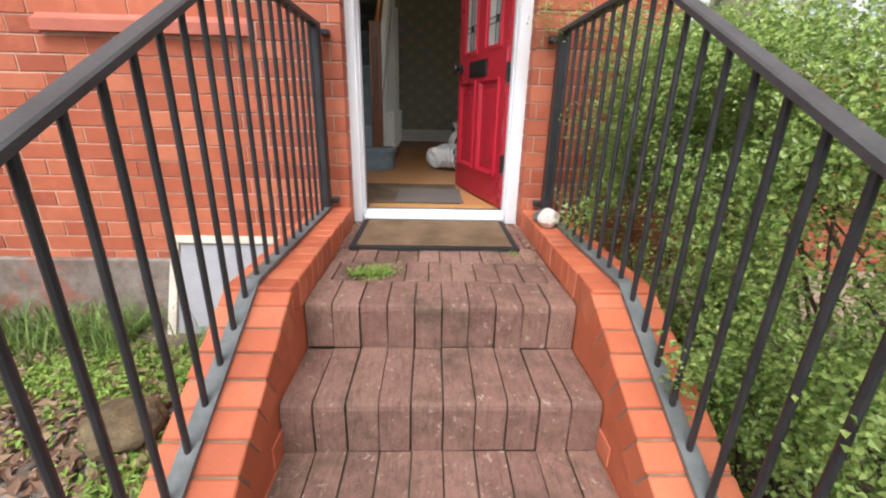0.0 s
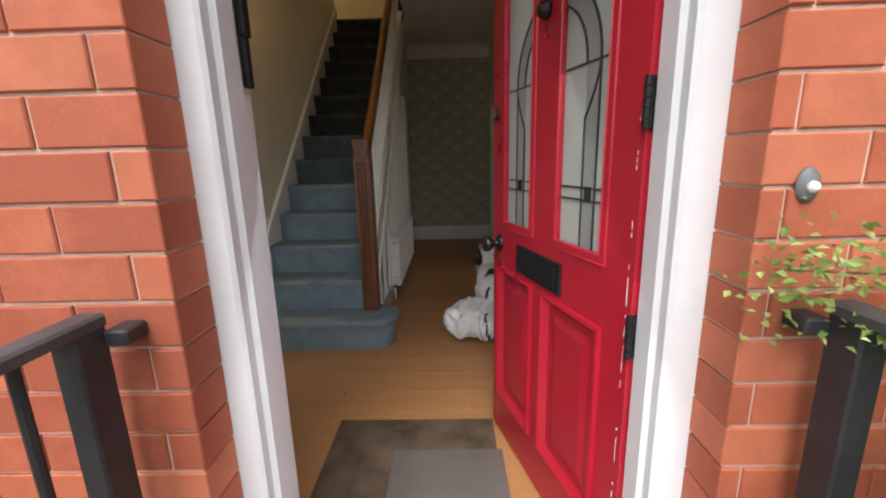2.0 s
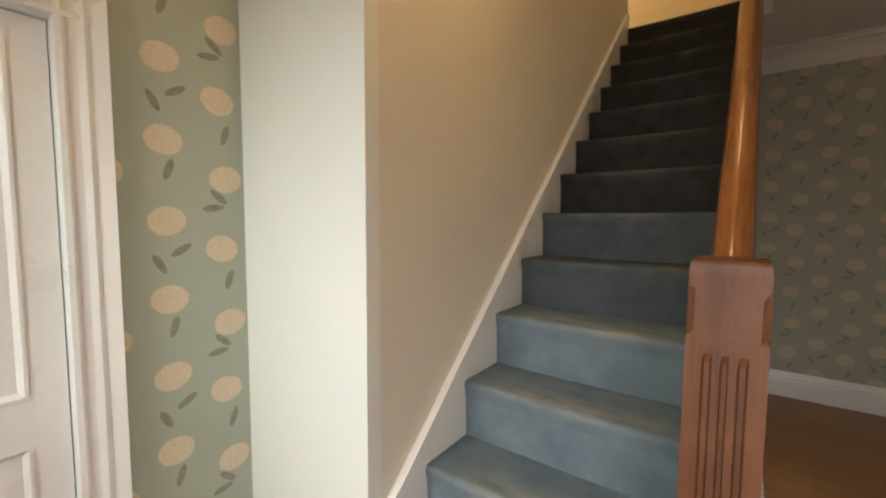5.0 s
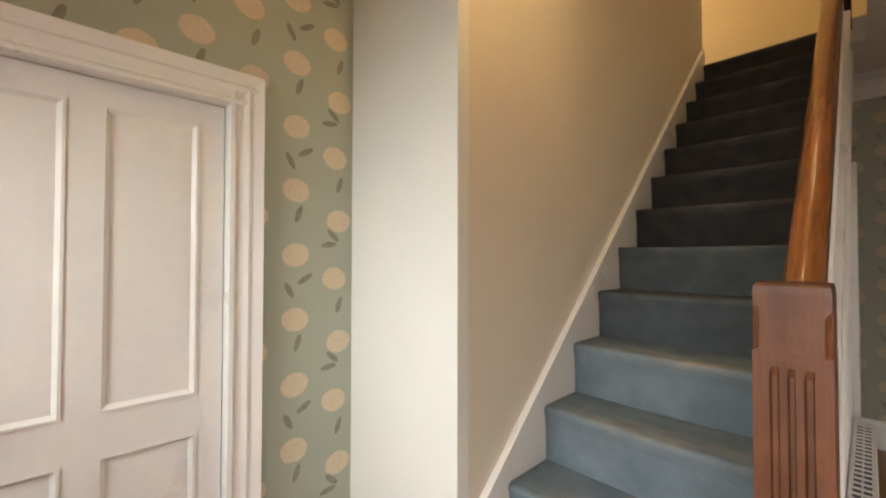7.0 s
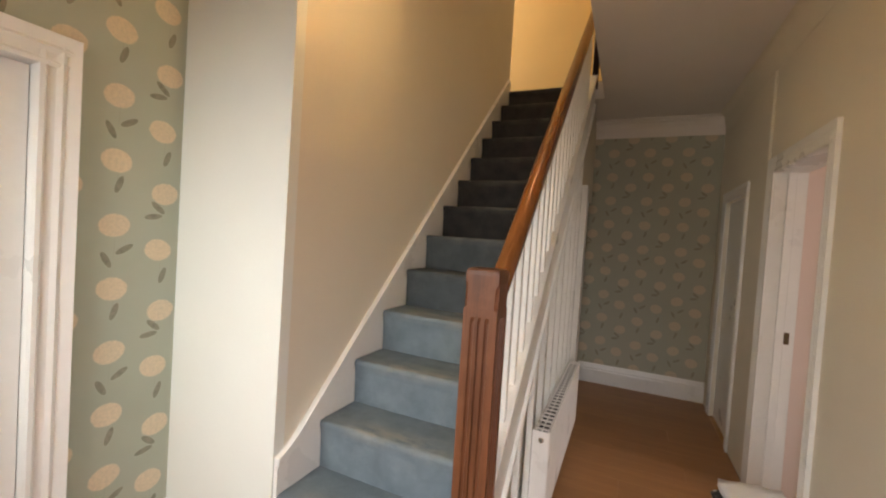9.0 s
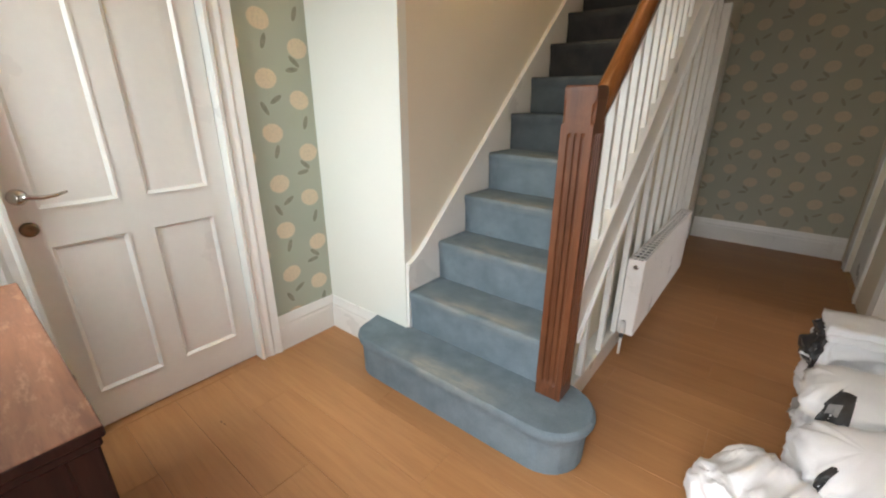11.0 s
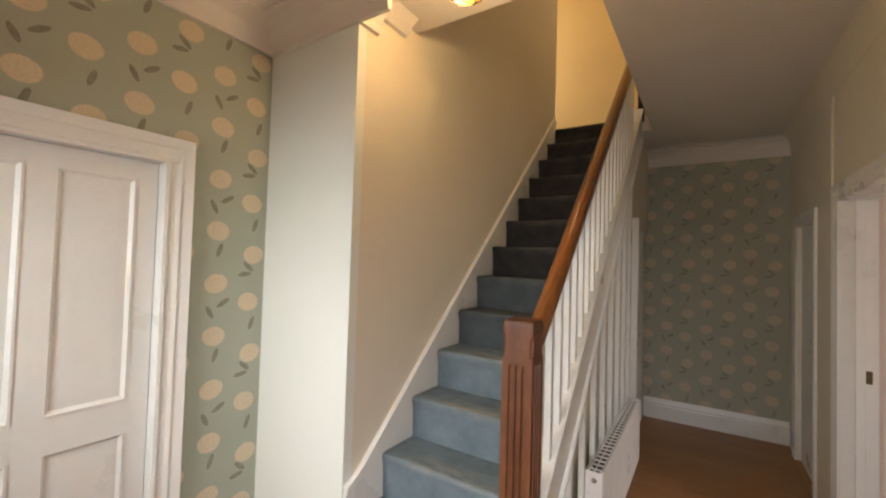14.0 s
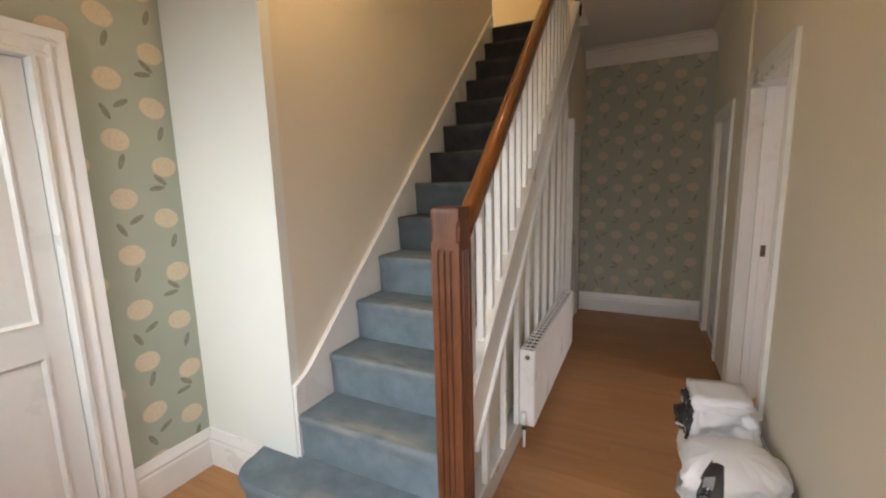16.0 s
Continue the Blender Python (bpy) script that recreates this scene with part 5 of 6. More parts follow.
box(bm, -0.026, 0.026, -0.02, 0.02, 0.001, 0.045)
bevel(bm, 0.008, 2)
bmesh.ops.transform(bm, matrix=pose(-1.28, 2.85, TZ, 0, 0, 25), verts=bm.verts[:])
adb = part("adapter_body", bm, BLACK_PLASTIC, ad)
bm = bmesh.new()
tube(bm, [(-1.28, 2.85, TZ + 0.044), (-1.28, 2.848, TZ + 0.058)], 0.004, 6)
tube(bm, [(-1.27, 2.855, TZ + 0.044), (-1.27, 2.853, TZ + 0.058)], 0.004, 6)
part("cable_boot", bm, BLACK_PLASTIC, adb)


def cable(seed, centre, loops, size, r, material, label, lead):
    rnd = random.Random(seed)
    bm = bmesh.new()
    pts = []
    n = loops * 16
    for i in range(n + 1):
        t = 2 * math.pi * i / 16
        w = 1 + 0.25 * math.sin(1.7 * t + seed) + 0.12 * math.sin(0.61 * t)
        pts.append((centre[0] + size[0] * w * math.cos(t) + 0.012 * math.sin(0.9 * t), centre[1] + size[1] * w * math.sin(t + 0.4 * math.sin(0.37 * t)), TZ + r + 0.001 + 0.004 * (i // 16) * (0.5 + 0.5 * math.sin(2.3 * t))))
    pts += [(*p, TZ + r + 0.001) for p in lead]
    tube(bm, pts, r, 6)
    cab = thing("power_cable", label, "cable", (centre[0], centre[1], TZ), group="cables on the table")
    part("cord", bm, material, cab, smooth=True)
    return cab


cable(1, (-1.115, 2.915), 2, (0.05, 0.075), 0.0021, BLACK_PLASTIC, "coiled black power cable on the table", [(-1.10, 3.0), (-1.04, 2.95), (-1.0, 2.86), (-0.97, 2.80), (-0.99, 2.74)])
cable(2, (-1.12, 2.90), 2, (0.035, 0.085), 0.0018, BLACK_GLOSS, "coiled thin black cable on the table", [(-1.2, 2.83), (-1.25, 2.845), (-1.275, 2.85)])

cl = thing("woollen_glove", "crumpled dark grey woollen glove on the table", "glove", (-0.89, 2.74, TZ))
bm = bmesh.new()
bmesh.ops.create_icosphere(bm, subdivisions=4, radius=1.0)
for v in bm.verts:
    p = v.co.copy()
    w = 1 + 0.22 * noise.noise(p * 2.1) + 0.10 * noise.noise(p * 5.3 + Vector((3, 1, 0))) + 0.12 * abs(math.sin(4.5 * p.x + 2 * p.y))
    v.co = Vector((p.x * 0.095 * w, p.y * 0.060 * w, max(p.z, -0.55) * 0.052 * w + 0.02))
bmesh.ops.transform(bm, matrix=pose(-0.87, 2.755, TZ, 0, 0, 20), verts=bm.verts[:])
lift = min(v.co.z for v in bm.verts) - TZ
for v in bm.verts:
    v.co.z -= lift - 0.0005
part("knit_body", bm, CLOTH, cl, smooth=True)
for k, a in enumerate((92, 78, 62, 40)):
    bm = bmesh.new()
    d = Vector((math.cos(radians(a)), math.sin(radians(a)), 0))
    s = Vector((-0.865 + 0.025 * k, 2.785 - 0.008 * k, TZ + 0.024))
    tube(bm, [s, s + d * 0.03 + Vector((0, 0, 0.002)), s + d * 0.055 + Vector((0, 0, -0.010))], [0.019, 0.018, 0.013], 12)
    part("finger", bm, CLOTH, cl, smooth=True)
bm = bmesh.new()
box(bm, -0.045, 0.045, -0.03, 0.03, 0.0008, 0.002)
bmesh.ops.transform(bm, matrix=pose(-0.935, 2.797, TZ, 0, 0, 15), verts=bm.verts[:])
note = part("paper_note", bm, PAPER)
tagged(note, "small cream paper note on the table", "note")

# crumbs of dry leaf on the boards
bm = bmesh.new()
for x, y in ((-1.441, 3.495), (-1.416, 3.499), (-1.114, 3.299)):
    box(bm, x - 0.005, x + 0.004, y - 0.0025, y + 0.0025, 0.0022, 0.0042)
bevel(bm, 0.0008)
crumbs = part("leaf_crumbs", bm, TWIG)
tagged(crumbs, "few dark dry leaf crumbs on the floor boards", "debris", kind="stuff")

# ---- sacks against the east wall ----
def sack(name_label, m, size, seed, printed):
    """A stuffed plastic sack: a fat pillow with gathered ends and creases."""
    sx, sy, sz = size
    s = thing("plastic_sack", name_label, "sack", (0, 0, 0), group="sacks along the wall")

    def surf(u, v, grow=0.0):
        """u round the girth, v from the foot to the tied top."""
        fat = (1 - abs(2 * v - 1) ** 5.0) ** 0.5
        cu, su = math.cos(u), math.sin(u)
        ex = abs(cu) ** 0.55 * (1 if cu > 0 else -1)
        ey = abs(su) ** 0.55 * (1 if su > 0 else -1)
        p = Vector((ex * sx / 2 * (0.28 + 0.72 * fat), ey * sy / 2 * fat, (v - 0.5) * sz))
        q = Vector((cu * 1.3, su * 1.3, v * 3.2)) + Vector((seed * 3.1, seed, 0))
        n = Vector((ex * sy, ey * sx, 0)).normalized()
        crease = 0.020 * noise.noise(q * 1.3) + 0.008 * noise.noise(q * 3.5) + 0.016 * (1 - abs(2.4 * noise.noise(q * 1.9))) + 0.007 * (1 - abs(2.4 * noise.noise(q * 4.3 + Vector((5, 2, 1)))))
        return p + n * (crease * (0.4 + fat) + grow)
    NU, NV = 72, 44

    def patch(u0, u1, v0, v1, nu, nv, grow):
        bm = bmesh.new()
        closed = abs(u1 - u0 - 2 * math.pi) < 1e-6
        g = [[bm.verts.new(surf(u0 + (u1 - u0) * i / nu, v0 + (v1 - v0) * j / nv, grow)) for i in range(nu if closed else nu + 1)] for j in range(nv + 1)]
        for a, b in zip(g, g[1:]):
            for i in range(nu):
                k = (i + 1) % len(a)
                bm.faces.new((a[i], a[k], b[k], b[i]))
        if closed:
            bm.faces.new(g[0][::-1])
            bm.faces.new(g[-1])
        return bm
    part("bag", patch(0, 2 * math.pi, 0, 1, NU, NV, 0.0), SACK, s, smooth=True)
    for u0, u1, v0, v1, mat_ in printed:
        part("printed_patch", patch(u0, u1, v0, v1, 30, 44, 0.004 if mat_ is SACK_BLACK else 0.0065), mat_, s, smooth=True)
    part("seam", patch(-0.35, 0.35, 0.955, 0.995, 8, 2, 0.003), SACK, s, smooth=True)
    low = min((m @ Vector(surf(2 * math.pi * i / 32, j / 20))).z for i in range(32) for j in range(21))
    m = Matrix.Translation((0, 0, 0.002 - low)) @ m
    s.matrix_basis = m
    WORLD[s.name] = m
    return s


upright = sack("upright white sack with a folded top and black print", pose(0.605, 5.28, 0.2, 2, -3, 4), (0.27, 0.23, 0.42), 1, [(2.5, 3.95, 0.52, 0.93, SACK_BLACK), (3.90, 4.0, 0.12, 0.56, SACK_BLACK), (3.25, 3.75, 0.60, 0.64, SACK), (3.15, 3.75, 0.545, 0.56, SACK_GREY)])
bm = bmesh.new()
for a, b, z0, z1, y0, y1 in ((-0.118, 0.118, 0.185, 0.214, -0.108, 0.085), (-0.112, 0.108, 0.165, 0.190, -0.122, 0.04)):
    box(bm, a, b, y0, y1, z0, z1)
bmesh.ops.subdivide_edges(bm, edges=bm.edges[:], cuts=5, use_grid_fill=True)
for v in bm.verts:
    v.co += Vector((0.010, 0.008, 0.010)) * noise.noise(v.co * 22)
bmesh.ops.transform(bm, matrix=place_of(upright), verts=bm.verts[:])
part("folded_top", bm, SACK, upright, "flap folded over the top", smooth=True)
sack("bulging white sack with a black and grey printed band", pose(0.60, 4.90, 0.2, 6, -6, -2), (0.31, 0.30, 0.35), 2, [(4.20, 4.66, 0.10, 0.985, SACK_BLACK), (4.30, 4.52, 0.84, 0.92, SACK_GREY), (4.28, 4.50, 0.66, 0.77, SACK_GREY), (4.30, 4.54, 0.46, 0.58, SACK_GREY), (4.32, 4.48, 0.30, 0.36, SACK), (3.1, 3.3, 0.45, 0.60, SACK_GREY)])
sack("large white sack leaning on the others", pose(0.60, 4.52, 0.2, 16, -10, 12), (0.34, 0.25, 0.36), 3, [(3.55, 3.80, 0.05, 0.97, SACK_BLACK), (3.58, 3.74, 0.2, 0.34, SACK_GREY), (3.58, 3.74, 0.55, 0.68, SACK)])
sack("slumped white sack lying in front with a striped end", pose(0.37, 4.32, 0.1, 84, 0, 62), (0.30, 0.17, 0.40), 5, [(2.2, 5.2, 0.86, 0.895, SACK_BLACK), (2.2, 5.2, 0.78, 0.795, SACK_GREY), (4.3, 4.9, 0.10, 0.3, SACK_GREY)])

# ---- mats and small things on the hall floor ----
im = thing("inner_doormat", "stained brown doormat with a grey patch inside the door", "doormat", (0.0, 2.99, 0))
part("brown_mat", bbox(-0.318, 0.40, 2.685, 3.372, 0.0, 0.006, 0.002), OLD_MAT, im)
part("grey_piece", bbox(-0.035, 0.42, 2.682, 3.16, 0.0065, 0.010, 0.001), GREY_MAT, im, "plain grey mat piece")
for k, (x, y) in enumerate(((-0.52, 3.72), (-0.36, 3.60), (-0.26, 3.98), (-0.78, 3.55), (-0.62, 3.33))):
    bm = bmesh.new()
    bmesh.ops.create_icosphere(bm, subdivisions=1, radius=1.0)
    for v in bm.verts:
        v.co = Vector((x + v.co.x * 0.007, y + v.co.y * 0.004, 0.003 + v.co.z * 0.003))
    tagged(part("leaf_scrap", bm, TABLE_DARK), "dry dark leaf scrap on the laminate floor", "debris", group="scraps on the floor")
structure("picture_hook", bbox(0.203, 0.21, NORTH - 0.012, NORTH + 0.001, 1.705, 1.715, 0.001), CHROME, "small bright hook in the papered wall", "hook")

# ---- laminate boards across the hall ----
planks = thing("laminate_floor", "light beech laminate floor boards", "floor", (0, 5, 0), kind="structure")
PW, PL = 0.192, 1.26
made = {}
row = 0
y = INSIDE + 0.016
while y < NORTH:
    w = min(PW, NORTH - y)
    x = WEST - (row * 0.437) % PL
    while x < EAST:
        a, b = max(x, WEST + 0.001), min(x + PL, EAST - 0.001)
        if b - a > 0.02:
            key = (round(b - a, 3), round(w, 3))
            if key not in made:
                bm = bmesh.new()
                box(bm, 0.0003, key[0] - 0.0003, 0.0003, key[1] - 0.0003, -0.01, 0.0)
                bmesh.ops.bevel(bm, geom=[e for e in bm.edges if all(v.co.z > -0.001 for v in e.verts)], offset=0.0008, segments=1, affect="EDGES")
                made[key] = mesh_of("board", bm, LAMINATE)
            put_mesh("board", made[key], planks, Matrix.Translation((a, y, -0.0005)))
        x += PL
    y += PW
    row += 1

# ---- outside: ground, garden ----
def ground_z(x, y):
    """The path lies low; the beds rise a little towards the house."""
    side = max(0.0, min(1.0, (abs(x - 0.15) - 0.62) / 0.25))
    near = max(0.0, min(1.0, (y + 0.3) / 2.4))
    hump = 0.05 * noise.noise(Vector((x * 1.3, y * 1.3, 0))) + 0.018 * noise.noise(Vector((x * 6, y * 6, 3)))
    far = max(0.0, 1 - max(abs(x), abs(y)) / 7)
    return -0.79 + side * far * (0.20 * near + hump)


gx = sorted({*np.round(np.arange(-3.6, 3.7, 0.09), 3).tolist(), -400, -120, -40, -15, -8, -5, 5, 8, 15, 40, 120, 400})
gy = sorted({*np.round(np.arange(-1.5, 2.5, 0.09), 3).tolist(), -400, -120, -40, -15, -8, -4, -2.5, 15, 40, 120, 400})
verts = [(x, y, ground_z(x, y) if y < 2.5 else -0.79) for y in gy for x in gx]
faces = [(j * len(gx) + i, j * len(gx) + i + 1, (j + 1) * len(gx) + i + 1, (j + 1) * len(gx) + i) for j in range(len(gy) - 1) for i in range(len(gx) - 1)]
tagged(put_mesh("ground", from_arrays("ground", verts, faces, SOIL, True)), "dark garden soil", "ground", kind="structure")
structure("plinth", bbox(-7, -0.51, 2.288, 2.333, -1.0, -0.268, 0.008), PLINTH, "rough grey rendered plinth", "plinth")

# ---- front steps ----
SX, EX = -0.240, 0.728
TREADS = [(-0.052, 1.325), (-0.222, 1.022), (-0.40, 0.725), (-0.58, 0.43)]
steps = thing("front_steps", "weathered mossy brick steps up to the front door", "steps", (0.15, 1.3, -0.79), kind="structure")
bm = bmesh.new()
pts = [(2.42, -1.0), (2.42, -0.068)]
for z, y in TREADS:
    pts += [(y + 0.02, z - 0.012), (y + 0.02, z - 0.19)]
pts += [(0.45, -1.0)]
prism(bm, pts, "x", SX - 0.01, EX + 0.01)
part("bed", bm, DARK_MORTAR, steps, "dark mossy bed joints")
BW = (EX - SX) / 10


def nosing_brick(depth, height):
    bm = bmesh.new()
    prism(bm, [(0.0, -height), (0.0, -0.026), (0.004, -0.012), (0.012, -0.003), (0.026, 0.0), (depth, 0.0), (depth, -height)], "x", 0.0028, BW - 0.0028)
    return mesh_of("brick", bm, PAVER)


def paver(w, depth):
    bm = bmesh.new()
    box(bm, 0.002, w - 0.002, 0.002, depth - 0.002, -0.06, 0.0)
    bmesh.ops.bevel(bm, geom=[e for e in bm.edges if all(v.co.z > -0.01 for v in e.verts)], offset=0.003, segments=1, affect="EDGES")
    return mesh_of("brick", bm, PAVER)


rnd = random.Random(5)
nose = nosing_brick(0.205, 0.172)
long_nose = nosing_brick(0.296, 0.178)
flat_cache = {}


def lay(x, y, z, w, d):
    key = (round(w, 3), round(d, 3))
    if key not in flat_cache:
        flat_cache[key] = paver(*key)
    put_mesh("brick", flat_cache[key], steps, pose(x, y, z + rnd.uniform(-0.004, 0.002), rnd.uniform(-0.8, 0.8), rnd.uniform(-0.6, 0.6), 0))


for n, (z, y) in enumerate(TREADS):
    for k in range(10):
        put_mesh("brick", nose if n == 0 else long_nose, steps, pose(SX + BW * k + rnd.uniform(-0.001, 0.001), y + rnd.uniform(-0.004, 0.004), z + rnd.uniform(-0.004, 0.002), rnd.uniform(-0.7, 0.7), rnd.uniform(-0.6, 0.6), rnd.uniform(-0.5, 0.5)))
    back = 2.40 if n == 0 else TREADS[n - 1][1]
    yy, row = y + (0.207 if n == 0 else 0.298), 1
    while back - yy > 0.03:
        d = min(0.207, back - yy)
        x = SX - (BW / 2 if row % 2 else 0)
        while x < EX - 0.005:
            a, b = max(x, SX), min(x + BW, EX)
            if b - a > 0.02:
                lay(a, yy, z, b - a, d)
            x += BW
        yy += d
        row += 1

# ---- side walls of the steps with brick-on-edge copings, and their railings ----
def coping_z(y):
    return 0.056 if y > 1.25 else 0.056 - 0.565 * (1.25 - y)


def rail_z(y):
    return 0.972 if y > 1.385 else 0.972 - 0.54 * (1.385 - y)


def flank(name, inner, outer, bar_x, label):
    lo, hi = min(inner, outer), max(inner, outer)
    w = thing(name, label, "low wall", ((lo + hi) / 2, 1.3, -0.79), kind="structure")
    bm = bmesh.new()
    prism(bm, [(2.33, -1.0), (2.33, -0.054), (1.25, -0.054), (0.08, coping_z(0.08) - 0.11), (0.08, -1.0)], "x", lo + 0.003, hi - 0.003)
    part("core", bm, COPING, w)
    bm = bmesh.new()
    box(bm, lo + 0.0, hi, -0.0365, 0.0365, -0.108, 0.0)
    bmesh.ops.bevel(bm, geom=bm.edges[:], offset=0.004, segments=1, affect="EDGES")
    me = mesh_of("brick", bm, COPING)
    bm = bmesh.new()
    prism(bm, [(2.325, -0.059), (2.325, 0.049), (1.25, 0.049), (0.1, coping_z(0.1) - 0.007), (0.1, coping_z(0.1) - 0.12), (1.25, -0.069)], "x", lo + 0.004, hi - 0.004)
    part("joint", bm, COPING_JOINT, w)
    r = random.Random(len(name))
    y = 2.283
    while y > 1.26:
        put_mesh("brick", me, w, pose(r.uniform(-0.002, 0.002), y, 0.056 + r.uniform(-0.002, 0.002), r.uniform(-0.6, 0.6), 0, 0))
        y -= 0.0785
    s = 0.036
    t = math.degrees(math.atan(0.565))
    while True:
        y = 1.245 - s * math.cos(radians(t))
        if y < 0.12:
            break
        put_mesh("brick", me, w, pose(r.uniform(-0.002, 0.002), y, coping_z(y) + r.uniform(-0.002, 0.002), t + r.uniform(-0.6, 0.6), 0, 0))
        s += 0.0785
    # the inner side below the sloping coping
    bmesh_side = mesh_of("brick", bbox(0, 0.012, -0.112, 0.112, -0.037, 0.037, 0.003), COPING)
    sx = inner - 0.0105 if inner < 0 else inner - 0.0015
    for row in range(7):
        z = -0.10 - 0.085 * row
        for k in range(9):
            y = 1.08 - 0.24 * k - (0.12 if row % 2 else 0) + 0.1
            if 0.2 < y < 1.25 and z + 0.04 < coping_z(y - 0.11) - 0.105:
                put_mesh("brick", bmesh_side, w, Matrix.Translation((sx, y, z)))
    # railing
    rl = thing("railing", "black painted iron railing on the " + ("left" if inner < 0 else "right") + " step wall", "railing", (bar_x, 1.3, 0.03), group="railings beside the steps")
    rl["label"] = "black painted iron railing with square bars on brick coping"
    bm = bmesh.new()
    for a, b in (((2.30, 0.061), (1.25, 0.061)), ((1.25, 0.061), (0.12, coping_z(0.12) + 0.005))):
        (y0, z0), (y1, z1) = a, b
        prism(bm, [(y0, z0), (y1, z1), (y1, z1 + 0.014), (y0, z0 + 0.014)], "x", bar_x - 0.024, bar_x + 0.024)
    part("bottom_bar", bm, GREY_METAL, rl, "flat grey weathered bottom bar")
    bm = bmesh.new()
    ys = [2.285, 1.425, 1.39, 1.355, -0.05]
    zs = [0.972, 0.972, 0.967, rail_z(1.355), rail_z(-0.05)]
    sec = [(-0.023, -0.010), (0.023, -0.010), (0.023, 0.006), (0.018, 0.011), (-0.018, 0.011), (-0.023, 0.006)]
    rings = [[bm.verts.new((bar_x + a, y, z + b)) for a, b in sec] for y, z in zip(ys, zs)]
    for p, q in zip(rings, rings[1:]):
        for k in range(len(sec)):
            bm.faces.new((p[k], p[(k + 1) % len(sec)], q[(k + 1) % len(sec)], q[k]))
    bm.faces.new(rings[0])
    bm.faces.new(rings[-1])
    part("handrail", bm, RAIL_IRON, rl, "flat iron handrail, greyed for the sky's sheen")
    y = 2.154
    while y > 0.14:
        z0, z1 = coping_z(y) + 0.015, rail_z(y) - 0.008
        if y < 1.25:
            z0 = coping_z(y) + 0.012
        bm = bmesh.new()
        tube(bm, [(bar_x, y, z0), (bar_x, y, z1)], 0.0085, 8)
        part("baluster", bm, BLACK_IRON, rl)
        y -= 0.0962
    part("end_post", bbox(bar_x - 0.022, bar_x + 0.022, 2.225, 2.285, 0.057, 0.97, 0.004), BLACK_IRON, rl)
    s = 1 if inner < 0 else -1
    for z in (0.94, 0.10):
        bm = bmesh.new()
        x0, x1 = sorted((bar_x + s * 0.02, bar_x + s * 0.060))
        box(bm, x0, x1, 2.275, 2.326, z - 0.014, z + 0.014)
        part("wall_lug", bevel(bm, 0.004), BLACK_IRON, rl)
    return w


flank("step_wall_1", -0.240, -0.455, -0.370, "low red brick wall with sloping coping beside the steps")
flank("step_wall_2", 0.728, 0.943, 0.845, "low red brick wall with sloping coping by the shrub")

# ---- doormat, stones, bell, cellar hatch ----
dm = thing("doormat", "brown coir doormat with a black rubber border", "doormat", (0.22, 2.15, -0.05))
MX0, MX1, MY0, MY1, MZ = -0.190, 0.636, 1.893, 2.415, -0.050
bm = bmesh.new()
slab(bm, "y", MY0, MY0 + 0.035, MX0, MX1, MZ, MZ + 0.014)
slab(bm, "y", MY1 - 0.03, MY1, MX0, MX1, MZ, MZ + 0.014)
slab(bm, "x", MX0, MX0 + 0.03, MY0 + 0.035, MY1 - 0.03, MZ, MZ + 0.014)
slab(bm, "x", MX1 - 0.03, MX1, MY0 + 0.035, MY1 - 0.03, MZ, MZ + 0.014)
part("rubber_border", bm, RUBBER, dm, "black rubber border")
part("coir_field", bbox(MX0 + 0.031, MX1 - 0.031, MY0 + 0.036, MY1 - 0.031, MZ, MZ + 0.018, 0.003), COIR, dm)


def stone(name, at, size, seed, material, label, flat=False):
    bm = bmesh.new()
    bmesh.ops.create_icosphere(bm, subdivisions=3, radius=1.0)
    for v in bm.verts:
        q = v.co * 1.4 + Vector((seed * 7.1, seed, 0))
        w = 1 + 0.28 * noise.noise(q) + 0.1 * noise.noise(q * 3)
        v.co = Vector((v.co.x * size[0], v.co.y * size[1], v.co.z * size[2])) * w
    low = min(v.co.z for v in bm.verts)
    bmesh.ops.translate(bm, vec=(at[0], at[1], at[2] - low), verts=bm.verts[:])
    ob = part(name, bm, material, smooth=not flat)
    return tagged(ob, label, "stone")


stone("white_stone", (0.782, 1.965, 0.052), (0.052, 0.055, 0.045), 1, STONE, "rough white stone on the brick coping", True)
stone("slate_piece", (0.785, 2.07, 0.052), (0.05, 0.05, 0.032), 2, STONE_GREY, "dark lump of slate on the coping", True)
MOSS = plain("mossy_rock", (0.15, 0.115, 0.065), 0.95, var=0.55, scale=9, fine=90, bump=0.8, dist=0.006)
stone("mossy_rock", (-1.02, 1.38, ground_z(-1.02, 1.38) - 0.04), (0.14, 0.15, 0.085), 3, MOSS, "squat mossy brown rock in the bed", True)
stone("garden_stone", (-1.62, 1.36, ground_z(-1.62, 1.36) - 0.02), (0.085, 0.06, 0.05), 4, STONE_GREY, "grey angular stone among dead leaves", True)
stone("garden_stone", (-1.05, 0.62, ground_z(-1.05, 0.62) - 0.02), (0.07, 0.06, 0.04), 5, STONE_GREY, "grey stone among dead leaves", True)

rp = random.Random(77)
pv, pf = [], []
ico = bmesh.new()
bmesh.ops.create_icosphere(ico, subdivisions=1, radius=1.0)
ico_v, ico_f = [v.co.copy() for v in ico.verts], [[v.index for v in f.verts] for f in ico.faces]
ico.free()
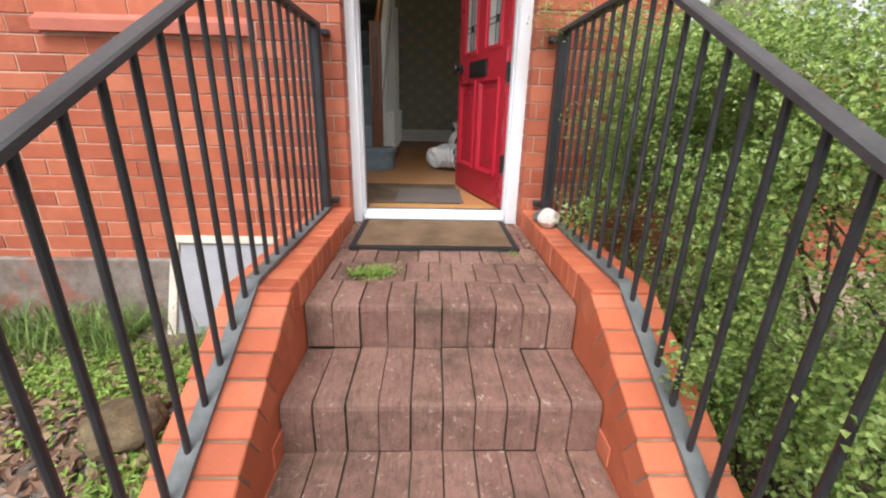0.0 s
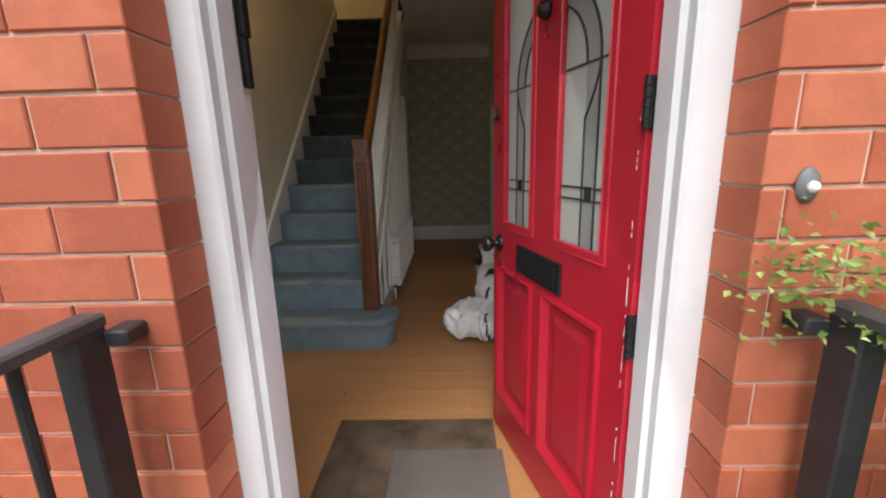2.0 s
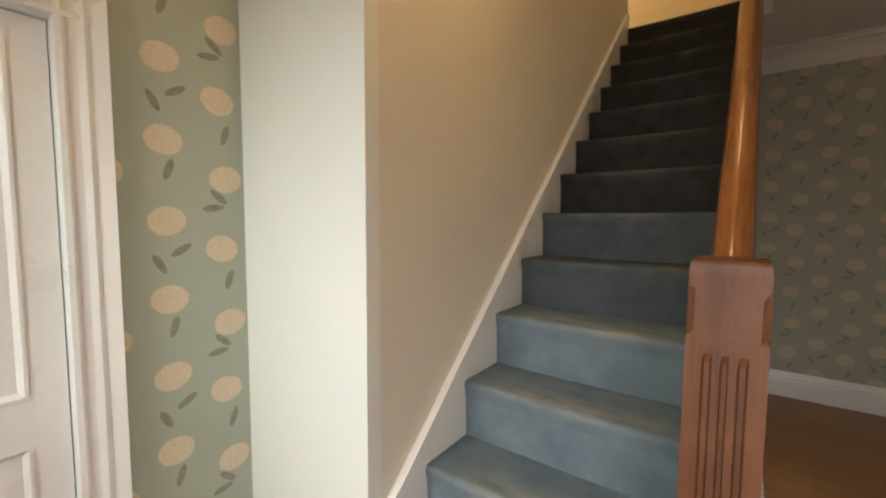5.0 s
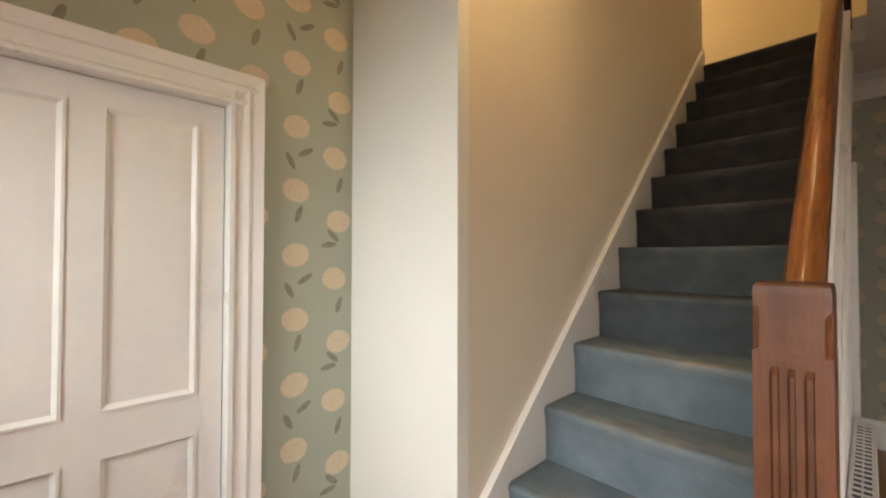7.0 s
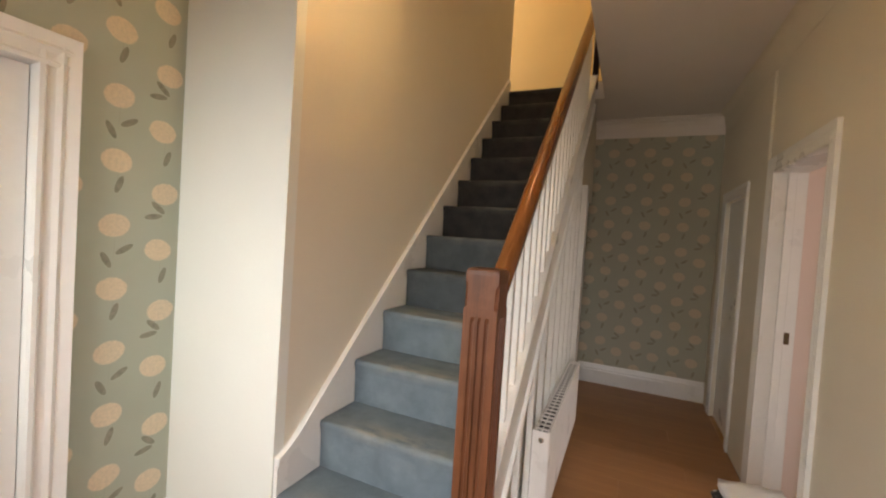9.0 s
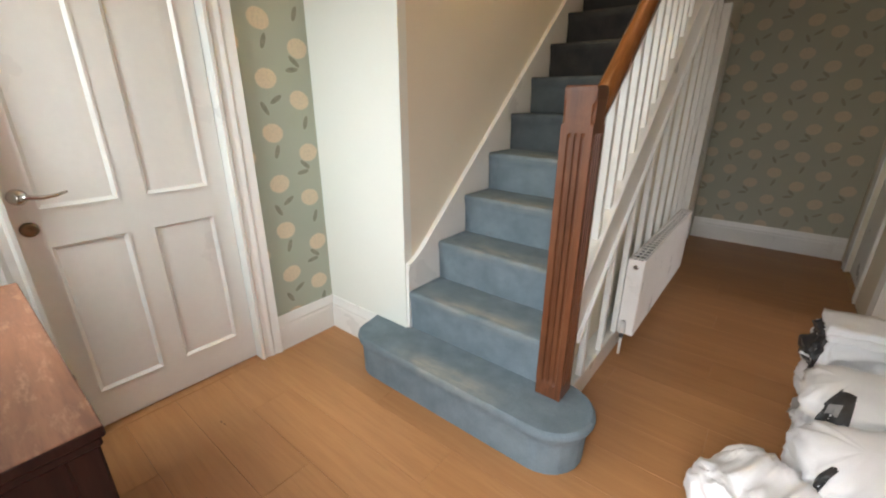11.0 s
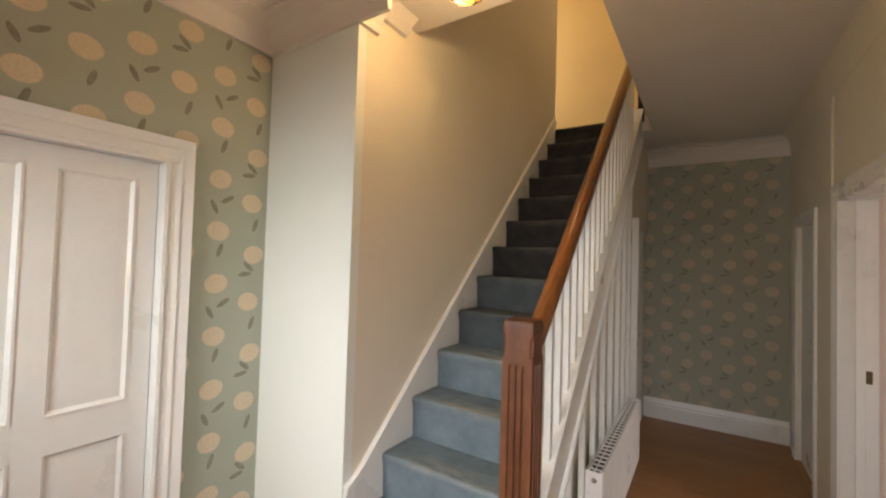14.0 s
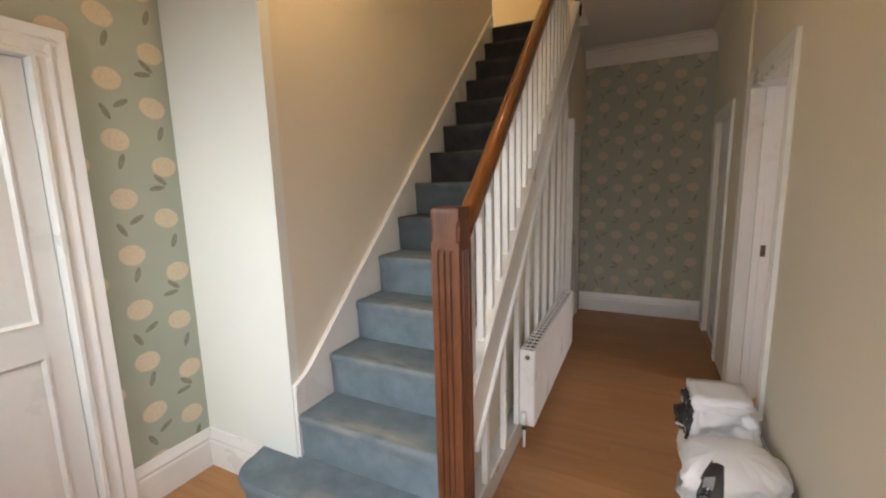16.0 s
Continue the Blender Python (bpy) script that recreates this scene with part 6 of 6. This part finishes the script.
for k in range(1500):
    x, y = rp.uniform(-2.9, -0.64), rp.uniform(-0.6, 1.5)
    r = rp.uniform(0.008, 0.024) * (1.7 if rp.random() < 0.06 else 1)
    m = pose(x, y, ground_z(x, y) + r * 0.3, rp.uniform(0, 360), rp.uniform(0, 40), rp.uniform(0, 360))
    i = len(pv)
    pv += [tuple(m @ Vector((v.x * r * 1.3, v.y * r * rp.uniform(0.75, 1.1), v.z * r * 0.7))) for v in ico_v]
    pf += [tuple(i + q for q in f) for f in ico_f]
tagged(put_mesh("pebbles", from_arrays("pebbles", pv, pf, PEBBLE, True)), "small grey pebbles in the soil", "pebbles", kind="stuff")

bell = thing("door_bell", "small round metal door bell on the brick wall", "door bell", (0.79, 2.325, 1.16))
bm = bmesh.new()
lathe(bm, [(0.0, 0.0), (0.019, 0.0), (0.018, 0.005), (0.012, 0.012), (0.0, 0.013)], 20)
bmesh.ops.transform(bm, matrix=pose(0.79, 2.3255, 1.16, 90, 0, 0) @ Matrix.Diagonal((1, 1.55, 1, 1)), verts=bm.verts[:])
part("back_plate", bm, GREY_METAL, bell, "dark oval back plate", smooth=True)
bm = bmesh.new()
lathe(bm, [(0.0, 0.0), (0.010, 0.0), (0.009, 0.006), (0.004, 0.010), (0.0, 0.011)], 16)
bmesh.ops.transform(bm, matrix=pose(0.79, 2.3135, 1.158, 90, 0, 0), verts=bm.verts[:])
part("push_button", bm, WHITE_PLASTIC, bell, "white push button", smooth=True)

hatch = thing("cellar_hatch", "sloping cellar hatch with a peeling cream frame", "hatch", (-1.08, 2.15, -0.68))
ang = math.degrees(math.atan2(0.53, 0.20))


def hatch_part(name, x0, x1, s0, s1, t0, t1, material, label=""):
    """s runs up the slope from its foot, t out of it."""
    bm = bmesh.new()
    box(bm, x0, x1, s0, s1, t0, t1)
    bevel(bm, 0.003)
    bmesh.ops.transform(bm, matrix=pose(0, 2.085, -0.675, ang, 0, 0), verts=bm.verts[:])
    return part(name, bm, material, hatch, label)


hatch_part("sheet", -1.225, -0.60, 0.02, 0.55, -0.03, -0.005, HATCH_PANEL, "pale grey sheet")
for x0, x1 in ((-1.272, -1.225), (-0.60, -0.575)):
    hatch_part("side_rail", x0, x1, 0.0, 0.565, -0.12, 0.012, HATCH_FRAME)
hatch_part("top_rail", -1.272, -0.575, 0.55, 0.595, -0.05, 0.016, HATCH_FRAME)
hatch_part("bottom_rail", -1.225, -0.60, -0.01, 0.02, -0.05, 0.008, HATCH_FRAME)

# ---- plants ----
def leaf_cloud(name, centres, normals, lengths, widths, material, seed, fold=0.25, droop=0.0):
    """Many small folded leaves in one mesh: two faces each."""
    g = np.random.default_rng(seed)
    n = len(centres)
    nn = normals / np.linalg.norm(normals, axis=1, keepdims=True)
    a = np.cross(nn, g.normal(size=(n, 3)))
    a /= np.linalg.norm(a, axis=1, keepdims=True)
    b = np.cross(nn, a)
    L, Wd = lengths[:, None], widths[:, None]
    base, tip = centres - a * L / 2, centres + a * L / 2 - nn * droop * L
    left, right = centres + b * Wd / 2 + nn * fold * Wd, centres - b * Wd / 2 + nn * fold * Wd
    v = np.stack([base, right, tip, left], 1).reshape(-1, 3)
    i = np.arange(n)[:, None] * 4
    f = np.concatenate([i + np.array([[0, 1, 2]]), i + np.array([[0, 2, 3]])], 1).reshape(-1, 3)
    return from_arrays(name, v.tolist(), f.tolist(), material)


rg = np.random.default_rng(11)
shrub = thing("shrub", "dense small-leaved green shrub behind the railing", "shrub", (1.6, 1.0, -0.7))
LOBES = [((1.55, 1.05, 0.0), (0.62, 1.05, 0.86)), ((2.35, 0.7, -0.05), (1.0, 1.35, 0.80)), ((1.25, 1.90, 0.25), (0.40, 0.34, 0.70)), ((1.35, 0.0, -0.30), (0.48, 0.75, 0.58)), ((1.55, 2.02, 0.66), (0.5, 0.24, 0.38)), ((1.20, 0.9, -0.28), (0.33, 1.0, 0.45)), ((1.16, 0.85, 0.18), (0.27, 1.1, 0.62)), ((1.12, 1.6, 0.20), (0.26, 0.55, 0.72)), ((1.3, 1.55, 0.66), (0.38, 0.55, 0.32)), ((1.06, 1.88, 0.62), (0.17, 0.34, 0.40))]
sprig_c, sprig_n = [], []
for (c, r), k in zip(LOBES, (1500, 1700, 800, 800, 700, 800, 1500, 850, 900, 420)):
    d = rg.normal(size=(k, 3))
    d /= np.linalg.norm(d, axis=1, keepdims=True)
    s = rg.uniform(0.55, 1.06, size=(k, 1)) ** 0.6
    lump = np.array([0.13 * noise.noise(Vector(v) * 3.1 + Vector(c)) for v in d])[:, None]
    sprig_c.append(np.array(c) + d * np.array(r) * (s + lump))
    sprig_n.append(d / np.array(r))
sprig_c, sprig_n = np.concatenate(sprig_c), np.concatenate(sprig_n)
clump = np.array([noise.noise(Vector(p) * 3.4) for p in sprig_c])
sprig_c[:, 0] += 0.10
hollow = (sprig_c[:, 1] > 1.55) & (sprig_c[:, 2] < 0.25) & (rg.uniform(size=len(sprig_c)) < 0.8)
keep = (clump > -0.13) & (sprig_c[:, 1] < 2.27) & (sprig_c[:, 2] > -0.74) & (sprig_c[:, 0] > 1.0) & ~hollow
sprig_c, sprig_n = sprig_c[keep], sprig_n[keep] / np.linalg.norm(sprig_n[keep], axis=1, keepdims=True)
# a few shoots reach between the bars and across the wall
shoots = []
for a, b, k in (((1.3, 2.2, 0.95), (0.72, 2.24, 1.045), 22), ((1.5, 2.1, 0.97), (0.98, 2.2, 1.01), 22), ((1.25, 2.12, 0.78), (0.95, 2.2, 0.80), 14), ((1.2, 2.1, 0.48), (0.97, 2.2, 0.50), 14), ((1.15, 2.12, 0.22), (0.98, 2.2, 0.20), 12), ((1.0, 1.75, 0.2), (0.72, 1.6, 0.22), 10), ((1.05, 0.95, -0.02), (0.85, 0.90, -0.02), 14), ((1.1, 2.0, 0.6), (0.84, 1.95, 0.55), 8), ((1.0, 0.6, 0.1), (0.83, 0.5, 0.12), 8)):
    t = rg.uniform(0, 1, size=(k, 1))
    shoots.append(np.array(a) * (1 - t) + np.array(b) * t + rg.normal(size=(k, 3)) * 0.02)
shoots = np.concatenate(shoots)
sprig_c = np.concatenate([sprig_c, shoots])
sprig_n = np.concatenate([sprig_n, np.tile((0, -0.3, 0.9), (len(shoots), 1))])
m = 32
along = sprig_n + rg.normal(size=sprig_n.shape) * 0.6 + np.array((0, 0, 0.35))
along /= np.linalg.norm(along, axis=1, keepdims=True)
t = np.linspace(-0.5, 0.5, m)
cc = (sprig_c[:, None, :] + along[:, None, :] * t[None, :, None] * 0.17 + rg.normal(size=(len(sprig_c), m, 3)) * 0.02).reshape(-1, 3)
nn = (np.repeat(sprig_n, m, 0) * 0.5 + rg.normal(size=(len(cc), 3)) * 0.55 + np.array((-0.15, -0.3, 0.75)))
ln = rg.uniform(0.010, 0.021, len(cc))
crown = put_mesh("crown", leaf_cloud("crown", cc, nn, ln, ln * rg.uniform(0.6, 0.85, len(cc)), SHRUB_LEAF, 3, 0.18, 0.2), shrub)
crown["kind"] = "stuff"
for k in range(46):
    c, r = LOBES[k % len(LOBES)]
    g = random.Random(100 + k)
    foot = Vector((1.25 + g.uniform(-0.25, 0.9), g.uniform(0.0, 1.9), -0.76))
    top = Vector(c) + Vector([r[i] * g.uniform(-0.75, 0.75) for i in range(3)])
    top.z = max(top.z, -0.1)
    top.x = max(top.x, 0.95)
    mid = (foot + top) / 2 + Vector((g.uniform(-0.12, 0.12), g.uniform(-0.12, 0.12), 0.1))
    bm = bmesh.new()
    tube(bm, [foot, (foot * 0.6 + mid * 0.4), mid, (mid + top) / 2 + Vector((g.uniform(-0.05, 0.05), 0, 0.03)), top], [0.010, 0.008, 0.006, 0.004, 0.002], 6)
    part("stem", bm, TWIG, shrub)
for a, b in (((1.3, 2.2, 0.95), (0.70, 2.25, 1.045)), ((1.5, 2.1, 0.97), (0.98, 2.2, 1.01))):
    bm = bmesh.new()
    p, q = Vector(a), Vector(b)
    tube(bm, [p, p.lerp(q, 0.35) + Vector((0, 0, 0.03)), p.lerp(q, 0.7) + Vector((0, 0, 0.02)), q], [0.004, 0.003, 0.002, 0.001], 6)
    part("stem", bm, TWIG, shrub)


def blades(name, spots, height, width, material, label, category, seed, lean=0.5):
    g = random.Random(seed)
    vs, fs = [], []
    for x, y in spots:
        z = ground_z(x, y) - 0.01
        h, a = height * g.uniform(0.5, 1.3), g.uniform(0, 2 * math.pi)
        d, s = Vector((math.cos(a), math.sin(a), 0)), Vector((-math.sin(a), math.cos(a), 0)) * width * g.uniform(0.6, 1.3)
        k = lean * g.uniform(0.3, 1.4)
        o = Vector((x, y, z))
        i = len(vs)
        for f, w in ((0, 1), (0.4, 0.9), (0.75, 0.6), (1, 0.05)):
            c = o + d * h * k * f * f + Vector((0, 0, h * f * (1 - 0.35 * k * f)))
            vs += [tuple(c - s * w / 2), tuple(c + s * w / 2)]
        fs += [(i + 2 * j, i + 2 * j + 1, i + 2 * j + 3, i + 2 * j + 2) for j in range(3)]
    return tagged(put_mesh(name, from_arrays(name, vs, fs, material)), label, category, kind="stuff")


g = random.Random(21)
blades("grass", [(min(g.gauss(-2.0, 0.45), -1.45), min(g.gauss(2.04, 0.12), 2.26)) for _ in range(1000)] + [(g.uniform(-2.6, -0.95), g.uniform(1.75, 2.2)) for _ in range(110)] + [(g.uniform(1.0, 1.25), g.uniform(-0.1, 0.6)) for _ in range(40)], 0.21, 0.009, GRASS_LEAF, "long green grass along the plinth", "grass", 22, 0.7)
blades("long_grass", [(g.uniform(0.97, 1.2), g.uniform(0.1, 0.55)) for _ in range(40)], 0.36, 0.014, GRASS_LEAF, "long green blades at the foot of the shrub", "grass", 23, 0.9)

# low feathery weeds and leaf litter in the bed
def weed_leaves(spots, seed, spread, count, lift):
    gg = np.random.default_rng(seed)
    c = []
    for x, y, z in spots:
        p = gg.normal(size=(count, 3)) * np.array((spread, spread, spread * 0.35))
        p[:, 2] = np.abs(p[:, 2]) + lift
        c.append(p + np.array((x, y, z)))
    return np.concatenate(c)


w = [(g.uniform(-1.75, -0.78), g.uniform(1.55, 1.98)) for _ in range(42)] + [(g.uniform(-2.6, -1.7), g.uniform(1.3, 1.9)) for _ in range(18)] + [(g.uniform(-0.95, -0.7), g.uniform(0.7, 1.3)) for _ in range(8)] + [(g.gauss(-1.05, 0.16), g.gauss(1.45, 0.13)) for _ in range(10)]
c = weed_leaves([(x, y, ground_z(x, y)) for x, y in w], 31, 0.06, 70, 0.015)
gn = np.random.default_rng(32)
l = gn.uniform(0.018, 0.045, len(c))
weeds = put_mesh("weeds", leaf_cloud("weeds", c, gn.normal(size=c.shape) * 0.5 + np.array((0, 0, 1.0)), l, l * 0.4, WEED_LEAF, 33))
tagged(weeds, "low feathery green weeds in the bed", "weeds", kind="stuff")
c = weed_leaves([(-0.035 + 0.03 * i, 1.57 + 0.02 * (i % 3), -0.052) for i in range(-2, 3)], 41, 0.028, 80, 0.008)
l = gn.uniform(0.012, 0.030, len(c))
tuft = put_mesh("weed_tuft", leaf_cloud("weed_tuft", c, gn.normal(size=c.shape) * 0.5 + np.array((0, 0, 1.0)), l, l * 0.28, WEED_LEAF, 43))
tagged(tuft, "bright green weed tuft between the step bricks", "weed", kind="stuff")
c = weed_leaves([(0.60, 1.85, -0.05)], 51, 0.014, 40, 0.002)
l = gn.uniform(0.008, 0.016, len(c))
tuft2 = put_mesh("weed_tuft", leaf_cloud("weed_tuft", c, gn.normal(size=c.shape) * 0.5 + np.array((0, 0, 1.0)), l, l * 0.4, WEED_LEAF, 53))
tagged(tuft2, "small bright weed beside the doormat", "weed", kind="stuff")
n = 9000
c = np.stack([gn.uniform(-3.2, -0.63, n), gn.uniform(-0.7, 1.95, n), np.zeros(n)], 1)
c[:, 2] = [ground_z(x, y) + 0.006 + gn.uniform(0, 0.03) for x, y in c[:, :2]]
l = gn.uniform(0.03, 0.085, n)
litter = put_mesh("leaf_litter", leaf_cloud("leaf_litter", c, gn.normal(size=c.shape) * 0.45 + np.array((0, 0, 1.0)), l, l * gn.uniform(0.45, 0.75, n), DEAD_LEAF, 61, 0.22, 0.15))
tagged(litter, "brown dead leaves on the soil", "leaf litter", kind="stuff")
n = 60
c = np.stack([gn.choice([-0.222, 0.69], n) + gn.normal(size=n) * 0.012, gn.uniform(1.75, 2.36, n), np.full(n, -0.047)], 1)
l = gn.uniform(0.012, 0.035, n)
crumbs = put_mesh("leaf_crumbs", leaf_cloud("leaf_crumbs", c, gn.normal(size=c.shape) * 0.4 + np.array((0, 0, 1.0)), l, l * 0.6, DEAD_LEAF, 71))
tagged(crumbs, "dry leaf crumbs in the corners by the doormat", "leaf litter", kind="stuff")

# ---- the front wall's bricks ----
front = thing("brickwork_front", "red brick face of the front wall", "brickwork", (0, FRONT, 0), kind="structure")
COURSE, BL = 0.0865, 0.240
HOLES = [(-0.256, 0.722, -0.14, 2.10), (-1.62, -0.875, 1.066, 2.15), (1.50, 2.80, 0.85, 2.5), (-1.72, -0.685, 0.90, 0.975)]
brick_cache, far_v, far_f = {}, [], []
rnd = random.Random(8)
near_count = 0
for k in range(-4, 38):
    z0, z1 = 0.033 + COURSE * k + 0.0035, 0.033 + COURSE * (k + 1) - 0.0035
    x = -0.678 + (-0.122 if k % 2 else 0) - BL * 26
    while x < 4.8:
        spans = [(x + 0.003, x + BL - 0.003)]
        for h0, h1, hz0, hz1 in HOLES:
            if hz0 < (z0 + z1) / 2 < hz1:
                nxt = []
                for a, b in spans:
                    if b <= h0 or a >= h1:
                        nxt.append((a, b))
                    else:
                        if a < h0:
                            nxt.append((a, h0))
                        if b > h1:
                            nxt.append((h1, b))
                spans = nxt
        for a, b in spans:
            if b - a < 0.03:
                continue
            y = 2.325 + rnd.uniform(-0.0015, 0.0015)
            if -1.70 < a < 1.25 and -0.2 < z0 < 1.62 and near_count < 300:
                key = round(b - a, 3)
                if key not in brick_cache:
                    bm = bmesh.new()
                    box(bm, 0, key, 0, 0.105, 0, z1 - z0)
                    bmesh.ops.bevel(bm, geom=[e for e in bm.edges if all(v.co.y < 0.01 for v in e.verts)], offset=0.0025, segments=1, affect="EDGES")
                    brick_cache[key] = mesh_of("brick", bm, BRICK)
                put_mesh("brick", brick_cache[key], front, pose(a, y, z0, 0, rnd.uniform(-0.25, 0.25), 0))
                near_count += 1
            else:
                i = len(far_v)
                far_v += [(a, y + 0.004, z0), (b, y + 0.004, z0), (b, y + 0.004, z1), (a, y + 0.004, z1), (a + 0.004, y, z0 + 0.004), (b - 0.004, y, z0 + 0.004), (b - 0.004, y, z1 - 0.004), (a + 0.004, y, z1 - 0.004),
                          (a, y + 0.088, z0), (b, y + 0.088, z0), (b, y + 0.088, z1), (a, y + 0.088, z1)]
                far_f += [(i + 4, i + 5, i + 6, i + 7), (i, i + 1, i + 5, i + 4), (i + 1, i + 2, i + 6, i + 5), (i + 2, i + 3, i + 7, i + 6), (i + 3, i, i + 4, i + 7), (i + 8, i + 9, i + 1, i), (i + 9, i + 10, i + 2, i + 1), (i + 10, i + 11, i + 3, i + 2), (i + 11, i + 8, i, i + 3)]
        x += BL
far = put_mesh("far_bricks", from_arrays("far_bricks", far_v, far_f, BRICK_FAR), front)
far["kind"] = "stuff"
